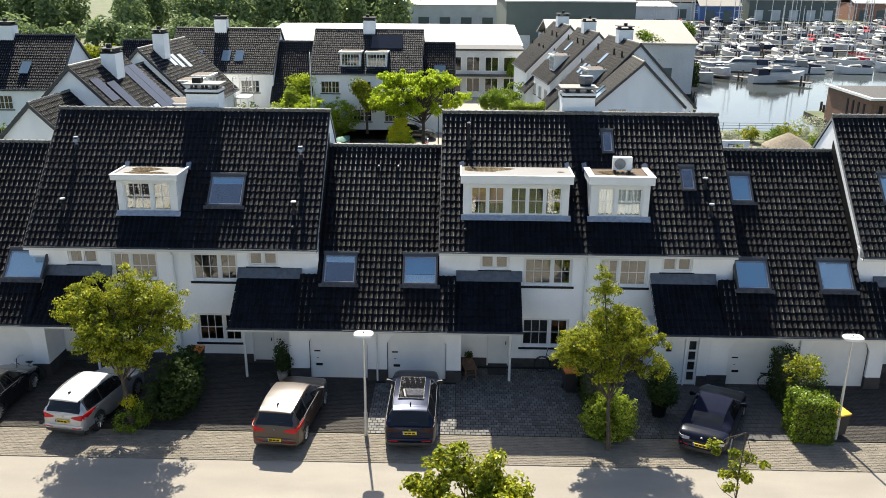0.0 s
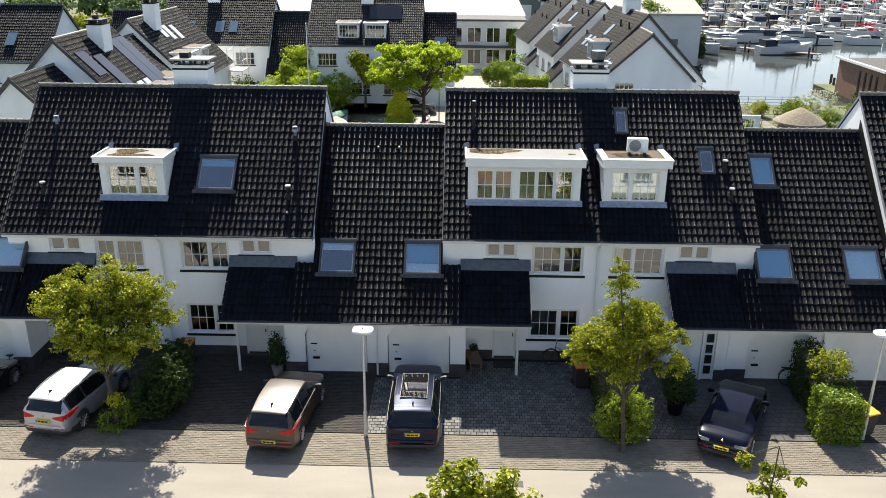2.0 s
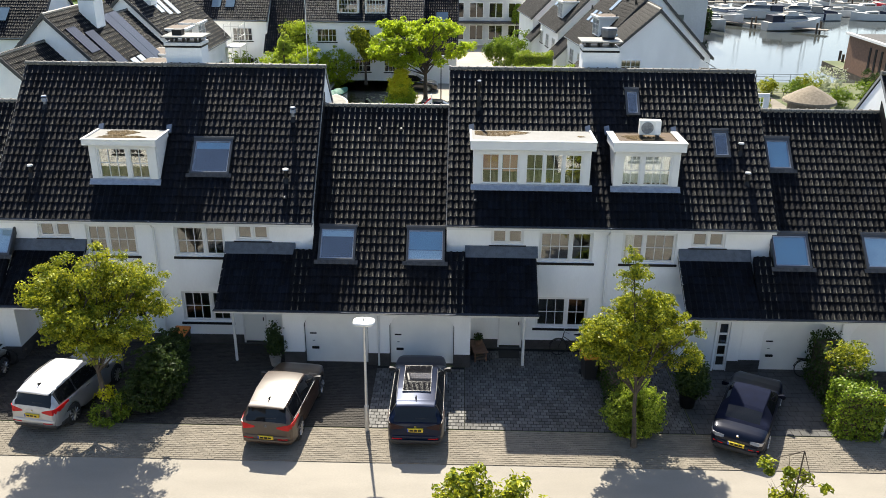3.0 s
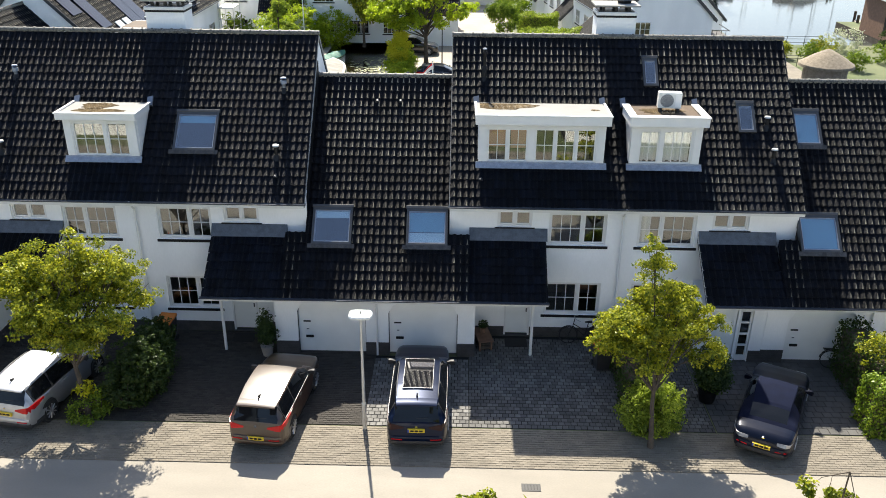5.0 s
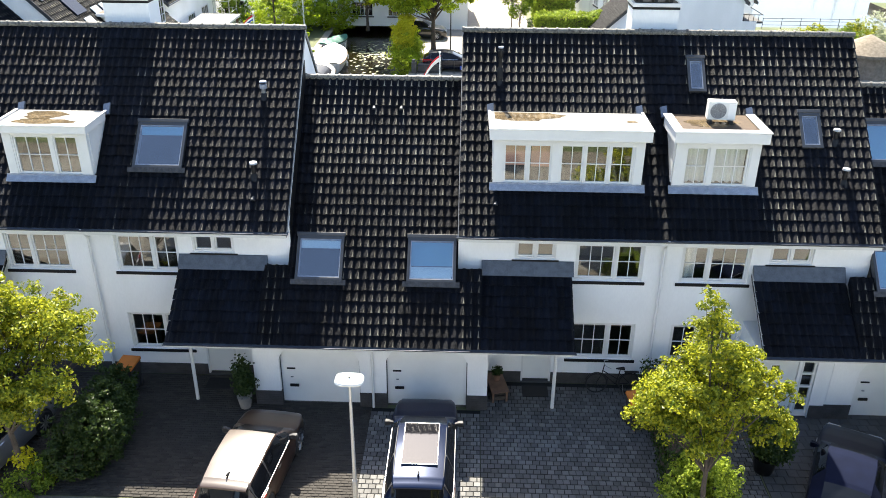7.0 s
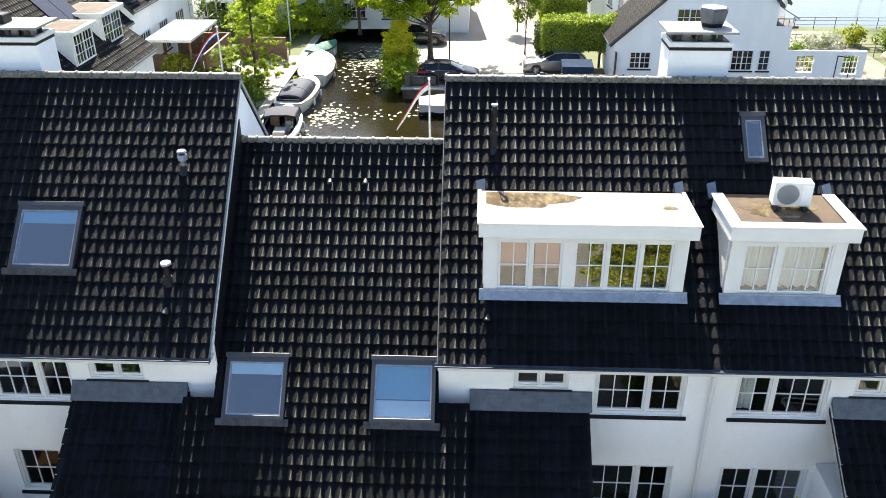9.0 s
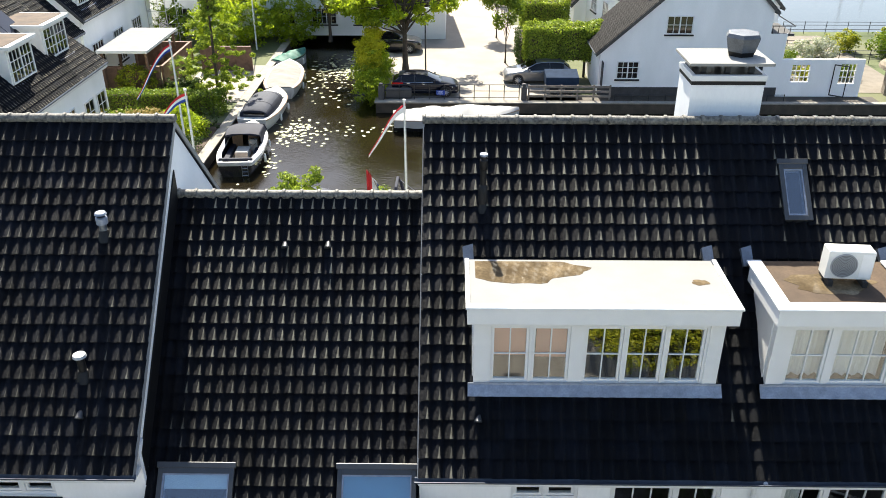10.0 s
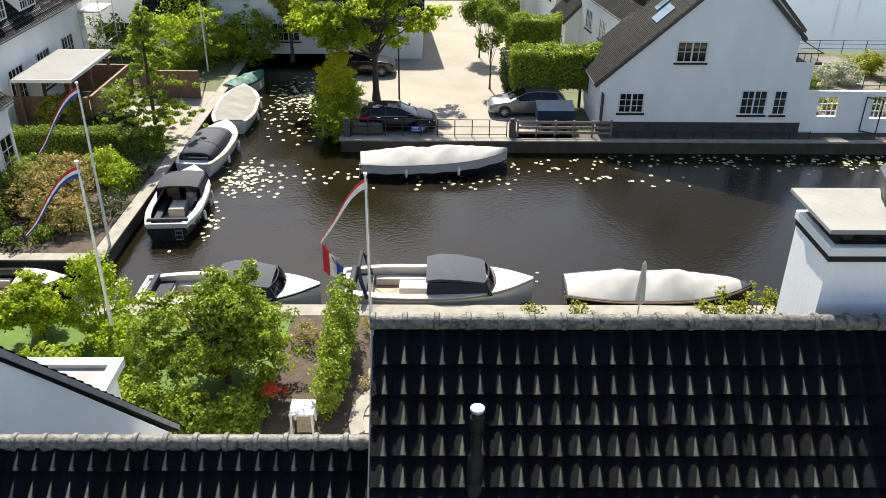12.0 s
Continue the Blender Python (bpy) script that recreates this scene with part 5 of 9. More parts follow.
def hedge(label, x0, x1, y0, y1, z1, count, size, material, seed, z0=0.0, name="hedge", wobble=0.06):
    """A clipped hedge: leaves over the faces of a box with an uneven skin, on a dark twiggy core."""
    rng = np.random.RandomState(seed)
    cx, cy = (x0 + x1) / 2, (y0 + y1) / 2
    t = thing(name, label, "hedge", pose(cx, cy, 0))
    w, d, h = (x1 - x0) / 2, (y1 - y0) / 2, (z1 - z0) / 2
    area = np.array([d * h, d * h, w * h, w * h, w * d])
    face = rng.choice(5, count, p=area / area.sum())
    q = rng.uniform(-1, 1, (count, 3))
    q[face == 0, 0], q[face == 1, 0], q[face == 2, 1], q[face == 3, 1], q[face == 4, 2] = -1, 1, -1, 1, 1
    bump = np.sin(q[:, 0] * w * 2.3 + seed) * np.cos(q[:, 1] * d * 2.1) * wobble
    p = q * np.array([w, d, h]) * (1 + rng.normal(0, 0.02, (count, 3))) + np.array([0, 0, z0 + h]) + bump[:, None] + rng.normal(0, size * 0.5, (count, 3))
    n = np.zeros((count, 3))
    n[np.arange(count), [0, 0, 1, 1, 2] @ np.eye(5, dtype=int)[face].T] = np.where(np.isin(face, (0, 2)), -1, 1)
    n += rng.normal(0, 0.6, (count, 3))
    n /= np.linalg.norm(n, axis=1)[:, None]
    a = np.cross(n, rng.normal(size=(count, 3)))
    a /= np.linalg.norm(a, axis=1)[:, None]
    b = np.cross(n, a)
    s = size * (0.6 + 0.8 * rng.rand(count))[:, None]
    v = np.stack([p - a * s * 0.5, p + b * s * 0.35, p + a * s * 0.5, p - b * s * 0.35], 1).reshape(-1, 3)
    me = bpy.data.meshes.new("foliage")
    me.from_pydata(v.tolist(), [], (np.arange(count)[:, None] * 4 + np.arange(4)).tolist())
    ob = part("foliage", me, material, t)
    ob["kind"] = "stuff"
    core = Mesh().box((-w * 0.86, -d * 0.86, z0 + 0.02), (w * 0.86, d * 0.86, z1 - 0.12))
    part("core", core, SOIL, t)
    return t


# in front of the houses
tree("young street tree with a round yellow-green crown", (-11.9, 26.7, 0), 3.2, 0.10, (-12.0, 27.2, 4.2), (2.75, 2.1, 2.05), 48, 46000, 0.090, LEAF_MAPLE, 3, lean=(-0.4, 0.3), blob=0.29, clump=0.24, extra=[(-11.7, 27.2, 6.1, 0.45, 0.4, 0.4), (-10.9, 27.2, 5.6, 0.45, 0.4, 0.4)])
tree("young street tree with a tall yellow-green crown", (6.05, 25.75, 0), 3.3, 0.085, (6.1, 26.4, 3.75), (2.1, 1.7, 1.5), 40, 38000, 0.088, LEAF_MAPLE, 5, lean=(-0.15, 0.4), blob=0.29, clump=0.22, extra=[(5.55, 26.4, 6.5, 0.35, 0.35, 0.4), (5.65, 26.4, 5.9, 0.5, 0.45, 0.5), (5.9, 26.4, 5.2, 0.8, 0.7, 0.5), (7.5, 26.4, 3.1, 0.7, 0.5, 0.45), (4.4, 26.4, 3.3, 0.5, 0.5, 0.4)])
tree("street tree crown in full sun across the street", (1.1, 17.0, 0), 3.6, 0.09, (0.65, 17.1, 3.85), (1.7, 1.5, 1.5), 26, 17000, 0.12, LEAF_MAPLE, 7, blob=0.32, clump=0.26)
tree("thin young tree with sparse light leaves", (8.2, 18.8, 0), 5.0, 0.035, (8.2, 18.8, 4.0), (1.1, 0.8, 1.5), 12, 900, 0.12, LEAF_MAPLE, 9, blob=0.22, clump=0.2)
shrub("dense dark green shrub beside a driveway", [(-10.6, 27.9, 1.1, 0.95, 0.95, 1.25), (-10.5, 28.8, 1.0, 0.75, 0.9, 1.1), (-10.7, 29.9, 0.9, 0.6, 0.9, 1.0), (-10.9, 27.2, 0.8, 0.7, 0.6, 0.8)], 26000, 0.085, LEAF_DARK, 11, clump=0.12)
shrub("low shrub with a yellow top at a tree's foot", [(-12.0, 26.6, 0.35, 0.6, 0.5, 0.45), (-11.6, 26.9, 0.5, 0.4, 0.4, 0.5)], 2200, 0.085, LEAF_MID, 12)
shrub("small golden shoot above a shrub", [(-12.0, 26.9, 1.0, 0.22, 0.2, 0.28)], 260, 0.11, LEAF_GOLD, 13)
shrub("rounded light green shrub round a street tree", [(6.3, 26.5, 1.0, 0.85, 0.6, 0.95), (5.7, 26.6, 0.8, 0.6, 0.6, 0.8), (6.7, 26.6, 0.7, 0.5, 0.5, 0.7), (6.2, 26.3, 0.45, 0.9, 0.45, 0.5), (6.1, 26.9, 1.5, 0.6, 0.5, 0.5)], 14000, 0.080, LEAF_GLOSSY, 14, clump=0.14)
hedge("dark hedge between two driveways", 5.5, 6.6, 27.0, 31.6, 1.5, 5500, 0.09, LEAF_DARK, 15)
hedge("clipped hedge with a box seat in it beside a lamp post", 12.95, 14.45, 26.35, 27.4, 1.75, 7000, 0.09, LEAF_MID, 16, wobble=0.10)
hedge("clipped hedge running towards the garages", 13.4, 14.3, 27.4, 30.4, 1.95, 6000, 0.09, LEAF_DARK, 17, wobble=0.10)
shrub("light green bush on top of a hedge", [(13.95, 28.4, 2.1, 0.75, 0.7, 0.55)], 2000, 0.09, LEAF_MAPLE, 18, stems=False)
pot = thing("potted_shrub", "dark leaved shrub in a large black pot", "potted plant", pose(8.45, 28.3, 0.03))
part("pot", Mesh().tube([(0, 0, 0), (0, 0, 0.5), (0, 0, 0.52)], [0.26, 0.34, 0.36], 14), BLACK, pot, smooth=True)
part("foliage", leaves([(0, 0, 1.35, 0.62, 0.6, 0.85), (0.15, 0, 0.9, 0.6, 0.55, 0.5)], 6000, 0.09, 19, 0.4), LEAF_DARK, pot)["kind"] = "stuff"
part("stem", Mesh().tube([(0, 0, 0.4), (0, 0, 1.4)], 0.04, 7), BARK, pot)
pot = thing("potted_olive", "slim potted shrub beside a front door", "potted plant", pose(-6.95, 30.6, 0.03))
part("pot", Mesh().tube([(0, 0, 0), (0, 0, 0.42)], [0.17, 0.24], 14), mat("terracotta_grey", (0.28, 0.25, 0.22), 0.8), pot, smooth=True)
part("foliage", leaves([(0, 0, 1.2, 0.36, 0.36, 0.7), (0.05, 0, 0.85, 0.4, 0.38, 0.4)], 1500, 0.10, 20, 0.2), LEAF_DARK, pot)["kind"] = "stuff"
part("stem", Mesh().tube([(0, 0, 0.35), (0, 0, 1.3)], 0.025, 6), BARK, pot)

# ---- street lamps, cars, bins, bicycles ----
STEEL = mat("galvanised_steel", (0.55, 0.55, 0.54), 0.45, 0.5, var=0.08, scale=4)
LAMP_W = mat("lamp_white", (0.78, 0.78, 0.76), 0.4, var=0.03)
LAMP_LENS = mat("lamp_lens", (0.62, 0.63, 0.60), 0.2, var=0.05)
RUBBER = mat("tyre_rubber", (0.018, 0.018, 0.018), 0.85, var=0.2, scale=10)
ALLOY = mat("alloy_wheel", (0.45, 0.45, 0.46), 0.3, 0.9, var=0.05)
RED_LENS = mat("red_lens", (0.50, 0.008, 0.010), 0.2, var=0.1, spec=0.3)
CLEAR_LENS = mat("clear_lens", (0.34, 0.34, 0.36), 0.25, 0.5, var=0.1, coat=1.0)
PLATE = mat("yellow_plate", (0.75, 0.52, 0.03), 0.5, var=0.03)
BLUE_BAND = mat("plate_blue", (0.02, 0.06, 0.35), 0.5)
PLASTIC = mat("dark_plastic", (0.025, 0.025, 0.027), 0.6, var=0.1)
ORANGE = mat("orange_lid", (0.55, 0.16, 0.015), 0.5, var=0.08, scale=4)
YELLOW = mat("yellow_lid", (0.62, 0.36, 0.02), 0.5, var=0.06, scale=4)


def street_lamp(x, y, rz):
    t = thing("street_lamp", "slim pale street lamp post with a flat white head", "street lamp", pose(x, y, 0, 0, 0, rz), "street lamps")
    part("pole", Mesh().tube([(0, 0, 0), (0, 0, 1.0), (0, 0, 1.02), (0, 0, 4.12)], [0.075, 0.072, 0.055, 0.035], 12), STEEL, t, smooth=True)
    rings = []
    for z, w, d in ((4.10, 0.16, 0.10), (4.14, 0.33, 0.235), (4.19, 0.36, 0.26), (4.235, 0.34, 0.24), (4.25, 0.22, 0.14)):
        rings.append([(w * math.copysign(abs(math.cos(a)) ** 0.55, math.cos(a)), d * math.copysign(abs(math.sin(a)) ** 0.55, math.sin(a)), z) for a in (2 * math.pi * k / 24 for k in range(24))])
    head = part("head", Mesh().loft(rings), LAMP_W, t, "flat rounded white lamp head", True)
    ring = []
    for w, d, z in ((0.21, 0.13, 4.249), (0.21, 0.13, 4.268), (0.185, 0.11, 4.268), (0.185, 0.11, 4.253)):
        ring.append([(w * math.copysign(abs(math.cos(a)) ** 0.5, math.cos(a)), d * math.copysign(abs(math.sin(a)) ** 0.5, math.sin(a)), z) for a in (2 * math.pi * k / 20 for k in range(20))])
    part("cover", Mesh().loft(ring, caps=False), LAMP_LENS, head)
    part("sensor", Mesh().tube([(0, 0, 4.25), (0, 0, 4.29)], 0.025, 8), PLASTIC, head)
    return t


street_lamp(-2.923, 26.38, 0)
street_lamp(14.72, 26.75, 2)


GLASS_BLACK = mat("black_roof_glass", (0.01, 0.01, 0.012), 0.03, var=0.05, coat=1.0)
GLASS_SCREEN = mat("dark_car_glass", (0.006, 0.007, 0.009), 0.04, var=0.02, spec=0.35)
SMOKED_LENS = mat("smoked_lens", (0.02, 0.003, 0.005), 0.2, spec=0.25)
CHROME = mat("chrome", (0.7, 0.7, 0.7), 0.15, 1.0, var=0.03)


def ramp(table, y):
    """A smooth value from rows (place, value)."""
    if y <= table[0][0]:
        return table[0][1]
    for (a, va), (b, vb) in zip(table, table[1:]):
        if y <= b:
            return va + (vb - va) * (y - a) / (b - a)
    return table[-1][1]


CAR_SHAPES = {   # outline from the rear end: distance, height over the ground as a share between belt (0) and roof (1), below the belt negative metres
    "suv": dict(belt=1.03, tail=0.09, screen=0.34, front=2.42, base=3.32, top=0.73, wheel=0.35,
                low=((0.0, 0.50), (0.012, 0.66), (0.03, 0.84), (0.055, 0.97), (0.09, 1.05)), roof=((0.34, -0.11), (0.50, -0.055), (1.1, -0.008), (1.6, 0.0), (2.1, -0.02), (2.42, -0.075)),
                nose=((3.32, 0.0), (3.55, -0.02), (4.0, -0.09), (4.22, -0.17), (4.36, -0.28), (4.43, -0.42), (4.45, -0.52))),
    "hatch": dict(belt=0.94, tail=0.12, screen=0.62, front=2.40, base=3.28, top=0.72, wheel=0.32,
                  low=((0.0, 0.46), (0.015, 0.62), (0.035, 0.78), (0.07, 0.88), (0.12, 0.96)), roof=((0.62, -0.10), (0.80, -0.05), (1.3, -0.008), (1.7, 0.0), (2.1, -0.025), (2.40, -0.08)),
                  nose=((3.28, 0.0), (3.55, -0.03), (4.0, -0.11), (4.22, -0.19), (4.36, -0.29), (4.43, -0.40), (4.45, -0.48))),
    "convertible": dict(belt=0.90, tail=0.62, screen=1.22, front=2.46, base=3.12, top=0.68, wheel=0.32,
                        low=((0.0, 0.46), (0.02, 0.58), (0.05, 0.70), (0.10, 0.79), (0.17, 0.85), (0.27, 0.895), (0.42, 0.925), (0.62, 0.94)), roof=((0.90, -0.27), (1.22, -0.10), (1.50, -0.03), (1.85, 0.0), (2.15, -0.012), (2.46, -0.07)),
                        nose=((3.12, 0.0), (3.5, -0.04), (3.95, -0.12), (4.2, -0.20), (4.35, -0.30), (4.43, -0.40), (4.45, -0.48))),
}


def car(label, m, paint, length=4.5, width=1.84, height=1.62, style="suv", roof=None, red=True, pano=False, rails=True, lower=None):
    """A parked car, y forward: one smooth outline from tail to nose, split into body, roof, screens and side windows; wheels, lamps, plate, mirrors and handles."""
    t = thing("car", label, "car", m, "parked cars")
    L, W, Hh = length / 2, width / 2, height
    form = CAR_SHAPES[style]
    open_top = style == "convertible"
    k0 = length / 4.45
    belt, wr = form["belt"], form["wheel"]
    tail, screen, front, base = (form[n] * k0 for n in ("tail", "screen", "front", "base"))
    line = [(d * k0, z) for d, z in form["low"]] + [(d * k0, Hh + z) for d, z in form["roof"]] + [(d * k0, belt + z) for d, z in form["nose"]]
    half = [(0.0, 0.74), (0.03, 0.83), (0.08, 0.895), (0.18, 0.94), (0.38, 0.975), (0.8, 1.0), (3.4, 1.0), (3.85, 0.975), (4.15, 0.92), (4.32, 0.83), (4.41, 0.72), (4.45, 0.60)]
    if open_top:
        half = [(0.0, 0.60), (0.02, 0.70), (0.05, 0.78), (0.10, 0.85), (0.17, 0.90), (0.28, 0.94), (0.45, 0.965), (0.75, 0.99)] + half[6:]
    half = [(d * k0, w * W) for d, w in half]
    sill = [(0.0, 0.40), (0.06, 0.31), (0.3, 0.25), (4.15, 0.22), (4.4, 0.25), (4.45, 0.33)]
    ya, yf = -L + 0.92 * k0, L - 0.88 * k0
    wt = form["top"] * W

    def section(d):
        """Half of the cross-section at d from the tail, sill to top."""
        y, h, w = d - L, ramp(line, d), ramp(half, d)
        z0 = ramp([(a * k0, b) for a, b in sill], d)
        for c in (ya, yf):
            if abs(y - c) < wr + 0.06:
                z0 = max(z0, wr + math.sqrt((wr + 0.06) ** 2 - (y - c) ** 2))
        b = min(belt + 0.035 * (1 - min(1, d / (2.2 * k0))), h - 0.05)
        g = min(1.0, max(0.0, (h - b - 0.05) / 0.22))
        g = g * g * (3 - 2 * g)
        tw = wt * (1 - 0.05 * max(0, 1 - (d - screen) / 0.8)) if d < front else wt
        cabin = [(0.945 * w, b), (0.945 * w + (tw - 0.945 * w) * 0.42, b + 0.5 * (h - 0.06 - b)), (tw, h - 0.065), (tw * 0.955, h - 0.026), (tw * 0.6, h), (0, h + 0.012)]
        flat = [(0.955 * w, b), (0.90 * w, h - 0.022), (0.82 * w, h - 0.006), (0.62 * w, h + 0.004), (0.35 * w, h + 0.011), (0, h + 0.014)]
        up = [(p[0] * (1 - g) + q[0] * g, p[1] * (1 - g) + q[1] * g) for p, q in zip(flat, cabin)]
        hz = max(b - z0, 0.05)
        return y, [(0.93 * w, z0), (0.985 * w, z0 + 0.10 * hz), (1.0 * w, z0 + 0.42 * hz), (0.995 * w, z0 + 0.70 * hz), (0.975 * w, z0 + 0.88 * hz)] + up

    stops = {d for d, z in line} | {d for d, w in half} | {c + L + e for c in (ya, yf) for e in (-0.41, -0.38, -0.32, -0.22, -0.1, 0.0, 0.1, 0.22, 0.32, 0.38, 0.41)}
    stops |= {tail + (screen - tail) * u for u in (0.25, 0.5, 0.75)} | {front + (base - front) * u for u in (0.2, 0.4, 0.6, 0.8)} | {screen + 0.9 * k0, screen + 1.35 * k0}
    stops = sorted(stops)
    stops = [d for k, d in enumerate(stops) if k == 0 or d - stops[k - 1] > 0.006]
    rows = [section(d) for d in stops]
    kinds = collections.defaultdict(lambda: Mesh(True))
    for (d0, (y0, p)), (d1, (y1, q)) in zip(zip(stops, rows), zip(stops[1:], rows[1:])):
        d = (d0 + d1) / 2
        for k in range(len(p) - 1):
            what = "body"
            if tail < d < base and k >= 5:
                if k <= 6:
                    what = "body" if d < screen or d > base - 0.30 * k0 else "side"
                    if open_top and d < screen + 0.30 * k0:
                        what = "top"
                elif k == 7:
                    what = ("top" if open_top else "roof") if screen < d < front else "body" if d > front else "top" if open_top else "rear"
                else:
                    what = "rear" if d < screen else "roof" if d < front else "front"
                    if open_top and d < front:
                        what = "rear" if k >= 8 and tail + 0.06 < d < screen - 0.08 else "top"
            for sx in (-1, 1):
                name = what + ("+" if sx > 0 else "-") if what == "side" else what
                a, b, c, e = (sx * p[k][0], y0, p[k][1]), (sx * p[k + 1][0], y0, p[k + 1][1]), (sx * q[k + 1][0], y1, q[k + 1][1]), (sx * q[k][0], y1, q[k][1])
                kinds[name].add([a, b, c, e], [(0, 1, 2, 3) if sx > 0 else (3, 2, 1, 0)])
    for y, p in (rows[0], rows[-1]):
        ring = [(x, y, z) for x, z in p] + [(-x, y, z) for x, z in reversed(p[:-1])]
        kinds["body"].add(ring, [tuple(range(len(ring)))])
    body = part("body", kinds["body"], paint, t, "", True)
    part("underbody", Mesh().box((-W * 0.80, -L + 0.12, 0.2), (W * 0.80, L - 0.15, 0.60)), PLASTIC, t)
    rf = body
    if open_top:
        rf = part("soft_top", kinds["top"], roof, t, "closed cloth soft top", True)
    else:
        rf = part("roof", kinds["roof"], roof or paint, t, "", True)
    part("rear_window", kinds["rear"], GLASS_SCREEN, t, "dark tinted rear window", True)
    part("windscreen", kinds["front"], GLASS_SCREEN, t, "dark windscreen", True)
    for sx, n in ((1, "side+"), (-1, "side-")):
        part("side_window", kinds[n], GLASS_SCREEN, t, "dark tinted side windows", True)

    def at(d, k, grow=0.006):
        y, p = section(d)
        x, z = p[k]
        return x + grow, y, z

    def rear(x, z, out):
        """A point on the tail at x and z, moved out of the surface."""
        dz = ramp([(b, a) for a, b in line if a <= tail], z)
        dw = ramp([(b, a) for a, b in half if a <= 0.8 * k0], min(abs(x) * 1.02, W * 0.998))
        return x, -L + max(dz, dw) - out, z

    if not open_top:
        wide, zt = wt * 0.90, Hh - 0.115
        part("spoiler", Mesh().loft([[(-wide, y, z - 0.018), (wide, y, z - 0.018), (wide * 0.99, y, z + 0.004), (wide * 0.5, y, z + 0.020), (0, y, z + 0.026), (-wide * 0.5, y, z + 0.020), (-wide * 0.99, y, z + 0.004)] for y, z in ((-L + screen - 0.13, zt - 0.012), (-L + screen - 0.11, zt + 0.002), (-L + screen + 0.03, zt + 0.012), (-L + screen + 0.16, zt + 0.045))]), roof or paint, rf, "", True)
    for sx in (-1, 1):
        if not open_top:
            for a, b, nm in ((screen + 0.9 * k0, screen + 0.98 * k0, "centre_pillar"), (screen + 0.02, screen + 0.10, "rear_pillar")):
                r = [[(sx * x, y, z) for x, y, z in (at(a, 5, g), at(b, 5, g), at(b, 6, g), at(b, 7, g), at(a, 7, g), at(a, 6, g))] for g in (-0.03, 0.006)]
                part(nm, Mesh().loft(r), PLASTIC, t)
            part("belt_trim", Mesh().tube([(sx * x, y, z) for x, y, z in (at(screen + u * (base - 0.5 * k0 - screen), 5, 0.004) for u in (0, 0.2, 0.4, 0.6, 0.8, 1.0))], 0.011, 6), CHROME, t)
            for u in (0.52, 1.52):
                x, y, z = at(screen + u * k0, 4, 0.012)
                part("door_handle", Mesh().box((min(sx * x, sx * (x - 0.03)), y - 0.1, z - 0.03), (max(sx * x, sx * (x - 0.03)), y + 0.1, z + 0.005), 0.006), CHROME if not pano else paint, t)
        mirror_paint = PLASTIC if pano or style == "suv" else paint
        mx = [sx * W * 0.92, sx * (W + 0.05), sx * (W + 0.15), sx * (W + 0.18)]
        my = base - L - 0.42
        part("mirror", Mesh().loft([[(x, my - d, belt + 0.09 - h), (x, my + d, belt + 0.09 - h), (x, my + d * 0.8, belt + 0.09 + h), (x, my - d, belt + 0.09 + h)] for x, d, h in zip(mx, (0.03, 0.055, 0.065, 0.03), (0.02, 0.07, 0.075, 0.04))]), mirror_paint, t, "", True)
        if rails:
            pts = [at(screen + 0.25, 7, -0.03), at(screen + 0.40, 7, -0.03), at((screen + front) / 2, 7, -0.03), at(front - 0.25, 7, -0.03), at(front - 0.1, 7, -0.03)]
            part("roof_rail", Mesh().tube([(sx * x, y, z + h) for (x, y, z), h in zip(pts, (0.02, 0.07, 0.075, 0.07, 0.02))], 0.014, 6), PLASTIC if pano else ALLOY, t, smooth=True)
        for y in (ya, yf):
            part("wheel_arch", Mesh().tube([(sx * (W - 0.24), y, wr), (sx * (W - 0.035), y, wr)], wr + 0.05, 20), PLASTIC, t)
            wh = part("wheel", Mesh().tube([(sx * (W - 0.23), y, wr), (sx * (W - 0.20), y, wr), (sx * (W - 0.035), y, wr), (sx * (W - 0.005), y, wr)], [wr - 0.03, wr, wr, wr - 0.03], 24), RUBBER, t, smooth=True)
            part("rim", Mesh().tube([(sx * (W - 0.03), y, wr), (sx * (W + 0.0), y, wr)], [wr * 0.72, wr * 0.70], 20), PLASTIC, wh)
            sp = Mesh()
            for k in range(10):
                a = 2 * math.pi * k / 10
                sp.tube([(sx * (W + 0.004), y, wr), (sx * (W + 0.006), y + math.cos(a) * wr * 0.68, wr + math.sin(a) * wr * 0.68)], [0.03, 0.022], 5)
            part("spokes", sp, ALLOY, wh)
        # lamps lie in the surface and wrap round the corner
        lens = SMOKED_LENS if pano else RED_LENS if red else CLEAR_LENS
        mid, rise = (belt - 0.13, 1.0) if not open_top else (belt - 0.20, 0.75)
        if open_top:
            spots = [(0.46, -0.03, 0.07), (0.60, -0.05, 0.08), (0.76, -0.05, 0.08), (0.86, -0.05, 0.075), (0.93, -0.04, 0.06), (0.965, -0.03, 0.05)]
        else:
            spots = [(0.40, -0.035, 0.01), (0.55, -0.06, 0.045), (0.70, -0.085, 0.08), (0.82, -0.095, 0.10), (0.90, -0.085, 0.115), (0.945, -0.05, 0.12), (0.975, 0.02, 0.125), (0.985, 0.07, 0.12)]
        rings = []
        for u, lo, hi in spots:
            a, b = rear(sx * u * W, mid + lo * rise, 0.012), rear(sx * u * W, mid + hi * rise, 0.012)
            grow = 1.012 if u > 0.85 else 1.0
            rings.append([(a[0] * grow, a[1], a[2]), (b[0] * grow, b[1], b[2]), (b[0] * 0.97, b[1] + 0.06, b[2]), (a[0] * 0.97, a[1] + 0.06, a[2])])
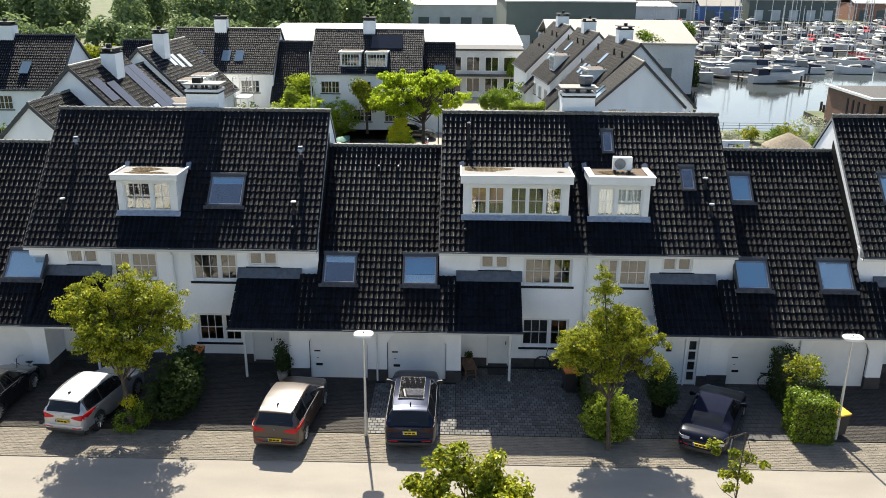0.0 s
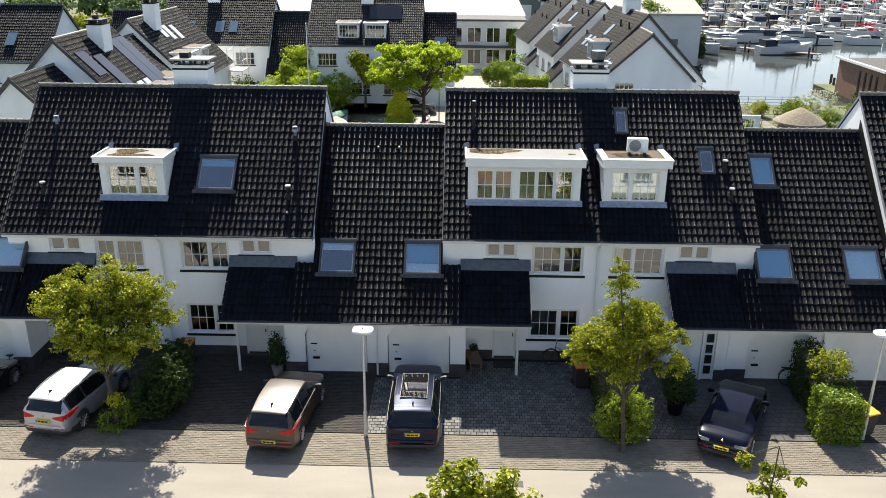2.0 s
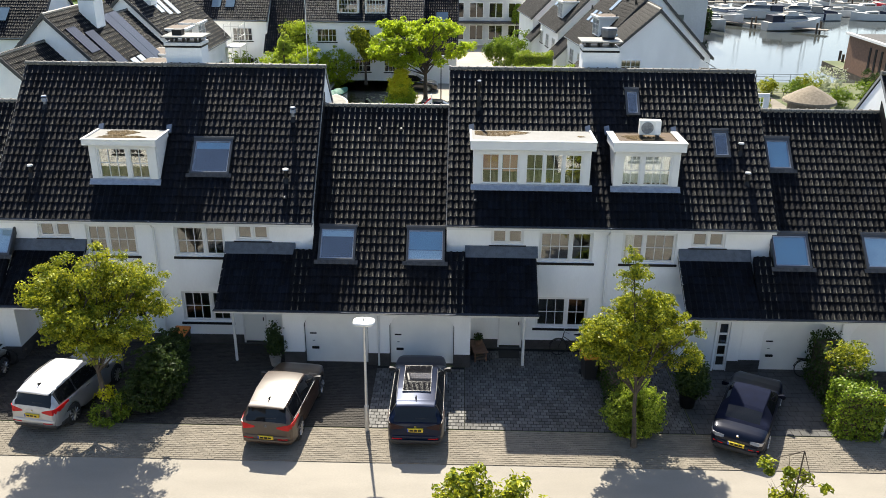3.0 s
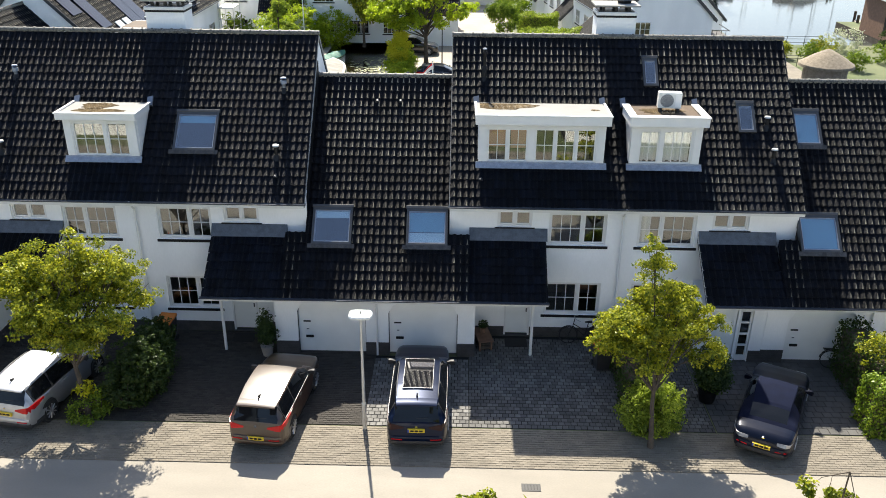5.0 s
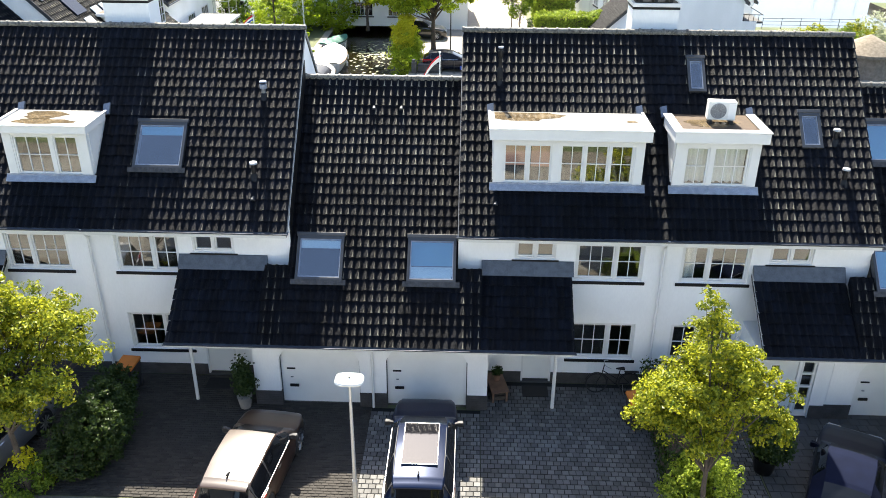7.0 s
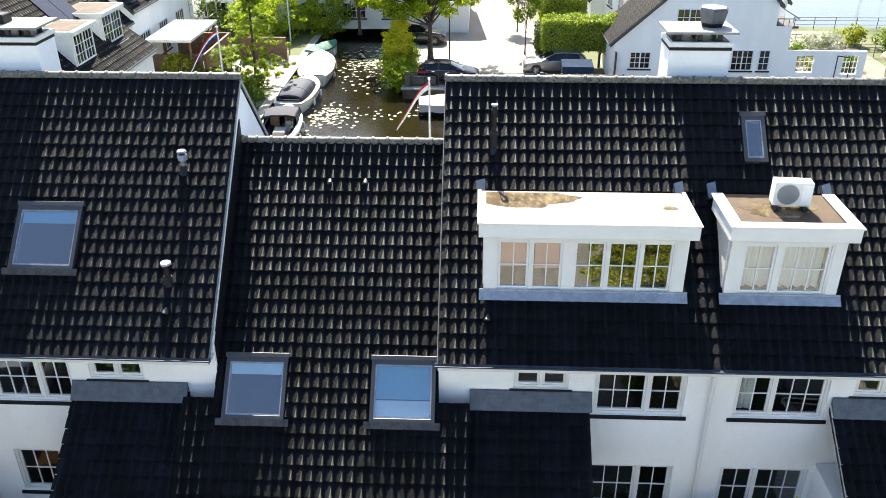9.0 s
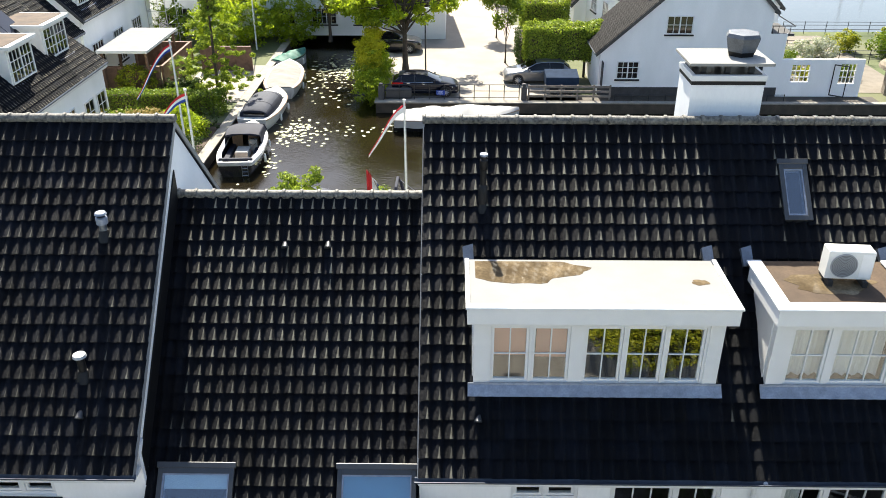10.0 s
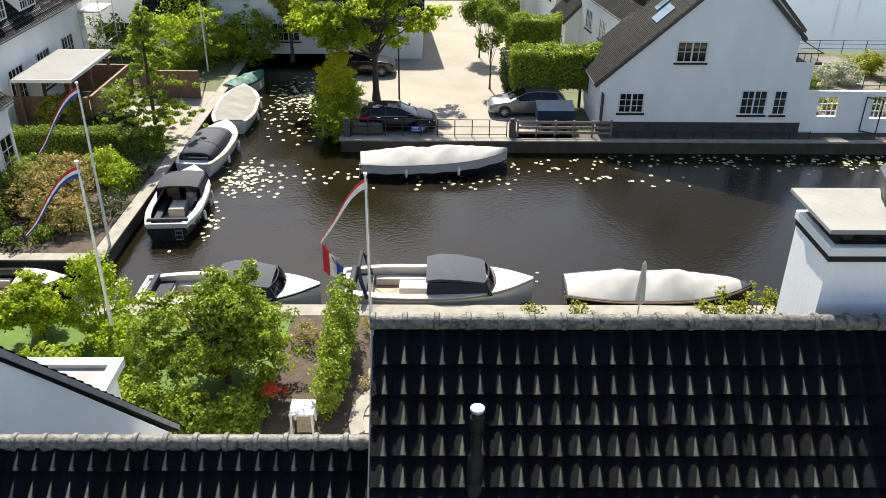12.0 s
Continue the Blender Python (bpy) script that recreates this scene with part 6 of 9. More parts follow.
        part("tail_light", Mesh().loft(rings), lens, t, "dark smoked tail light" if pano else "wrap-round red tail light" if red else "clear silver tail light", True)
        nose = belt - 0.06
        part("headlight", Mesh().loft([[(sx * W * 0.42, L - 0.03, nose - 0.36), (sx * W * 0.42, L - 0.06, nose - 0.25), (sx * W * 0.42, L - 0.2, nose - 0.2), (sx * W * 0.42, L - 0.2, nose - 0.36)],
                                       [(sx * W * 0.80, L - 0.11, nose - 0.35), (sx * W * 0.78, L - 0.14, nose - 0.19), (sx * W * 0.74, L - 0.3, nose - 0.15), (sx * W * 0.74, L - 0.3, nose - 0.35)],
                                       [(sx * W * 0.955, L - 0.42, nose - 0.28), (sx * W * 0.935, L - 0.44, nose - 0.18), (sx * W * 0.86, L - 0.6, nose - 0.17), (sx * W * 0.86, L - 0.5, nose - 0.3)]]), CLEAR_LENS, t, "", True)
        a, b = rear(sx * W * 0.45, 0.50, 0.045), rear(sx * W * 0.80, 0.50, 0.045)
        part("reflector", Mesh().tube([a, b], 0.018, 6), RED_LENS, t)

    def bumper(z0, z1, out):
        xs = (-0.985, -0.95, -0.86, -0.70, -0.45, 0.0, 0.45, 0.70, 0.86, 0.95, 0.985)
        rings = []
        for x in xs:
            q = [rear(x * W, z, o) for z, o in ((z0, out - 0.02), (z0 + 0.03, out), (z1 - 0.03, out), (z1, out - 0.02))]
            g = 1.015 if abs(x) > 0.9 else 1.0
            rings.append([(a * g, b, c) for a, b, c in q] + [(q[3][0] * 0.95, q[3][1] + 0.10, z1), (q[0][0] * 0.95, q[0][1] + 0.10, z0)])
        return Mesh().loft(rings)

    part("rear_bumper", bumper(0.42, 0.60, 0.035), paint, t, "", True)
    part("bumper_skirt", bumper(0.28, 0.43, 0.022), lower or PLASTIC, t, "", True)
    zp = 0.54 if lower else belt - 0.22 if pano else belt - 0.28 if not open_top else 0.56
    yp = rear(0, zp, 0.05)[1]
    pl = part("number_plate", Mesh().box((-0.26, yp - 0.012, zp - 0.055), (0.26, yp + 0.05, zp + 0.055)), PLATE, t, "yellow number plate with dark bars")
    part("plate_band", Mesh().box((-0.26, yp - 0.016, zp - 0.055), (-0.215, yp - 0.012, zp + 0.055)), BLUE_BAND, pl)
    for a, b in ((-0.18, -0.07), (-0.045, 0.065), (0.09, 0.20)):
        part("plate_bar", Mesh().box((a, yp - 0.017, zp - 0.032), (b, yp - 0.012, zp + 0.032)), BLACK, pl)
    if pano:
        y0, y1 = -L + screen + 0.62, -L + front - 0.12
        part("glass_roof", Mesh().box((-wt * 0.66, y0, Hh + 0.0), (wt * 0.66, y1, Hh + 0.024), 0.008), GLASS_BLACK, rf)
        fr = Mesh()
        for a, b, c, d in cells(-wt * 0.68, wt * 0.68, y0 - 0.018, y1 + 0.018, [(-wt * 0.66, wt * 0.66, y0, y1)]):
            fr.box((a, c, Hh - 0.03), (b, d, Hh + 0.026))
        part("roof_trim", fr, CHROME, rf)
    if not open_top:
        ay = -L + screen + 0.22
        part("antenna", Mesh().loft([[(-0.03, ay, Hh - 0.02), (0.03, ay, Hh - 0.02), (0.02, ay + 0.17, Hh - 0.01), (-0.02, ay + 0.17, Hh - 0.01)], [(-0.008, ay - 0.03, Hh + 0.07), (0.008, ay - 0.03, Hh + 0.07), (0.004, ay + 0.05, Hh + 0.05), (-0.004, ay + 0.05, Hh + 0.05)]]), PLASTIC, rf)
        x, y, z = at(tail + 0.05, 10, 0.0)
        part("wiper", Mesh().tube([(0, y - 0.015, z + 0.01), (0.34, y + 0.0, z + 0.03)], 0.010, 5), PLASTIC, t)
    yb = rear(0, belt - 0.12, 0.0)[1]
    part("badge", Mesh().tube([(0, yb - 0.012, belt - 0.12), (0, yb + 0.05, belt - 0.11)], 0.042, 12), CHROME, t)
    return t


P_BLUE = mat("paint_dark_blue", (0.0014, 0.0065, 0.026), 0.30, 0.3, var=0.05, scale=2, coat=0.3, coat_rough=0.06, spec=0.1)
P_BRONZE = mat("paint_bronze", (0.034, 0.015, 0.007), 0.40, 0.0, var=0.05, scale=2, coat=1.0, coat_rough=0.30, spec=0.4)
P_SILVER = mat("paint_silver", (0.42, 0.43, 0.45), 0.45, 0.7, var=0.04, scale=2, coat=1.0)
P_BLACK = mat("paint_black", (0.008, 0.008, 0.010), 0.25, 0.2, var=0.05, scale=2, coat=1.0)
P_NAVY = mat("paint_navy", (0.003, 0.005, 0.014), 0.3, 0.2, var=0.05, scale=2, coat=0.3, coat_rough=0.12, spec=0.12)
P_GREY = mat("paint_grey", (0.20, 0.20, 0.20), 0.35, 0.6, var=0.05, scale=2, coat=1.0)
CLOTH_TOP = mat("soft_top", (0.004, 0.0065, 0.020), 0.9, spec=0.1, var=0.15, scale=3, fine=60, bump=0.2)
car("dark blue estate car with a glass roof on the driveway", pose(-1.22, 27.78, 0.03, 0, 0, 0), P_BLUE, 5.05, 1.90, 1.66, "suv", pano=True, rails=True)
car("bronze brown compact crossover car parked nose in", pose(-5.86, 27.32, 0.03, 0, 0, -6), P_BRONZE, 4.45, 1.84, 1.64, "suv", lower=P_BRONZE, rails=False)
car("silver compact crossover car under a street tree", pose(-13.70, 27.95, 0.03, 0, 0, -10), P_SILVER, 4.45, 1.82, 1.60, "suv")
car("dark navy convertible with its soft top closed", pose(10.30, 27.36, 0.03, 0, 0, -27), P_NAVY, 4.85, 1.80, 1.40, "convertible", roof=CLOTH_TOP, rails=False, red=False)
car("black hatchback at the edge of a driveway", pose(-18.0, 28.3, 0.03, 0, 0, -3), P_BLACK, 4.2, 1.78, 1.50, "hatch", rails=False)


def wheelie_bin(x, y, rz, lid, label, z=0.03):
    t = thing("wheelie_bin", label, "bin", pose(x, y, z, 0, 0, rz), "wheelie bins")
    part("body", Mesh().loft([[(-0.22, -0.26, 0.08), (0.22, -0.26, 0.08), (0.22, 0.24, 0.08), (-0.22, 0.24, 0.08)], [(-0.28, -0.34, 0.95), (0.28, -0.34, 0.95), (0.28, 0.34, 0.95), (-0.28, 0.34, 0.95)]]), PLASTIC, t)
    part("lid", Mesh().loft([[(-0.30, -0.37, 0.95), (0.30, -0.37, 0.95), (0.30, 0.36, 0.97), (-0.30, 0.36, 0.97)], [(-0.29, -0.36, 1.0), (0.29, -0.36, 1.0), (0.29, 0.35, 1.06), (-0.29, 0.35, 1.06)]]), lid, t)
    part("handle", Mesh().tube([(-0.24, 0.40, 0.96), (0.24, 0.40, 0.96)], 0.018, 6), PLASTIC, t)
    for sx in (-1, 1):
        part("wheel", Mesh().tube([(sx * 0.2, 0.26, 0.1), (sx * 0.27, 0.26, 0.1)], 0.1, 12), RUBBER, t)
    return t


wheelie_bin(5.15, 30.15, 8, ORANGE, "black wheelie bin with an orange lid beside a hedge")
wheelie_bin(-10.85, 31.35, -5, ORANGE, "black wheelie bin with an orange lid under a window")
wheelie_bin(14.85, 27.1, 20, YELLOW, "black wheelie bin with a yellow lid behind a hedge")


def bicycle(m, label, frame_mat):
    t = thing("bicycle", label, "bicycle", m, "bicycles")
    for x in (-0.52, 0.54):
        ty = Mesh()
        rr = []
        for k in range(28):
            a = 2 * math.pi * k / 28
            rr.append([(x + (0.335 + 0.022 * math.cos(b)) * math.cos(a), 0.022 * math.sin(b), 0.35 + (0.335 + 0.022 * math.cos(b)) * math.sin(a)) for b in (2 * math.pi * j / 6 for j in range(6))])
        ty.loft(rr + [rr[0]], caps=False)
        wh = part("wheel", ty, RUBBER, t, smooth=True)
        sp = Mesh()
        for k in range(12):
            a = 2 * math.pi * k / 12
            sp.tube([(x, 0, 0.35), (x + 0.32 * math.cos(a), 0, 0.35 + 0.32 * math.sin(a))], 0.003, 3)
        sp.tube([(x, -0.04, 0.35), (x, 0.04, 0.35)], 0.025, 8)
        part("spokes", sp, PLASTIC, wh)
        gd = [(x + 0.38 * math.cos(a), 0, 0.35 + 0.38 * math.sin(a)) for a in (radians(d) for d in range(20, 171, 15))]
        part("mudguard", Mesh().tube(gd, 0.018, 5), frame_mat, t)
    fr = Mesh()
    fr.tube([(-0.52, 0, 0.35), (-0.08, 0, 0.30), (0.38, 0, 0.72), (0.54, 0, 0.35)], 0.016, 7)
    fr.tube([(-0.08, 0, 0.30), (-0.20, 0, 0.85)], 0.016, 7).tube([(-0.52, 0, 0.35), (-0.17, 0, 0.72)], 0.012, 6).tube([(0.38, 0, 0.72), (0.32, 0, 1.02)], 0.016, 7)
    fr.tube([(-0.15, 0, 0.48), (0.36, 0, 0.80)], 0.016, 7)
    part("frame", fr, frame_mat, t, smooth=True)
    part("handlebar", Mesh().tube([(0.16, -0.28, 1.02), (0.30, -0.2, 1.06), (0.32, 0, 1.03), (0.30, 0.2, 1.06), (0.16, 0.28, 1.02)], 0.012, 6), ALLOY, t, smooth=True)
    part("saddle", Mesh().loft([[(-0.33, -0.09, 0.86), (-0.33, 0.09, 0.86), (-0.33, 0.07, 0.91), (-0.33, -0.07, 0.91)], [(-0.06, -0.025, 0.86), (-0.06, 0.025, 0.86), (-0.06, 0.02, 0.89), (-0.06, -0.02, 0.89)]]), BLACK, t)
    part("carrier", Mesh().box((-0.80, -0.07, 0.74), (-0.34, 0.07, 0.76)), frame_mat, t)
    part("pedals", Mesh().tube([(-0.08, -0.14, 0.2), (-0.08, 0, 0.3), (-0.08, 0.14, 0.4)], 0.012, 5), frame_mat, t)
    part("kickstand", Mesh().tube([(-0.3, 0.02, 0.3), (-0.33, 0.14, 0.0)], 0.01, 5), ALLOY, t)
    return t


bicycle(pose(4.70, 31.80, 0.03, 6, 0, 182), "black upright bicycle leaning by the wall under a window", BLACK)
bicycle(pose(13.9, 30.35, 0.03, -6, 0, -8), "dark bicycle beside a garage door", BLACK)
bicycle(pose(-17.75, 30.3, 0.03, -5, 0, 175), "black bicycle in front of a garage", BLACK)
mat_thing = part("doormat", Mesh().box((-0.42, -0.3, 0.0), (0.42, 0.3, 0.02), 0.004), BLACK)
mat_thing.location = (2.2, 31.75, 0.03)
tagged(mat_thing, "black doormat in front of a white door", "doormat", "doormats")
for x in (-8.1,):
    d = mat_thing.copy()
    scene.collection.objects.link(d)
    d.location = (x, 31.75, 0.03)
bench = thing("log_bench", "small wooden bench with cut logs and plants in a porch corner", "bench", pose(0.95, 31.6, 0.03, 0, 0, 12))
part("seat", Mesh().box((-0.28, -0.55, 0.40), (0.28, 0.55, 0.44), 0.005), BROWN_WOOD, bench)
for x, y in ((-0.22, -0.45), (0.22, -0.45), (-0.22, 0.45), (0.22, 0.45)):
    part("leg", Mesh().box((x - 0.03, y - 0.03, 0), (x + 0.03, y + 0.03, 0.40)), BROWN_WOOD, bench)
for k in range(6):
    part("log", Mesh().tube([(-0.2, -0.4 + k * 0.15, 0.10 + 0.04 * (k % 2)), (0.2, -0.38 + k * 0.15, 0.10 + 0.04 * (k % 2))], 0.07, 9), BARK, bench)
tp = thing("potted_plant", "small plant in a brown pot on a bench", "potted plant", pose(0.95, 31.75, 0.47))
part("pot", Mesh().tube([(0, 0, 0), (0, 0, 0.22)], [0.10, 0.14], 12), BROWN_WOOD, tp, smooth=True)
part("foliage", leaves([(0, 0, 0.35, 0.2, 0.2, 0.16)], 300, 0.07, 77, 0.2), LEAF_DARK, tp)["kind"] = "stuff"

# air conditioner on a dormer
ac = thing("air_conditioner", "white outdoor air conditioner with a round grille on a dormer roof", "air conditioner", pose(7.36, 33.86, 8.50, 0, 0, -4) @ Matrix.Scale(0.84, 4))
part("casing", Mesh().box((-0.48, -0.19, 0.14), (0.48, 0.19, 0.80), 0.015), mat("ac_white", (0.70, 0.70, 0.66), 0.5, var=0.05, scale=3), ac)
gr = Mesh()
gr.tube([(-0.13, -0.19, 0.47), (-0.13, -0.215, 0.47)], 0.28, 24)
gro = part("grille", gr, mat("ac_grille", (0.28, 0.29, 0.30), 0.5), ac)
for k in range(1, 8):
    r = 0.28 * k / 8
    ring = [[(-0.13 + (r + 0.006 * math.cos(b)) * math.cos(a), -0.218 + 0.006 * math.sin(b), 0.47 + (r + 0.006 * math.cos(b)) * math.sin(a)) for b in (0, 2.1, 4.2)] for a in (2 * math.pi * j / 24 for j in range(25))]
    part("grille_ring", Mesh().loft(ring, caps=False), PLASTIC, gro)
part("side_panel", Mesh().box((0.22, -0.196, 0.2), (0.46, -0.188, 0.74)), LAMP_W, ac)
for x in (-0.36, 0.36):
    part("foot", Mesh().box((x - 0.05, -0.30, 0), (x + 0.05, 0.30, 0.14), 0.01), RUBBER, ac)

# ---- the houses across the street and behind the canal ----
BRICK = mat("red_brick", (0.33, 0.17, 0.12), 0.9, var=0.2, scale=2, fine=14, bump=0.3)
CREAM = mat("cream_render", (0.80, 0.78, 0.73), 0.9, var=0.08, scale=0.5, fine=10)
SOLAR = mat("solar_panel", (0.010, 0.013, 0.022), 0.12, 0.0, var=0.15, scale=1.0, spec=0.35)
SKYPANE = mat("roof_pane", (0.10, 0.15, 0.20), 0.12, var=0.05)
SKYPANE_PALE = mat("pale_roof_pane", (0.42, 0.46, 0.47), 0.25, var=0.05)


def wall_window(parent, m, w, h, groups, rows=2, sill=True):
    """A window on a wall, seen from its -y side, with its lower left corner at m."""
    fr, bars = Mesh(True), []
    for a, b, c, d in cells(0, w, 0, h, [(0.07, w - 0.07, 0.07, h - 0.07)]):
        fr.box((a, -0.05, c), (b, 0.0, d))
    total = sum(groups)
    x = 0.07
    span = (w - 0.14)
    for k, g in enumerate(groups):
        e = x + span * g / total
        if k:
            bars.append(Mesh().box((x - 0.04, -0.05, 0.07), (x + 0.04, 0.0, h - 0.07)))
        for j in range(1, g):
            q = x + (e - x) * j / g
            bars.append(Mesh().box((q - 0.015, -0.04, 0.07), (q + 0.015, -0.012, h - 0.07)))
        x = e
    for j in range(1, rows):
        q = 0.07 + (h - 0.14) * j / rows
        bars.append(Mesh().box((0.07, -0.038, q - 0.015), (w - 0.07, -0.014, q + 0.015)))
    win = part("window", fr, PAINT, parent)
    win.matrix_basis = m
    for bar in bars:
        part("glazing_bar", bar, PAINT, win)
    part("pane", Mesh().box((0.06, -0.010, 0.06), (w - 0.06, -0.004, h - 0.06)), GLASS_BLACK, win)
    if sill:
        part("sill", Mesh().box((-0.08, -0.10, -0.10), (w + 0.08, 0.0, -0.01)), BLACK, win)
    return win


def roof_frame(side, hw, eave, ridge, y, s):
    """On a house in its own axes: a point s up the slope at y along the ridge, on the left (-1) or right (1) slope."""
    d = Vector((-side * hw, 0, ridge - eave)).normalized()
    o = Vector((side * hw, y, eave)) + d * s
    return frame_of(o, (0, side, 0), d)


def gable_house(label, x, y, rz, length, ridge, left, right, tiles=True, name="house", group="houses behind the canal", material=None, walls=None, seed=1, plinth=True):
    """A gabled house in its own axes: ridge along y from the first gable at 0; left and right: (reach, eave height)."""
    h = thing(name, label, "house", pose(x, y, 0, 0, 0, rz), group)
    walls = walls or STUCCO
    material = material or TILE_FAR
    (hl, el), (hr, er) = left, right
    out = [(-hl + 0.25, 0), (hr - 0.25, 0), (hr - 0.25, er + 0.25 * (ridge - er) / hr - 0.12), (0, ridge - 0.12), (-hl + 0.25, el + 0.25 * (ridge - el) / hl - 0.12)]
    for a in (0.0, length - 0.25):
        part("gable_wall", Mesh().prism(out, "y", a, a + 0.25), walls, h)
    part("side_wall", Mesh().box((-hl + 0.25, 0.25, 0), (-hl + 0.5, length - 0.25, el + 0.1)), walls, h)
    part("side_wall", Mesh().box((hr - 0.5, 0.25, 0), (hr - 0.25, length - 0.25, er + 0.1)), walls, h)
    if plinth:
        part("plinth", Mesh().box((-hl + 0.22, -0.02, -0.02), (hr - 0.22, 0.0, 0.6)), PLINTH, h)
    for side, hw, eave in ((-1, hl, el), (1, hr, er)):
        n = Vector((side * (ridge - eave), hw)).normalized()
        part("roof", Mesh().prism([(side * hw, eave), (0, ridge), (0, ridge - 0.2), (side * hw, eave - 0.16)], "y", -0.12, length + 0.12), material, h, "dark tiled roof slope")
        if tiles:
            slope = math.hypot(hw, ridge - eave)
            m = roof_frame(side, hw, eave, ridge, 0, -0.05)
            span = (-0.12, length + 0.12) if side > 0 else (-length - 0.12, 0.12)
            tile_roof(h, m, [(0, slope, *span)], coarse=True, material=material, seed=seed)
        for yy in (-0.17, length + 0.12):
            part("verge_board", Mesh().prism([(side * (hw + 0.02), eave - 0.2), (side * (hw + 0.02), eave + 0.03), (0, ridge + 0.08), (0, ridge - 0.2)], "y", yy, yy + 0.05), DARKF, h)
        part("gutter", Mesh().box((min(side * hw, side * (hw + 0.12)), -0.1, eave - 0.1), (max(side * hw, side * (hw + 0.12)), length + 0.1, eave + 0.0), 0.02), ZINC, h)
    rc = Mesh().tube([(0, -0.14, ridge + 0.03), (0, length + 0.14, ridge + 0.03)], 0.11, 8)
    part("ridge", rc, RIDGE, h)
    return h


def back_dormer(h, side, hw, eave, ridge, y0, y1, zb, zt, felt=None):
    """A white flat-roofed dormer on a slope, from y0 to y1, its front between heights zb and zt."""
    k = hw / (ridge - eave)
    xf = side * (hw - (zb - eave) * k)
    xb = side * (hw - (zt - eave) * k)
    m = Matrix.Identity(4)
    lo, hi = min(xf, xb - side * 0.3), max(xf, xb - side * 0.3)
    d = part("dormer", Mesh().prism([(xf, zb - 0.1), (xf, zt), (xb, zt), (xf - side * 0.1, zb - 0.1)], "y", y0, y1), PAINT, h, "white dormer")
    part("dormer_roof", Mesh().box((min(xf + side * 0.25, xb), y0 - 0.15, zt), (max(xf + side * 0.25, xb), y1 + 0.15, zt + 0.16), 0.01), PAINT, d)
    part("roof_felt", Mesh().box((min(xf, xb), y0, zt + 0.16), (max(xf, xb), y1, zt + 0.175)), felt or ROOF_DIRTY, d)
    mm = Matrix.Translation((xf + side * 0.002, y0 + 0.12 if side > 0 else y1 - 0.12, zb + 0.12)) @ pose(0, 0, 0, 0, 0, 90 if side > 0 else -90)
    w = wall_window(h, mm, y1 - y0 - 0.24, zt - zb - 0.2, (3, 3), 3, False)
    part("apron", Mesh().prism([(xf, zb), (xf + side * 0.25, zb - 0.25 / k * 1.0 + 0.06), (xf + side * 0.25, zb - 0.25 / k + 0.09), (xf, zb + 0.04)], "y", y0 - 0.05, y1 + 0.05), LEAD_LIGHT, d)
    return d


def slope_panel(h, side, hw, eave, ridge, y0, y1, s0, s1, material, name, lift=0.10):
    m = roof_frame(side, hw, eave, ridge, y0, s0)
    ob = part(name, Mesh().box((0, 0, lift), ((y1 - y0) * side, s1 - s0, lift + 0.05)) if side > 0 else Mesh().box((-(y1 - y0), 0, lift), (0, s1 - s0, lift + 0.05)), material, h)
    ob.matrix_basis = m
    return ob


def back_chimney(h, x, y, z0, z1, w=1.0, l=1.0):
    c = part("chimney", Mesh().box((x - w / 2, y, z0), (x + w / 2, y + l, z1), 0.01), STUCCO, h, "white chimney")
    part("band", Mesh().box((x - w / 2 - 0.02, y - 0.02, z1), (x + w / 2 + 0.02, y + l + 0.02, z1 + 0.1)), BLACK, c)
    part("slab", Mesh().box((x - w / 2 - 0.08, y - 0.08, z1 + 0.3), (x + w / 2 + 0.08, y + l + 0.08, z1 + 0.36)), SLAB, c)
    for dx in (-w / 2 + 0.1, w / 2 - 0.2):
        part("slab_post", Mesh().box((x + dx, y + 0.1, z1 + 0.1), (x + dx + 0.1, y + l - 0.1, z1 + 0.3)), PLINTH, c)
    part("flue_cap", Mesh().box((x - 0.15, y + 0.3, z1 + 0.36), (x + 0.15, y + 0.6, z1 + 0.62)), BLACK, c)


# east of the back street: a stepped row with its first gable on the canal
r1 = gable_house("white gabled house end standing on the canal quay", 16.2, 72.2, 0, 5.4, 9.1, (7.0, 2.75), (3.9, 5.3), seed=71)
wall_window(r1, pose(-5.65, 0, 1.12), 1.4, 1.15, (2, 2), 3)
wall_window(r1, pose(-2.85, 0, 3.95), 1.65, 1.15, (2, 2), 2)
wall_window(r1, pose(1.05, 0, 1.05), 1.45, 1.4, (2, 2), 3)
wall_window(r1, pose(2.85, 0.0, 1.05), 0.75, 1.4, (2,), 3)
part("annex_wall", Mesh().box((3.655, 0.01, 0), (4.7, 3.0, 4.0)), STUCCO, r1, "white annex under a balcony")
part("annex_plinth", Mesh().box((3.66, -0.02, 0), (4.6, 0.008, 0.6)), PLINTH, r1)
part("terrace_floor", Mesh().box((3.7, 0.03, 4.0), (4.67, 2.97, 4.02)), SLAB, r1)
for k in range(4):
    part("rail_post", Mesh().box((3.7 + k * 0.36, -0.02, 4.0), (3.73 + k * 0.36, 0.01, 4.45)), BLACK, r1)
part("balcony_rail", Mesh().box((3.65, -0.03, 4.45), (5.1, 0.02, 4.5)), BLACK, r1)
part("balcony_rail", Mesh().box((5.06, 0.02, 4.45), (5.1, 3, 4.5)), BLACK, r1)
part("balcony_floor", Mesh().box((4.7, 0.0, 3.85), (5.1, 3.0, 4.0)), SLAB, r1)
part("open_shutter", Mesh().box((-6.62, -0.55, 0.75), (-6.57, -0.02, 2.3)), PLINTH, r1, "dark open garden gate leaf")
slope_panel(r1, -1, 7.0, 2.75, 9.1, 1.0, 2.2, 4.4, 5.6, SKYPANE, "roof_window")
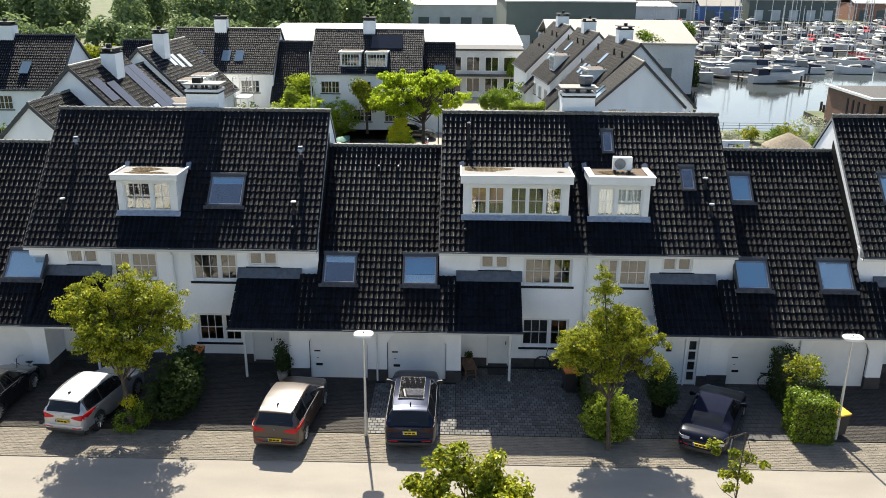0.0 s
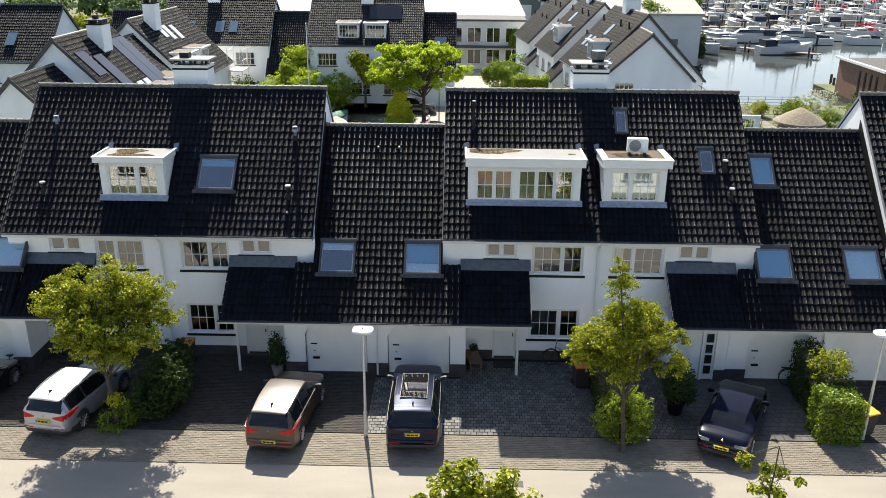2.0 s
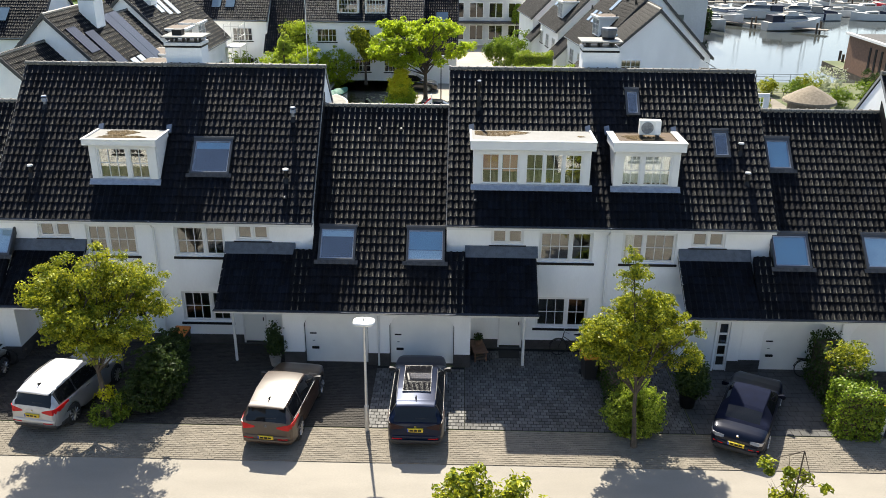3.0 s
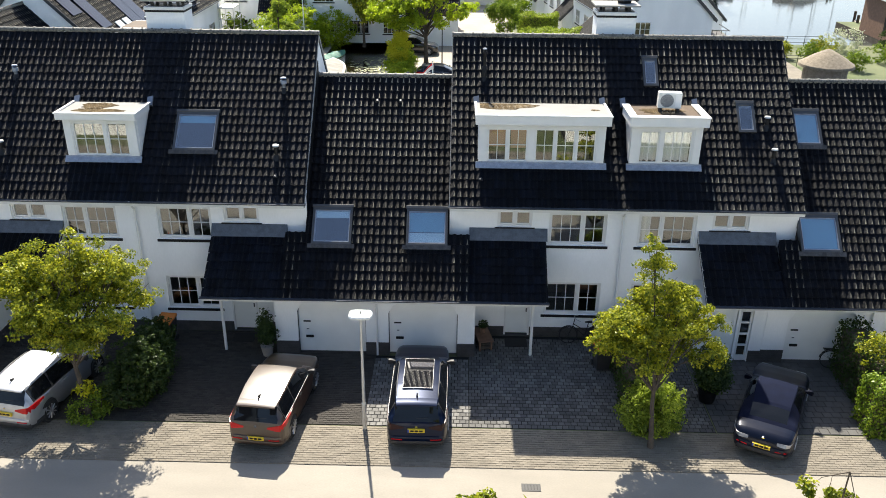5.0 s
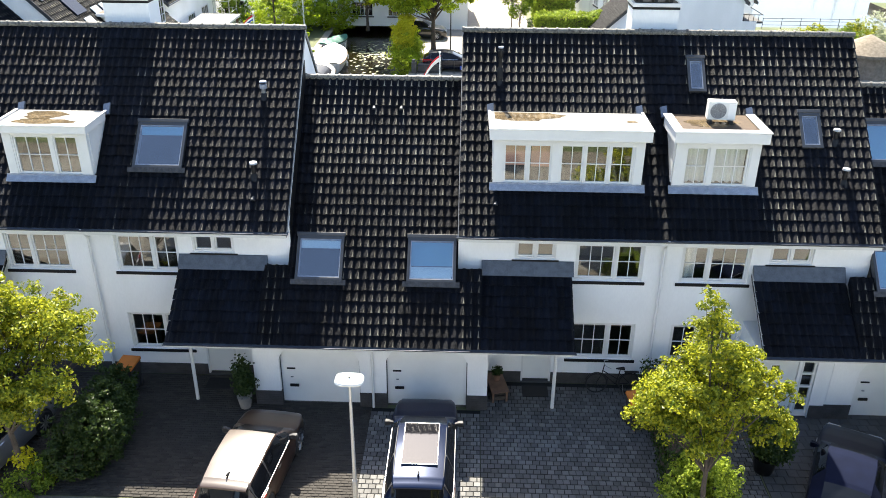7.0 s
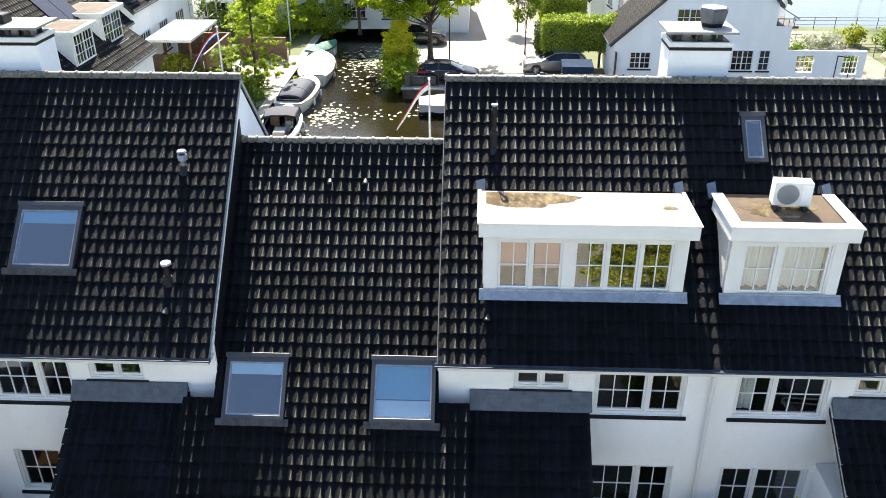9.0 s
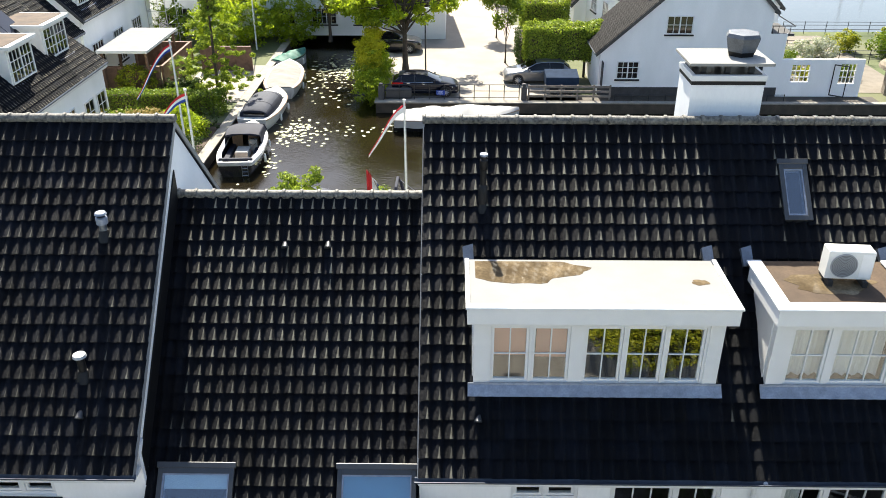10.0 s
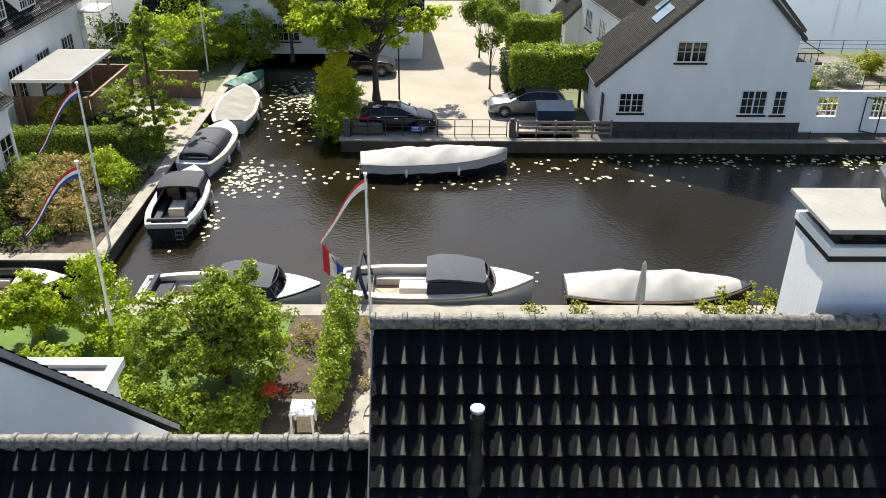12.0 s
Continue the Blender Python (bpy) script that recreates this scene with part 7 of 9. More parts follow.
slope_panel(r1, -1, 7.0, 2.75, 9.1, 2.6, 3.3, 4.9, 5.8, SKYPANE, "roof_window")


def row_house(label, x, y, length, seed, details=True):
    """One of the stepped houses along the back street, turned a little to the west."""
    h = gable_house(label, x, y, 7, length, 10.2, (5.3, 4.9), (5.9, 4.3), seed=seed)
    back_chimney(h, 0.2, length * 0.5, 9.3, 11.1, 1.4, 1.2)
    for yy in (0.9, 3.4, length - 1.0):
        part("vent_pipe", Mesh().tube([(-1.4, yy, 8.7), (-1.4, yy, 9.5)], 0.08, 8), BLACK, h)
        part("vent_pipe", Mesh().tube([(-2.8, yy + 0.8, 7.3), (-2.8, yy + 0.8, 7.9)], 0.08, 8), BLACK, h)
    if details:
        back_dormer(h, -1, 5.3, 4.9, 10.2, 1.6, 3.8, 5.9, 7.6)
        for y0, s0 in ((4.6, 4.2), (6.2, 2.4), (7.6, 2.4)):
            slope_panel(h, -1, 5.3, 4.9, 10.2, y0, y0 + 0.8, s0, s0 + 1.3, SKYPANE, "roof_window")
        for k in range(3):
            wall_window(h, pose(-5.05, 1.2 + 3.0 * k + 1.4, 2.7, 0, 0, -90), 1.4, 1.3, (2, 2), 2)
    return h


r2 = row_house("white gabled house with brown tiled roof and chimneys", 16.9, 77.7, 10.0, 72)
r3 = gable_house("low tiled link between white gabled houses", 15.5, 87.6, 7, 3.2, 8.8, (6.1, 2.75), (4.5, 4.3), seed=73)
r4 = row_house("white gabled house further along the back street", 15.1, 90.8, 8.6, 74)
r5 = gable_house("low tiled link further along the back street", 14.0, 99.3, 7, 2.6, 8.8, (6.1, 2.75), (4.5, 4.3), seed=173)
r6 = row_house("white gabled house at the end of the back street", 13.4, 101.9, 8.6, 174, False)

# west bank: gabled houses that look on the canal
l0 = gable_house("low white gabled link west of the canal", -24.9, 47.3, 0, 5.2, 9.0, (6.0, 3.0), (5.6, 3.4), seed=75, material=TILE)
l1 = gable_house("white gabled house with solar panels and roof windows", -24.7, 52.5, 0, 8.4, 10.55, (5.1, 5.4), (6.3, 4.25), seed=76, material=TILE)
l2l = gable_house("low tiled link with a dark roof west of the canal", -24.7, 60.9, 0, 3.3, 9.0, (6.0, 3.0), (6.3, 4.25), seed=77, material=TILE)
l2m = gable_house("low white link set back from the water", -27.2, 64.2, 0, 7.4, 8.7, (5.0, 3.7), (4.6, 4.1), seed=79, material=TILE)
l2 = gable_house("white gabled house with dormers facing the water", -27.5, 71.6, 0, 12.4, 9.9, (5.1, 4.8), (5.1, 4.8), seed=78, material=TILE)
wall_window(l0, pose(0.7, 0, 4.9), 1.3, 0.8, (2, 2), 2)
back_chimney(l1, 0.9, 4.0, 8.8, 11.0, 1.0, 1.4)
back_chimney(l2, 0.9, 2.6, 8.8, 11.0, 1.0, 1.4)
for y0, s0, s1 in ((0.4, 5.6, 7.6), (2.0, 4.2, 7.0), (5.9, 2.8, 7.8), (7.2, 2.8, 7.8)):
    slope_panel(l1, 1, 6.3, 4.25, 10.55, y0, y0 + 1.25, s0, s1, SOLAR, "solar_panel")
for y0, s0 in ((2.2, 2.2), (3.8, 2.6), (4.9, 2.6)):
    slope_panel(l1, 1, 6.3, 4.25, 10.55, y0, y0 + 0.8, s0, s0 + 1.7, SKYPANE_PALE, "roof_window")
for y0, s0 in ((3.4, 4.6), (4.6, 4.2), (6.2, 4.0)):
    slope_panel(l2, 1, 5.1, 4.8, 9.9, y0, y0 + 0.85, s0, s0 + 1.6, SKYPANE_PALE, "roof_window")
back_dormer(l1, 1, 6.3, 4.25, 10.55, 3.8, 6.2, 5.2, 6.9)
back_dormer(l2l, 1, 6.3, 4.25, 9.0, -0.45, 2.2, 5.2, 6.9)
for a in (0.35, 1.9):
    wall_window(l2l, pose(6.05, a, 0.5, 0, 0, 90), 1.15, 2.4, (2,), 4, False)
part("eaves_board", Mesh().box((6.26, -0.1, 4.0), (6.34, 3.4, 4.2)), PAINT, l2l)
part("eaves_board", Mesh().box((6.26, -0.1, 4.0), (6.34, 8.3, 4.2)), PAINT, l1)
back_dormer(l2, 1, 5.1, 4.8, 9.9, 0.9, 3.1, 5.4, 7.0)
back_dormer(l2, 1, 5.1, 4.8, 9.9, 4.6, 6.8, 5.4, 7.0)
for k in range(2):
    wall_window(l2m, pose(4.35, 0.9 + 3.2 * k, 0.9, 0, 0, 90), 1.8, 2.2, (2, 2), 3)
for k in range(3):
    wall_window(l1, pose(6.05, 0.8 + 2.6 * k, 0.9, 0, 0, 90), 1.6, 2.2, (2, 2), 3)
    wall_window(l2, pose(4.85, 1.0 + 3.6 * k, 0.9, 0, 0, 90), 1.8, 2.2, (2, 2), 3)

# terraces behind the garden: two rows parallel to the canal
def row(x0, x1, y, ridge, eave, label, seed, rz=-90):
    return gable_house(label, x0, y, rz, x1 - x0, ridge, (5.0, eave), (5.0, eave), tiles=True, seed=seed, plinth=False, material=TILE)



f1 = row(-31.0, -19.7, 93.0, 10.2, 6.0, "far white terrace with dark tiled roof and roof windows", 81)
f2 = row(-15.6, -3.9, 93.0, 10.2, 6.0, "far white terrace with two white dormers", 82)
f3 = row(-58.0, -37.0, 80.5, 10.3, 5.8, "white terrace with dark tiled roof at the meadow", 83)
fl = [gable_house("low dark tiled link in the far terrace", a, 92.4, -90, b - a, 8.9, (5.6, 3.0), (5.6, 3.0), tiles=True, material=TILE, seed=84, plinth=False) for a, b in ((-19.7, -15.6), (-3.9, -0.4), (-36.9, -33.0))]
# (for these houses the right slope faces the canal)
for h, spots in ((f1, (2.5, 5.6, 7.0)), (f3, (8.0, 12.5, 17.0))):
    for a in spots:
        slope_panel(h, 1, 5.0, 6.0, 10.2, a, a + 0.9, 1.6, 3.1, SKYPANE, "roof_window")
back_dormer(f2, 1, 5.0, 6.0, 10.2, 3.1, 5.3, 6.6, 8.1)
back_dormer(f2, 1, 5.0, 6.0, 10.2, 5.9, 8.1, 6.6, 8.1)
slope_panel(f2, 1, 5.0, 6.0, 10.2, 6.2, 9.6, 3.6, 5.6, SOLAR, "solar_panel")
slope_panel(fl[1], 1, 5.6, 3.0, 8.9, 1.4, 2.6, 3.5, 5.0, SKYPANE, "roof_window")
back_chimney(f2, 0, 5.2, 9.6, 11.2, 1.2, 1.3)
back_chimney(f1, 0, 4.2, 9.6, 11.2, 1.2, 1.3)
back_chimney(f3, 0, 14.0, 9.6, 11.2, 1.2, 1.3)
for h, n in ((f1, 3), (f2, 3), (f3, 5)):
    for k in range(n):
        for z in (0.9, 3.9):
            wall_window(h, pose(4.75, 1.0 + 3.4 * k, z, 0, 0, 90), 2.0, 1.3, (3, 2), 2)

# sunlit houses on the other side of the street, behind the camera's start
for k, x in enumerate((-46, -28.4, -10.8, 6.8, 24.4, 42.0)):
    o = gable_house("cream rendered house across the street in full sun", x, 4.5, -90, 12.4, 9.6, (5.1, 4.6), (5.1, 4.6), tiles=False, group="houses across the street", walls=CREAM, material=TILE_FAR, seed=90 + k)
    for j in range(3):
        for z in (0.9, 2.9):
            wall_window(o, pose(-4.85, 3.2 + 3.6 * j, z, 0, 0, -90), 2.0, 1.3, (3, 2), 2)

# large halls far behind
HALL_ROOF = mat("white_hall_roof", (0.42, 0.42, 0.41), 0.7, var=0.06, scale=0.08, fine=2)
HALL_WALL = mat("hall_cladding", (0.10, 0.12, 0.11), 0.7, var=0.1, scale=0.3, fine=4)
CONTAINER = mat("pale_hall_wall", (0.55, 0.55, 0.54), 0.8, var=0.1, scale=0.3, fine=4)
BEIGE_ROOF = mat("beige_hall_roof", (0.30, 0.275, 0.24), 0.8, var=0.08, scale=0.1, fine=3)


def hall(label, x0, x1, y0, y1, eave, ridge, wall, roof):
    h = thing("industrial_hall", label, "hall", pose((x0 + x1) / 2, (y0 + y1) / 2, 0), "halls")
    w, d = (x1 - x0) / 2, (y1 - y0) / 2
    part("hall_body", Mesh().box((-w, -d, 0), (w, d, eave)), wall, h)
    part("roof", Mesh().prism([(-d - 0.3, eave), (0, ridge), (d + 0.3, eave), (d + 0.3, eave - 0.25), (0, ridge - 0.25), (-d - 0.3, eave - 0.25)], "x", -w - 0.3, w + 0.3), roof, h)
    for k in range(int(w / 3)):
        part("loading_door", Mesh().box((-w + 2 + k * 6, -d - 0.05, 0.1), (-w + 5 + k * 6, -d, min(3.6, eave - 0.4))), CONTAINER if wall is HALL_WALL else HALL_WALL, h)
    return h


hall("broad white roofed boat hall behind the terrace", -30, 9, 122, 168, 6.2, 7.6, CONTAINER, HALL_ROOF)
hall("dark green clad boat hall with a pale roof", 9.5, 36, 176, 230, 10.5, 11.2, HALL_WALL, HALL_ROOF)
hall("long pale hall roof in the distance", -20, 60, 240, 262, 7.0, 8.0, CONTAINER, HALL_ROOF)
hall("beige roofed boat shed beside the marina", 13, 33, 118, 140, 7.0, 9.5, CONTAINER, BEIGE_ROOF)
off = thing("office_building", "white two-storey harbour office with wide windows", "office", pose(3.4, 116, 0))
part("hall_body", Mesh().box((-5.2, -3, 0), (5.2, 3, 6.2)), CONTAINER, off)
part("flat_roof", Mesh().box((-5.4, -3.2, 6.2), (5.4, 3.2, 6.45)), SLAB, off)
part("balcony", Mesh().box((-5.2, -4.2, 2.9), (5.2, -3, 3.1)), PLINTH, off)
for k in range(4):
    for z in (0.7, 3.5):
        wall_window(off, pose(-4.8 + 2.5 * k, -3.0, z), 1.8, 1.9, (1, 1), 1, False)
for k, (x, y, w, d, z, wl, rf) in enumerate(((62, 302, 26, 12, 6, CONTAINER, TILE_FAR), (100, 300, 30, 14, 7, HALL_WALL, BEIGE_ROOF), (138, 304, 40, 14, 6, BRICK, HALL_ROOF), (185, 300, 36, 16, 8, CONTAINER, TILE_FAR), (40, 310, 30, 10, 6, CONTAINER, HALL_ROOF), (230, 302, 40, 16, 9, CONTAINER, BEIGE_ROOF), (82, 296, 14, 9, 5, mat("blue_shed", (0.06, 0.12, 0.28), 0.7), BEIGE_ROOF))):
    hall("harbour shed on the far shore of the marina", x, x + w, y, y + d, z, z + 2.2, wl, rf)

# brown timber harbour building east of the canal mouth
bb = thing("harbour_building", "brown clad harbour building with pale roof edge and steep dark roof", "building", pose(49.5, 92, 0))
part("hall_body", Mesh().box((-6, -5, 0), (14, 6, 3.9)), BROWN_WOOD, bb)
part("flat_roof", Mesh().box((-6.1, -5.1, 3.9), (14.1, 6.1, 3.96)), PLINTH, bb)
part("roof_edge", Mesh().box((-6.35, -5.35, 3.9), (14.3, -5.0, 4.15)).box((-6.35, -5.0, 3.9), (-6.0, 6.3, 4.15)), PAINT, bb, "pale metal roof edge")
for k in range(6):
    part("window_slot", Mesh().box((-5.2 + k * 1.3, -5.04, 0.9), (-4.8 + k * 1.3, -5.0, 3.3)), BLACK, bb)
for k in range(4):
    part("window_slot", Mesh().box((-6.04, -3.6 + k * 1.3, 0.9), (-6.0, -3.2 + k * 1.3, 3.3)), BLACK, bb)
part("upper_wall", Mesh().box((2.0, -1.6, 3.96), (13.5, 5.8, 5.2)), CREAM, bb)
part("upper_roof", Mesh().prism([(-2.2, 5.0), (2.2, 10.4), (6.4, 5.0)], "x", 1.6, 13.9), TILE, bb, "steep dark roof")
part("upper_gutter", Mesh().box((1.5, -2.4, 4.95), (14, -2.15, 5.15)), PAINT, bb)
part("dormer", Mesh().box((5.0, -1.5, 6.2), (9.0, 1.0, 7.9)), PAINT, bb, "pale dormer with dark windows")
for k in range(3):
    part("dormer_pane", Mesh().box((5.2 + 1.25 * k, -1.54, 6.45), (6.25 + 1.25 * k, -1.5, 7.65)), GLASS_BLACK, bb)

# ---- boats ----
HULL_W = mat("white_hull", (0.58, 0.57, 0.54), 0.3, var=0.04, scale=2, coat=0.3)
HULL_K = mat("black_hull", (0.02, 0.02, 0.022), 0.25, var=0.1, coat=0.5)
DECK_W = mat("cream_deck", (0.50, 0.47, 0.41), 0.5, var=0.05, scale=3)
TEAK = mat("teak", (0.30, 0.19, 0.11), 0.6, var=0.15, scale=4, stretch=(6, 1, 1))
CANVAS_GREY = mat("grey_canvas", (0.24, 0.23, 0.205), 0.9, var=0.08, scale=2, fine=30, bump=0.3)
CANVAS_WHITE = mat("pale_canvas", (0.40, 0.39, 0.37), 0.9, var=0.06, scale=2, fine=30, bump=0.3)
CANVAS_BLUE = mat("navy_canvas", (0.012, 0.015, 0.03), 0.8, var=0.15, scale=3, fine=40, bump=0.2)
CANVAS_STEEL = mat("grey_blue_canvas", (0.030, 0.036, 0.055), 0.8, var=0.12, scale=3, fine=40, bump=0.2)
CANVAS_GREEN = mat("green_canvas", (0.012, 0.12, 0.085), 0.7, var=0.15, scale=3)
ROPE = mat("rope", (0.55, 0.53, 0.48), 0.9)
FLAG_R = mat("flag_red", (0.55, 0.02, 0.03), 0.8)
FLAG_W = mat("flag_white", (0.80, 0.80, 0.80), 0.8)
FLAG_B = mat("flag_blue", (0.02, 0.06, 0.32), 0.8)


def hull_lines(y, length, beam):
    u = y / length + 0.5
    stern = 0.72 + 0.28 * math.sin(math.pi / 2 * min(1, max(0, u) / 0.30))
    bow = 1 - max(0, (u - 0.42) / 0.58) ** 3.0
    sheer = 0.78 + 0.40 * max(0, u - 0.35) ** 1.6
    return max(beam / 2 * min(stern, bow), 0.03), sheer


def boat_cover(length, beam, high, skirt, inset, seed, end=1.0):
    """A laid-on canvas: carried by a ridge with two props, sagging between, creased towards the rail."""
    rng = random.Random(seed)
    phase = [rng.uniform(0, 6.28) for _ in range(4)]
    rows = []
    for k in range(49):
        u = 0.004 + (end - 0.008) * k / 48
        y = -length / 2 + length * u
        b, s = hull_lines(y, length, beam)
        b = max(0.03, b * inset)
        env = math.sin(math.pi * min(1.0, u / end * 0.94 + 0.03)) ** 0.55
        ridge = high * env * (0.62 + 0.38 * max(math.exp(-((u - 0.30) / 0.10) ** 2), math.exp(-((u - 0.58) / 0.09) ** 2)))
        hem = s - skirt * (1 + 0.05 * math.sin(u * 41 + phase[0])) - 0.02
        row = [(-b - 0.03, y, hem), (-b - 0.035, y, s - 0.02)]
        for j in range(-5, 6):
            v = j / 6
            crease = 0.030 * math.sin(u * 34 + 5 * v + phase[1]) * (1 - v * v) + 0.022 * abs(v) * math.sin(u * 75 + phase[2])
            row.append((b * v, y, s + 0.03 + ridge * (1 - abs(v) ** 1.5) + crease * env))
        row += [(b + 0.035, y, s - 0.02), (b + 0.03, y, hem), (b * 0.6, y, s - 0.04 - skirt * 0.3), (-b * 0.6, y, s - 0.04 - skirt * 0.3)]
        rows.append(row)
    return Mesh().loft(rows)


def boat(label, m, length, beam, hull, kind="open", trim=None, group="moored boats", rim=None, canvas=None, seats=None, lie=(0.5, 0.1, 1.0, 1.0)):
    """An open launch, y towards the bow: hull with well, gunwale, floor; kind: open, hood, cover or tent."""
    t = thing("boat", label, "boat", m, group)
    n = 22
    rings, rail = [], []
    for k in range(n + 1):
        y = -length / 2 + length * k / n
        b, s = hull_lines(y, length, beam)
        u = k / n
        floor = 0.22 if 0.06 < u < 0.70 and kind in ("open", "hood") else s - 0.03
        inn = max(0.01, b - 0.16)
        keel = -0.28 + 0.30 * max(0, u - 0.72) / 0.28
        rings.append([(-b, y, s), (-b * 0.97, y, s * 0.45), (-b * 0.72, y, -0.1), (-b * 0.1, y, keel), (b * 0.1, y, keel), (b * 0.72, y, -0.1), (b * 0.97, y, s * 0.45), (b, y, s), (inn, y, s + 0.01), (inn * 0.96, y, floor), (-inn * 0.96, y, floor), (-inn, y, s + 0.01)])
        rail.append((b, y, s))
    part("hull", Mesh().loft(rings), hull, t, "", True)
    gun = Mesh()
    for sx in (-1, 1):
        gun.tube([(sx * (b + 0.01), y, s - 0.05) for b, y, s in rail], 0.035, 6)
    part("rubbing_strake", gun, TEAK if kind != "hood" else trim or TEAK, t, "", True)
    if rim:
        side = [[(-b - 0.015, y, s - 0.17), (-b - 0.02, y, s + 0.03), (-max(0.005, b - 0.24), y, s + 0.05), (-max(0.004, b - 0.24), y, s - 0.02)] for b, y, s in rail]
        for k in (1, -1):
            part("gunwale", Mesh().loft([[(k * x, y, z) for x, y, z in r] for r in side]), rim, t, "broad white gunwale", True)
        b, y, s = rail[0]
        part("gunwale", Mesh().box((-b, y - 0.03, s - 0.17), (b, y + 0.10, s + 0.045), 0.02), rim, t, "broad white gunwale")
    dk = Mesh()
    fore = [(b, y, s) for b, y, s in rail if y > length * 0.18]
    rows = []
    for b, y, s in fore:
        rows.append([(-b * 0.97, y, s + 0.015), (0, y, s + 0.07), (b * 0.97, y, s + 0.015), (0, y, s - 0.03)])
    dk.loft(rows)
    part("foredeck", dk, DECK_W if kind != "cover" else hull, t, "", True)
    if kind in ("open", "hood"):
        part("floor", Mesh().box((-beam * 0.36, -length * 0.43, 0.2), (beam * 0.36, length * 0.2, 0.235)), TEAK, t)
        part("stern_bench", Mesh().box((-beam * 0.36, -length * 0.45, 0.23), (beam * 0.36, -length * 0.34, 0.55), 0.03), DECK_W, t)
        part("cushion", Mesh().box((-beam * 0.37, -length * 0.46, 0.55), (beam * 0.37, -length * 0.43, 0.92), 0.03), CANVAS_BLUE, t, "navy seat back")
        part("seat_cushion", Mesh().box((-beam * 0.34, -length * 0.43, 0.55), (beam * 0.34, -length * 0.345, 0.62), 0.025), CANVAS_BLUE, t)
        part("engine_box", Mesh().box((-0.35, -length * 0.20, 0.23), (0.35, -length * 0.04, 0.66), 0.04), DECK_W, t)
        part("side_bench", Mesh().box((-beam * 0.37, -length * 0.33, 0.23), (-beam * 0.24, length * 0.1, 0.52), 0.03), seats or DECK_W, t)
        part("side_bench", Mesh().box((beam * 0.24, -length * 0.33, 0.23), (beam * 0.37, length * 0.1, 0.52), 0.03), seats or DECK_W, t)
        part("console", Mesh().box((beam * 0.10, -length * 0.02, 0.23), (beam * 0.30, length * 0.03, 0.95), 0.04), DECK_W, t)
        wheel = [[(beam * 0.2 + (0.19 + 0.015 * math.cos(b)) * math.cos(a), -length * 0.025 - 0.06 + 0.015 * math.sin(b), 0.88 + (0.19 + 0.015 * math.cos(b)) * math.sin(a)) for b in (0, 2.1, 4.2)] for a in (2 * math.pi * j / 18 for j in range(19))]
        part("steering_wheel", Mesh().loft(wheel, caps=False), BLACK, t)
    if kind == "hood":
        y0, y1 = length * 0.02, length * 0.27
        ws = Mesh()
        pts0, pts1 = [], []
        for a in range(-6, 7):
            u = a / 6
            pts0.append((u * beam * 0.42, y1 + 0.25 * (1 - u * u), 0.95))
            pts1.append((u * beam * 0.38, y1 - 0.22 + 0.2 * (1 - u * u), 1.30))
        ws.add(pts0 + pts1, [(k, k + 1, 14 + k, 13 + k) for k in range(12)])
        w = part("windscreen", ws, GLASS_CAR, t)
        part("screen_frame", Mesh().tube(pts1, 0.022, 6).tube(pts0, 0.018, 6), CANVAS_BLUE, w)
        hood = []
        for y, z, w_ in ((y0 - 0.55, 1.42, 0.40), (y0 - 0.1, 1.52, 0.42), (y0 + 0.6, 1.50, 0.42), (y1 - 0.15, 1.34, 0.38)):
            hood.append([(-w_ * beam * 0.98, y, z - 0.13), (-w_ * beam * 0.93, y, z - 0.07), (-w_ * beam * 0.5, y, z), (w_ * beam * 0.5, y, z), (w_ * beam * 0.93, y, z - 0.07), (w_ * beam * 0.98, y, z - 0.13), (w_ * beam * 0.9, y, z - 0.16), (0, y, z - 0.05), (-w_ * beam * 0.9, y, z - 0.16)])
        part("sprayhood", Mesh().loft(hood), canvas or CANVAS_STEEL, t, "canvas hood", True)
        for sx in (-1, 1):
            part("side_canvas", Mesh().loft([[(sx * beam * 0.44, y0 - 0.55, 0.62), (sx * beam * 0.40, y0 - 0.5, 1.33), (sx * beam * 0.385, y0 - 0.5, 1.33), (sx * beam * 0.42, y0 - 0.55, 0.62)], [(sx * beam * 0.42, y1 + 0.1, 0.80), (sx * beam * 0.375, y1 - 0.12, 1.24), (sx * beam * 0.36, y1 - 0.12, 1.24), (sx * beam * 0.40, y1 + 0.1, 0.80)]]), CANVAS_BLUE, t)
    if kind == "tent":
        arcs = ((-0.42, 0.36, 1.16), (-0.40, 0.375, 1.24), (-0.25, 0.395, 1.40), (-0.08, 0.40, 1.46), (0.06, 0.385, 1.42), (0.16, 0.36, 1.28), (0.24, 0.31, 1.04), (0.29, 0.24, 0.90))

        def arch(v, w, z, a0, a1, grow=0.0):
            return [((w * beam + grow) * math.copysign(abs(math.cos(math.radians(a))) ** 0.7, math.cos(math.radians(a))), v * length, 0.74 + (z - 0.74 + grow) * math.sin(math.radians(a)) ** 0.8) for a in np.linspace(a0, a1, 11)]
        roof_rows = [arch(v, w, z, 38, 142) + [(x * 0.97, y, h - 0.02) for x, y, h in reversed(arch(v, w, z, 38, 142))] for v, w, z in arcs[:6]]
        part("tent_roof", Mesh().loft(roof_rows), trim or CANVAS_STEEL, t, "faded navy canvas roof", True)
        for a0, a1 in ((0.5, 38), (142, 179.5)):
            rows = [arch(v, w, z, a0, a1) + [(x * 0.97, y, h - 0.01) for x, y, h in reversed(arch(v, w, z, a0, a1))] for v, w, z in arcs[:6]]
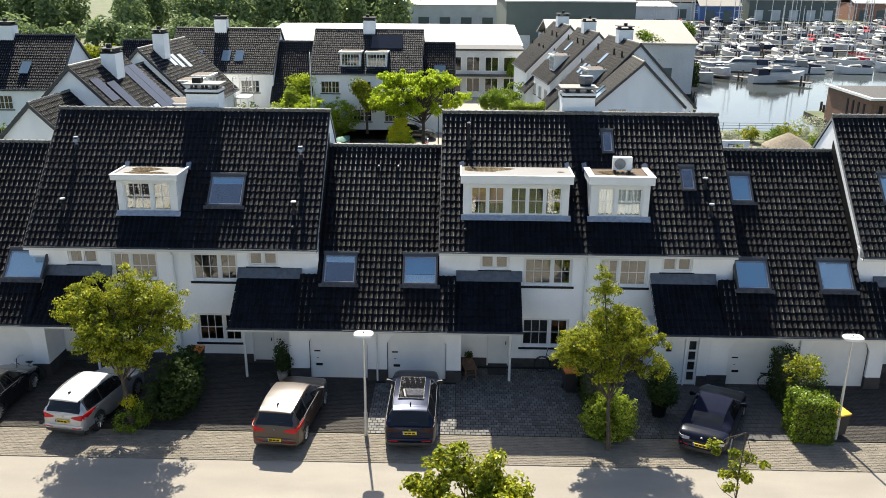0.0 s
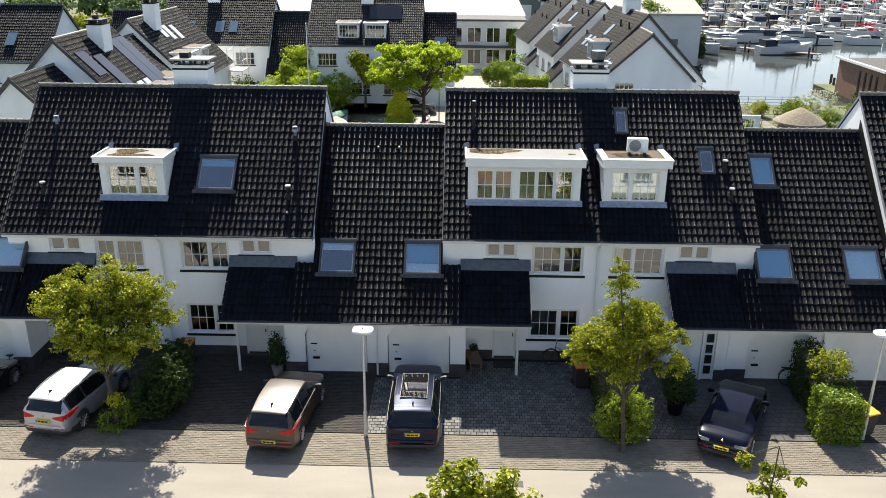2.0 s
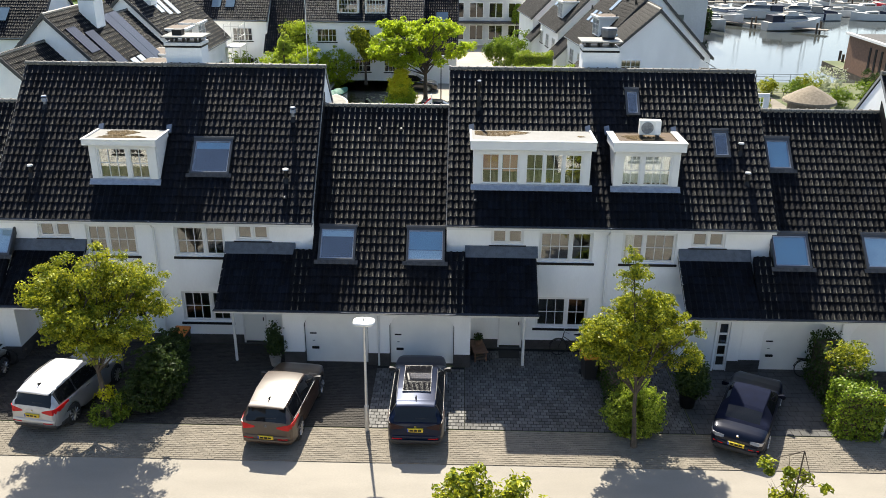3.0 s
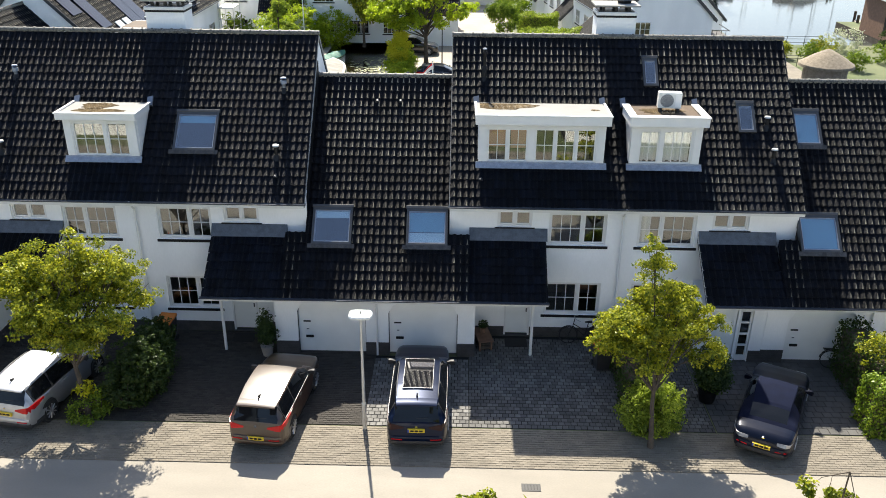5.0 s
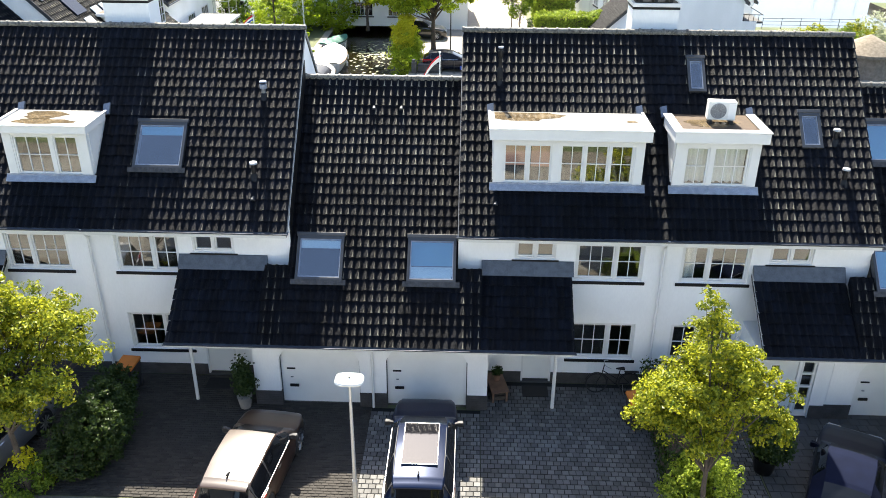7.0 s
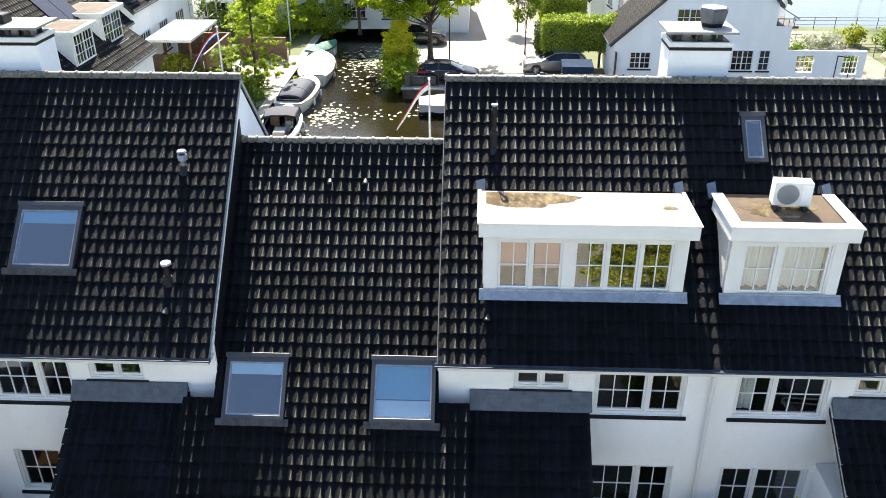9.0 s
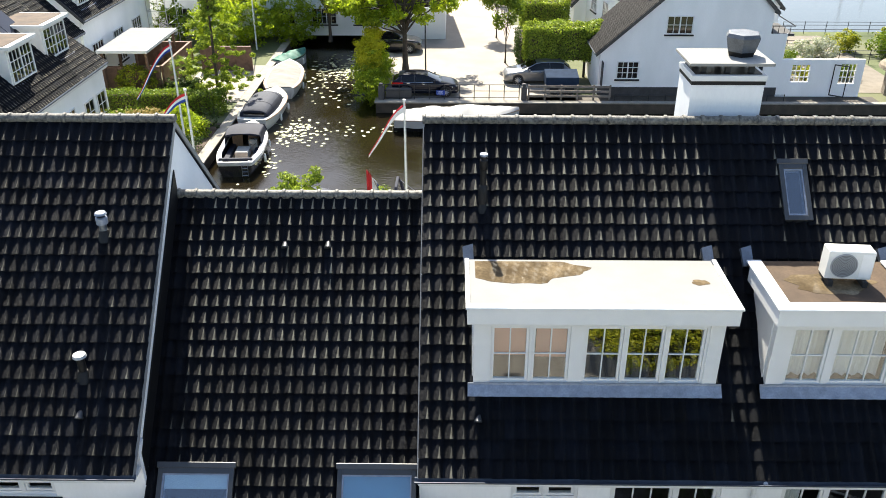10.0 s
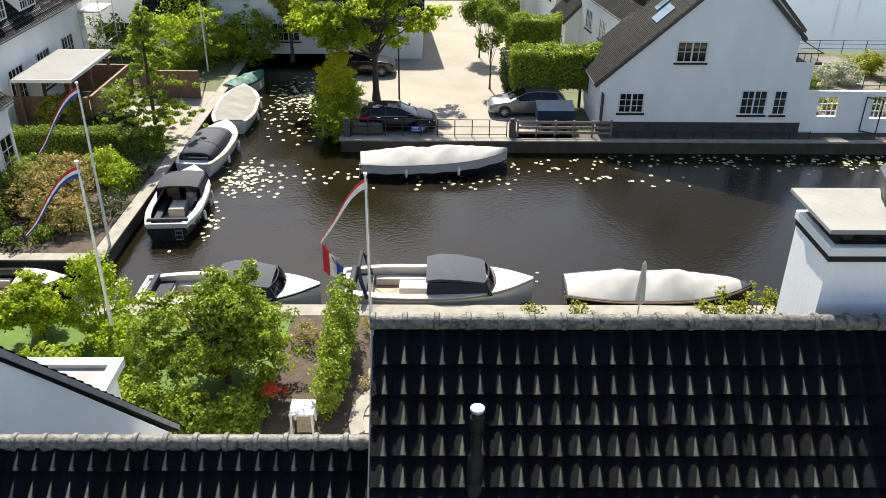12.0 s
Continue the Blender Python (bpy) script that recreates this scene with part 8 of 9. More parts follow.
            part("tent_side", Mesh().loft(rows), CANVAS_BLUE, t, "navy canvas side", True)
        part("windscreen", Mesh().loft([arch(v, w, z, 0.5, 179.5) for v, w, z in arcs[5:]]), GLASS_BLACK, t, "dark wrap-round windscreen", True)
        part("tent_back", Mesh().loft([arch(v, w, z, 0.5, 179.5, -0.01) for v, w, z in arcs[:2]]), CANVAS_BLUE, t, "navy canvas back with a clear window")
        part("clear_window", Mesh().box((-beam * 0.27, -length * 0.42 - 0.012, 0.80), (beam * 0.27, -length * 0.42 - 0.004, 1.04), 0.003), GLASS_BLACK, t)
        for v, w, z in (arcs[2], arcs[4]):
            part("seam", Mesh().tube(arch(v, w, z, 4, 176, 0.006), 0.012, 5), CANVAS_BLUE, t)
    if kind == "cover":
        high, skirt, inset, end = lie
        part("cover", boat_cover(length, beam, high, skirt, inset, int(length * 100), end), trim or CANVAS_GREY, t, "laid-on canvas cover", True)
    ld = Mesh()
    for k in range(3):
        ld.tube([(0.35, -length / 2 - 0.05, 0.1 + 0.2 * k), (0.65, -length / 2 - 0.05, 0.1 + 0.2 * k)], 0.015, 5)
    ld.tube([(0.35, -length / 2 - 0.05, 0.05), (0.35, -length / 2 - 0.05, 0.66)], 0.015, 5).tube([(0.65, -length / 2 - 0.05, 0.05), (0.65, -length / 2 - 0.05, 0.66)], 0.015, 5)
    part("ladder", ld, ALLOY, t)
    for sx, y in ((-1, -length * 0.2), (1, -length * 0.2), (-1, length * 0.15), (1, length * 0.15)):
        b, s = hull_lines(y, length, beam)
        part("fender", Mesh().tube([(sx * (b + 0.07), y, 0.12), (sx * (b + 0.07), y, 0.2), (sx * (b + 0.07), y, 0.48), (sx * (b + 0.07), y, 0.56)], [0.03, 0.07, 0.07, 0.03], 8), LAMP_W, t, smooth=True)
    return t


WZ = WATER_Z
sloop = boat("white open launch with a grey hood and teak rail", pose(0.55, 55.45, WZ, 0, 0, -91), 7.2, 2.5, HULL_W, "hood", rim=HULL_W)
boat("white open launch half hidden behind a garden tree", pose(-7.1, 54.95, WZ, 0, 0, -90), 6.6, 2.3, HULL_W, "hood", trim=BLACK, rim=HULL_W)
boat("launch under a pale canvas cover beside the landing", pose(8.85, 55.15, WZ, 0, 0, -92), 7.0, 2.3, HULL_K, "cover", trim=CANVAS_WHITE, lie=(0.62, 0.06, 0.93, 0.93))
boat("long launch under a white canvas cover at the far quay", pose(0.45, 68.2, WZ, 0, 0, -85), 7.6, 2.3, HULL_K, "cover", trim=CANVAS_WHITE, lie=(0.48, 0.46, 1.0, 1.0))
tender = boat("white rimmed tender with a navy hood and ladder", pose(-11.15, 63.2, WZ, 0, 0, 3), 6.1, 2.35, HULL_K, "hood", trim=HULL_W, rim=HULL_W, canvas=CANVAS_BLUE, seats=CANVAS_BLUE)
part("seat", Mesh().box((-0.75, 0.45, 0.23), (-0.2, 0.6, 1.15), 0.05), TEAK, tender, "brown helm seat")
part("seat", Mesh().box((0.15, 0.35, 0.23), (0.7, 0.55, 1.05), 0.05), TEAK, tender, "brown helm seat")
boat("white launch with a navy canvas tent", pose(-11.4, 70.0, WZ, 0, 0, -4), 6.0, 2.4, HULL_W, "tent", trim=CANVAS_STEEL)
boat("launch under a beige canvas cover", pose(-11.35, 76.5, WZ, 0, 0, 4), 6.4, 2.5, HULL_W, "cover", trim=CANVAS_GREY, lie=(0.22, 0.01, 0.86, 0.93))
boat("small dinghy under a green cover", pose(-11.8, 81.4, WZ, 0, 0, -30), 3.3, 1.4, HULL_W, "cover", trim=CANVAS_GREEN, lie=(0.32, 0.14, 1.0, 1.0))
boat("dark launch moored behind garden shrubs", pose(-16.3, 55.3, WZ, 0, 0, -88), 6.0, 2.1, HULL_K, "open", trim=HULL_W)
hb = thing("bimini_frame", "folded navy sun canopy on a launch's stern", "canopy", pose(0.55, 55.15, WZ, 0, 0, -91))
part("folded_canvas", Mesh().tube([(-0.9, -2.55, 0.75), (-0.95, -2.75, 1.5), (-0.6, -2.85, 1.85), (0.6, -2.85, 1.85), (0.95, -2.75, 1.5), (0.9, -2.55, 0.75)], 0.075, 8), CANVAS_BLUE, hb, smooth=True)
part("strut", Mesh().tube([(-0.9, -2.75, 1.6), (-0.95, -1.6, 0.66)], 0.015, 6), ALLOY, hb)
part("strut", Mesh().tube([(0.9, -2.75, 1.6), (0.95, -1.6, 0.66)], 0.015, 6), ALLOY, hb)


# ---- flags and poles ----
def ribbon(points, width, t=0.006):
    """A hanging strip of cloth along points; its width runs down."""
    v, f = [], []
    for i, (x, y, z) in enumerate(points):
        w = width if not isinstance(width, (list, tuple)) else width[i]
        v += [(x, y - t, z), (x, y - t, z - w), (x, y + t, z - w), (x, y + t, z)]
    for i in range(len(points) - 1):
        a, b = i * 4, i * 4 + 4
        f += [(a, a + 1, b + 1, b), (a + 2, a + 3, b + 3, b + 2), (a + 3, a, b, b + 3), (a + 1, a + 2, b + 2, b + 1)]
    return Mesh().add(v, f)


def flag_pole(x, y, h, pennant, label, colours=(FLAG_R, FLAG_W, FLAG_B)):
    t = thing("flag_pole", label, "flag pole", pose(x, y, 0.03), "flag poles")
    part("pole", Mesh().tube([(0, 0, 0), (0, 0, 0.8), (0, 0, h)], [0.06, 0.055, 0.03], 10), LAMP_W, t, smooth=True)
    part("knob", Mesh().tube([(0, 0, h), (0, 0, h + 0.03), (0, 0, h + 0.10), (0, 0, h + 0.12)], [0.03, 0.06, 0.06, 0.02], 10), LAMP_W, t, smooth=True)
    part("halyard", Mesh().tube([(0.07, 0, 0.9), (0.05, 0, h - 0.05)], 0.006, 4), ROPE, t)
    if pennant:
        dx, drop, curl = pennant
        pen = None
        for k, mt in enumerate(colours):
            pts, ws = [], []
            for i in range(21):
                u = i / 20
                pts.append((dx * u * (1 - 0.15 * u) + 0.05, 0.10 * math.sin(u * 9) * u, h - 0.05 - drop * u ** 1.15 + curl * math.sin(u * math.pi * 2) - 0.11 * k * (1 - 0.6 * u)))
                ws.append(0.11 * (1 - 0.6 * u))
            pen = part("pennant" if k == 0 else "pennant_stripe", ribbon(pts, ws), mt, t if k == 0 else pen, "striped pennant" if k == 0 else "") if k == 0 else (part("pennant_stripe", ribbon(pts, ws), mt, pen) and pen)
    return t


flag_pole(-1.62, 50.9, 6.35, (-1.75, 2.1, 0.07), "white flag pole with a long faded red pennant in the garden", (FLAG_R, FLAG_W, FLAG_W))
flag_pole(-12.75, 58.35, 6.75, (-2.4, 2.6, 0.10), "white flag pole with a striped pennant on the quay corner")
flag_pole(-9.75, 50.5, 6.85, (-2.4, 2.2, 0.12), "white flag pole with a striped pennant beside the water")
flag_pole(-14.8, 83.5, 8.5, None, "bare white flag pole at the end of the canal")
ens = thing("boat_flag", "red, white and blue flag hanging from a launch's stern staff", "flag", pose(-2.95, 55.25, -0.1))
part("staff", Mesh().tube([(0.15, 0, 0.1), (-0.62, 0, 1.95)], 0.018, 6), BROWN_WOOD, ens)
for k, mt in enumerate((FLAG_R, FLAG_W, FLAG_B)):
    cols, drops = [], []
    for i in range(9):
        u = (k + i / 8) / 3
        cols.append((-0.62 + 0.62 * u - 0.10 * (1 - u), 0.05 * math.sin(u * 14), 1.93 - 1.0 * u))
        drops.append(1.15 - 0.45 * u + 0.05 * math.sin(u * 9))
    part("stripe", ribbon(cols, drops), mt, ens)

# ---- lily pads ----
PAD = mat("lily_pad", (0.42, 0.44, 0.27), 0.25, var=0.2, scale=3, island=0.35)
rng = np.random.RandomState(5)
v, f = [], []


def pads(cx, cy, sx, sy, n):
    for _ in range(n):
        x, y, r = cx + rng.normal(0, sx), cy + rng.normal(0, sy), rng.uniform(0.06, 0.13)
        if any(a + 0.2 < x < b - 0.2 and c + 0.2 < y < d - 0.2 for a, b, c, d in WATER):
            o = len(v)
            a0 = rng.uniform(0, 6.28)
            v.append((x, y, WZ + 0.012))
            v.extend((x + r * math.cos(a0 + a), y + r * math.sin(a0 + a), WZ + 0.012 + rng.uniform(-0.004, 0.012)) for a in np.linspace(0.2, 6.1, 9))
            f.extend((o, o + 1 + k, o + 2 + k) for k in range(8))


for cx, cy, sx, sy, n in ((-8.9, 66.8, 0.9, 1.2, 75), (-8.0, 79.5, 1.3, 1.6, 130), (-6.7, 82.5, 1.2, 1.5, 90), (-7.4, 74.5, 1.6, 1.5, 26), (-4.2, 67.4, 1.6, 0.8, 26), (1.5, 66.6, 2.2, 0.6, 26), (6.5, 68.6, 2.6, 0.6, 30), (13.5, 69.5, 4.0, 0.5, 45), (21.0, 69.2, 3.0, 0.7, 55), (24.5, 69.4, 1.5, 0.6, 50), (9.5, 66.8, 2.5, 0.5, 18), (-9.6, 62.0, 0.4, 1.2, 14), (-12.1, 56.9, 0.35, 0.3, 8), (5.0, 57.0, 1.0, 0.4, 10)):
    pads(cx, cy, sx, sy, int(n * (1.7 if cx < -5 else 1.0)))
me = bpy.data.meshes.new("lily_pads")
me.from_pydata(v, [], f)
tagged(part("lily_pads", me, PAD), "pale green floating lily pads on the canal", "lily pads", "", "stuff")


# ---- the far quay ----
def fence(label, x0, x1, y, h, posts, rails, material, name="fence", round_rail=True):
    t = thing(name, label, "fence", pose(x0, y, 0.03))
    n = posts
    for k in range(n + 1):
        x = (x1 - x0) * k / n
        part("post", Mesh().box((x - 0.05, -0.05, 0), (x + 0.05, 0.05, h)) if not round_rail else Mesh().tube([(x, 0, 0), (x, 0, h)], 0.028, 8), material, t)
    for z in rails:
        part("rail", Mesh().tube([(0, 0, z), (x1 - x0, 0, z)], 0.02, 6) if round_rail else Mesh().box((-0.05, -0.085, z - 0.07), (x1 - x0 + 0.05, -0.05, z + 0.07)), material, t)
    return t


IRON = mat("black_iron", (0.03, 0.03, 0.032), 0.5, 0.3, var=0.1)
fence("black iron railing along the far quay", -4.1, 4.4, 71.3, 0.95, 9, (0.12, 0.55, 0.95), IRON, "railing")
fence("grey wooden rail fence on the far quay", 5.0, 10.1, 71.3, 0.95, 5, (0.25, 0.55, 0.85), TIMBER, round_rail=False)
fence("dark iron railing on a quay in front of a white house", 10.4, 21.0, 71.15, 0.45, 10, (0.4,), IRON, "railing")
sign = thing("sign", "small blue notice board hung on a railing", "sign", pose(-0.55, 71.26, 0.03))
part("board", Mesh().box((-0.27, -0.012, 0.28), (0.27, 0.012, 0.58), 0.003), FLAG_B, sign)
for z, w in ((0.50, 0.20), (0.43, 0.16), (0.36, 0.20)):
    part("text_bar", Mesh().box((-w, -0.015, z - 0.012), (w * 0.7, -0.0125, z + 0.012)), FLAG_W, sign)
for x in (-4.3, 4.7):
    b = part("bollard", Mesh().box((-0.17, -0.17, 0), (0.17, 0.17, 0.85), 0.02).box((-0.12, -0.12, 0.85), (0.12, 0.12, 1.05), 0.03), SLAB)
    b.location = (x, 71.25, 0.03)
    tagged(b, "pale stone gate post at the end of a railing", "bollard", "stone posts")
pl = part("planter", Mesh().box((-0.8, -0.45, 0), (0.8, 0.45, 0.62), 0.02), SLAB)
pl.location = (-3.2, 71.85, 0.03)
tagged(pl, "large grey concrete block on the quay", "planter")
tr = thing("trailer", "box trailer under a blue tarpaulin", "trailer", pose(7.2, 72.9, 0.03))
part("bed", Mesh().box((-1.0, -0.6, 0.4), (1.0, 0.6, 0.6)), PLINTH, tr)
part("tarpaulin", Mesh().loft([[(-1.05, -0.65, 0.6), (1.05, -0.65, 0.6), (1.05, 0.65, 0.6), (-1.05, 0.65, 0.6)], [(-1.05, -0.65, 1.15), (1.05, -0.65, 1.15), (1.05, 0.65, 1.35), (-1.05, 0.65, 1.35)]]), mat("blue_tarp", (0.02, 0.035, 0.065), 0.85, spec=0.08, var=0.15, scale=3), tr)
for x in (-0.5, 0.5):
    part("wheel", Mesh().tube([(x, -0.68, 0.3), (x, -0.58, 0.3)], 0.3, 14), RUBBER, tr)
gw = thing("garden_wall", "white garden wall with window openings and a gate", "wall", pose(20.9, 72.23, 0.0))
part("wall", wall_mesh(0.004, 5.2, 0, 2.4, 0, 0.2, [(0.7, 1.85, 0.95, 2.05), (3.75, 4.75, 0.85, 2.1)]), STUCCO, gw)
for a, b in ((0.7, 1.85), (3.75, 4.75)):
    bars = Mesh()
    for k in range(5):
        bars.box((a + (b - a) * k / 4 - 0.02, 0.06, 0.9), (a + (b - a) * k / 4 + 0.02, 0.12, 2.1))
    for z in (1.25, 1.65):
        bars.box((a, 0.07, z - 0.02), (b, 0.11, z + 0.02))
    part("lattice", bars, PAINT, gw)
gt = Mesh()
for a, b, c, d in cells(0, 0.9, 0, 2.0, [(0.06, 0.84, 0.06, 1.94)]):
    gt.box((a, 0, c), (b, 0.05, d))
go = part("gate", gt, IRON, gw)
go.matrix_basis = pose(3.3, -0.02, 0.1, 0, 0, -35)
hut = thing("thatched_hut", "small round hut with a thatched roof in a garden", "hut", pose(29.6, 72.6, 0))
part("wall", Mesh().tube([(0, 0, 0), (0, 0, 1.9)], 1.7, 16), TIMBER, hut)
part("thatch", Mesh().tube([(0, 0, 1.7), (0, 0, 1.9), (0, 0, 2.5), (0, 0, 3.05)], [2.2, 2.15, 1.2, 0.15], 18), mat("thatch", (0.20, 0.165, 0.12), 0.95, var=0.25, scale=5, fine=40, bump=0.6), hut, smooth=True)

# cars behind the canal
car("dark blue hatchback parked along the canal railing", pose(-1.55, 72.6, 0.03, 0, 0, -90), P_NAVY, 4.3, 1.76, 1.42, "hatch", rails=False)
car("silver car parked under clipped trees", pose(5.9, 75.4, 0.03, 0, 0, 92), P_GREY, 4.6, 1.85, 1.5, "hatch", rails=False)
car("black car parked behind a large tree", pose(-4.4, 83.4, 0.03, 0, 0, -90), P_BLACK, 4.5, 1.85, 1.65, "suv")

# ---- greenery round the canal ----
tree("broad bright green tree on the canal corner", (-3.1, 77.6, 0), 4.6, 0.22, (-3.6, 78.4, 5.2), (5.4, 3.9, 3.0), 64, 26000, 0.21, LEAF_LIME, 31, blob=0.22, clump=0.42)
shrub("bush with golden tips hanging over the water", [(-5.1, 74.2, 0.9, 1.3, 1.4, 1.5), (-5.0, 72.4, 0.5, 1.1, 1.2, 1.1), (-4.9, 76.0, 1.2, 1.0, 1.1, 1.4)], 13000, 0.13, LEAF_LIME, 32)
shrub("golden leaved bush at the canal corner", [(-5.3, 74.8, 2.4, 0.85, 0.8, 0.9), (-5.3, 73.8, 1.9, 0.8, 0.7, 0.7), (-5.2, 76.0, 3.0, 0.6, 0.6, 0.6)], 6000, 0.14, LEAF_GOLD, 33, stems=False)


def stilt_hedge(x0, x1, y0, y1, z0, z1, label, seed, n=9000):
    t = hedge(label, x0, x1, y0, y1, z1, n * 2, 0.13, LEAF_GLOSSY, seed, z0=z0, wobble=0.3)
    for k in range(3):
        x = (x1 - x0) * (0.15 + 0.35 * k) - (x1 - x0) / 2
        part("trunk", Mesh().tube([(x, 0, 0), (x, 0, z0 + 0.5)], 0.09, 8), BARK, t)
    return t


stilt_hedge(5.1, 9.9, 75.6, 77.4, 1.35, 3.45, "row of trees clipped to a box on bare trunks", 34)
stilt_hedge(5.5, 8.8, 84.5, 86.0, 1.4, 3.35, "clipped block of trees further along the street", 35, 5000)
hedge("dark green hedge beside the back street", 4.9, 6.3, 78.5, 83.0, 1.9, 3500, 0.13, LEAF_DARK, 36)
tree("slim young tree beside the back street", (4.0, 80.0, 0), 2.6, 0.06, (4.0, 80.0, 4.0), (1.2, 1.2, 1.9), 10, 3200, 0.16, LEAF_MID, 37)
tree("slim young tree near the end of the street", (3.7, 87.5, 0), 2.6, 0.06, (3.7, 87.5, 3.6), (1.3, 1.3, 1.8), 10, 3000, 0.17, LEAF_MID, 38)
lampb = thing("lamp_post", "slim dark lamp post on the back street", "street lamp", pose(-1.7, 77.8, 0.03))
part("pole", Mesh().tube([(0, 0, 0), (0, 0, 4.2)], [0.06, 0.035], 8), IRON, lampb)
part("head", Mesh().tube([(0, 0, 4.2), (0, 0, 4.28), (0, 0, 4.34)], [0.1, 0.32, 0.2], 14), LAMP_W, lampb, smooth=True)

# west bank gardens
rg = random.Random(4)
tiers = []
for k in range(60):
    z = 0.9 + 6.0 * k / 59
    a, reach = rg.uniform(0, 6.28), (1.12 - z / 7.4) * rg.uniform(1.6, 3.8)
    for u in (0.35, 0.7, 1.0):
        tiers.append((-14.4 + math.cos(a) * reach * u, 70.6 + math.sin(a) * reach * u, z - 0.25 * u * u * reach, 0.45, 0.45, 0.15))
tree("feathery light green conifer on the west bank", (-14.4, 70.6, 0), 7.0, 0.11, (-14.4, 70.6, 6.8), (0.3, 0.3, 0.5), 4, 19000, 0.12, LEAF_GLOSSY, 41, blob=0.5, extra=tiers, clump=0.2)
hedge("clipped green garden hedge on the west bank", -22.4, -13.6, 67.9, 68.9, 1.35, 17000, 0.10, LEAF_MID, 42)
shrub("clipped round bush in a west bank garden", [(-19.95, 71.9, 0.95, 1.2, 1.1, 1.0)], 5200, 0.11, LEAF_MAPLE, 43, hollow=0.85)
shrub("flowering reddish shrub border on the quay", [(-17.6, 62.0, 0.75, 1.5, 1.5, 0.85), (-15.8, 60.6, 0.7, 1.2, 1.2, 0.8), (-17.0, 64.2, 0.8, 1.6, 1.3, 0.85), (-14.9, 60.0, 0.55, 0.9, 1.0, 0.65), (-19.5, 63.4, 0.75, 1.5, 1.4, 0.8), (-16.2, 62.4, 0.8, 1.3, 1.3, 0.8)], 26000, 0.11, LEAF_RED, 44, clump=0.22)
shrub("green bushes along a house wall", [(-17.9, 56.8, 0.8, 0.8, 1.3, 1.1), (-18.0, 59.4, 0.9, 0.7, 1.4, 1.2), (-18.0, 62.2, 0.9, 0.7, 1.4, 1.2), (-18.3, 65.2, 0.6, 1.2, 0.8, 0.8), (-20.2, 65.8, 0.5, 1.2, 0.7, 0.7), (-16.2, 58.6, 0.4, 1.0, 0.7, 0.5)], 10000, 0.11, LEAF_MID, 440)
shrub("light green bush between flowering shrubs", [(-15.4, 65.4, 0.7, 1.0, 0.9, 0.75), (-14.2, 64.4, 0.5, 0.8, 0.9, 0.6)], 5200, 0.12, LEAF_LIME, 45)
shrub("dark shrubs along the quay edge", [(-13.85, 61.5, 0.4, 0.6, 2.0, 0.55), (-13.75, 65.4, 0.5, 0.6, 1.4, 0.7), (-18.5, 58.8, 0.4, 2.0, 0.8, 0.5)], 3600, 0.10, LEAF_DARK, 46)
shrub("ferns under a palm in a garden", [(-16.5, 72.0, 0.5, 0.9, 0.8, 0.6), (-17.9, 72.2, 0.4, 0.7, 0.7, 0.5)], 1800, 0.2, LEAF_DARK, 47, hollow=0.1)
palm = thing("palm_tree", "small fan palm with a shaggy trunk in a garden", "palm", pose(-17.3, 73.4, 0))
part("trunk", Mesh().tube([(0, 0, 0), (0.03, 0, 0.8), (0, 0.02, 1.55)], [0.15, 0.13, 0.12], 9), BARK, palm, smooth=True)
rg = random.Random(77)
for k in range(22):
    a, lift = k * 2.4, 1.0 - 1.5 * k / 22
    d = Vector((math.cos(a) * math.cos(lift), math.sin(a) * math.cos(lift), math.sin(lift)))
    side = Vector((-math.sin(a), math.cos(a), 0))
    base, hub = Vector((0, 0, 1.55)), Vector((0, 0, 1.55)) + d * rg.uniform(0.45, 0.65)
    fan = Mesh().tube([base, hub], 0.012, 4)
    for j in range(-6, 7):
        b = j * 0.22
        tip = hub + (d * math.cos(b) + side * math.sin(b)) * rg.uniform(0.48, 0.6) - Vector((0, 0, 0.10 + 0.03 * abs(j)))
        w = (side * math.cos(b) - d * math.sin(b)) * 0.028
        fan.add([hub, (hub + tip) / 2 + w, tip, (hub + tip) / 2 - w], [(0, 1, 2, 3)])
    part("frond", fan, LEAF_MID, palm)
shrub("large rounded bushes at the end of the canal", [(-15.5, 85.5, 1.8, 2.2, 2.0, 2.2), (-12.5, 87.0, 1.6, 2.0, 1.8, 1.9), (-9.0, 97.6, 1.6, 2.4, 1.2, 1.9), (-17.5, 83.0, 1.8, 1.8, 1.8, 2.2), (-6.5, 97.6, 1.4, 2.0, 1.2, 1.6), (-12.8, 97.6, 1.6, 2.0, 1.4, 2.0)], 24000, 0.18, LEAF_LIME, 48)
tree("garden tree at the end of the canal", (-16.5, 88.5, 0), 3.0, 0.12, (-16.5, 88.5, 3.8), (2.6, 2.4, 2.4), 24, 8000, 0.18, LEAF_LIME, 49)
for k, (x, y, w, d) in enumerate(((-22.5, 78.9, 4.2, 0.15), (-18.5, 72.6, 0.15, 6.2), (-22.6, 72.4, 4.1, 0.15), (-17.4, 77.6, 3.6, 0.15))):
    fnc = thing("garden_fence", "brown wooden garden fence panel", "fence", pose(x, y, 0), "garden fences")
    n = 5 if max(w, d) > 5 else 3
    for j in range(n):
        a, b = j / n, (j + 1) / n
        part("panel", Mesh().box((w * a + 0.02 if w > d else 0, d * a + 0.02 if d > w else 0, 0.05), (w * b - 0.02 if w > d else w, d * b - 0.02 if d > w else d, 1.75)), BROWN_WOOD, fnc)
can = thing("canopy", "flat white roofed garden canopy on timber posts", "canopy", pose(-20.5, 74.8, 0))
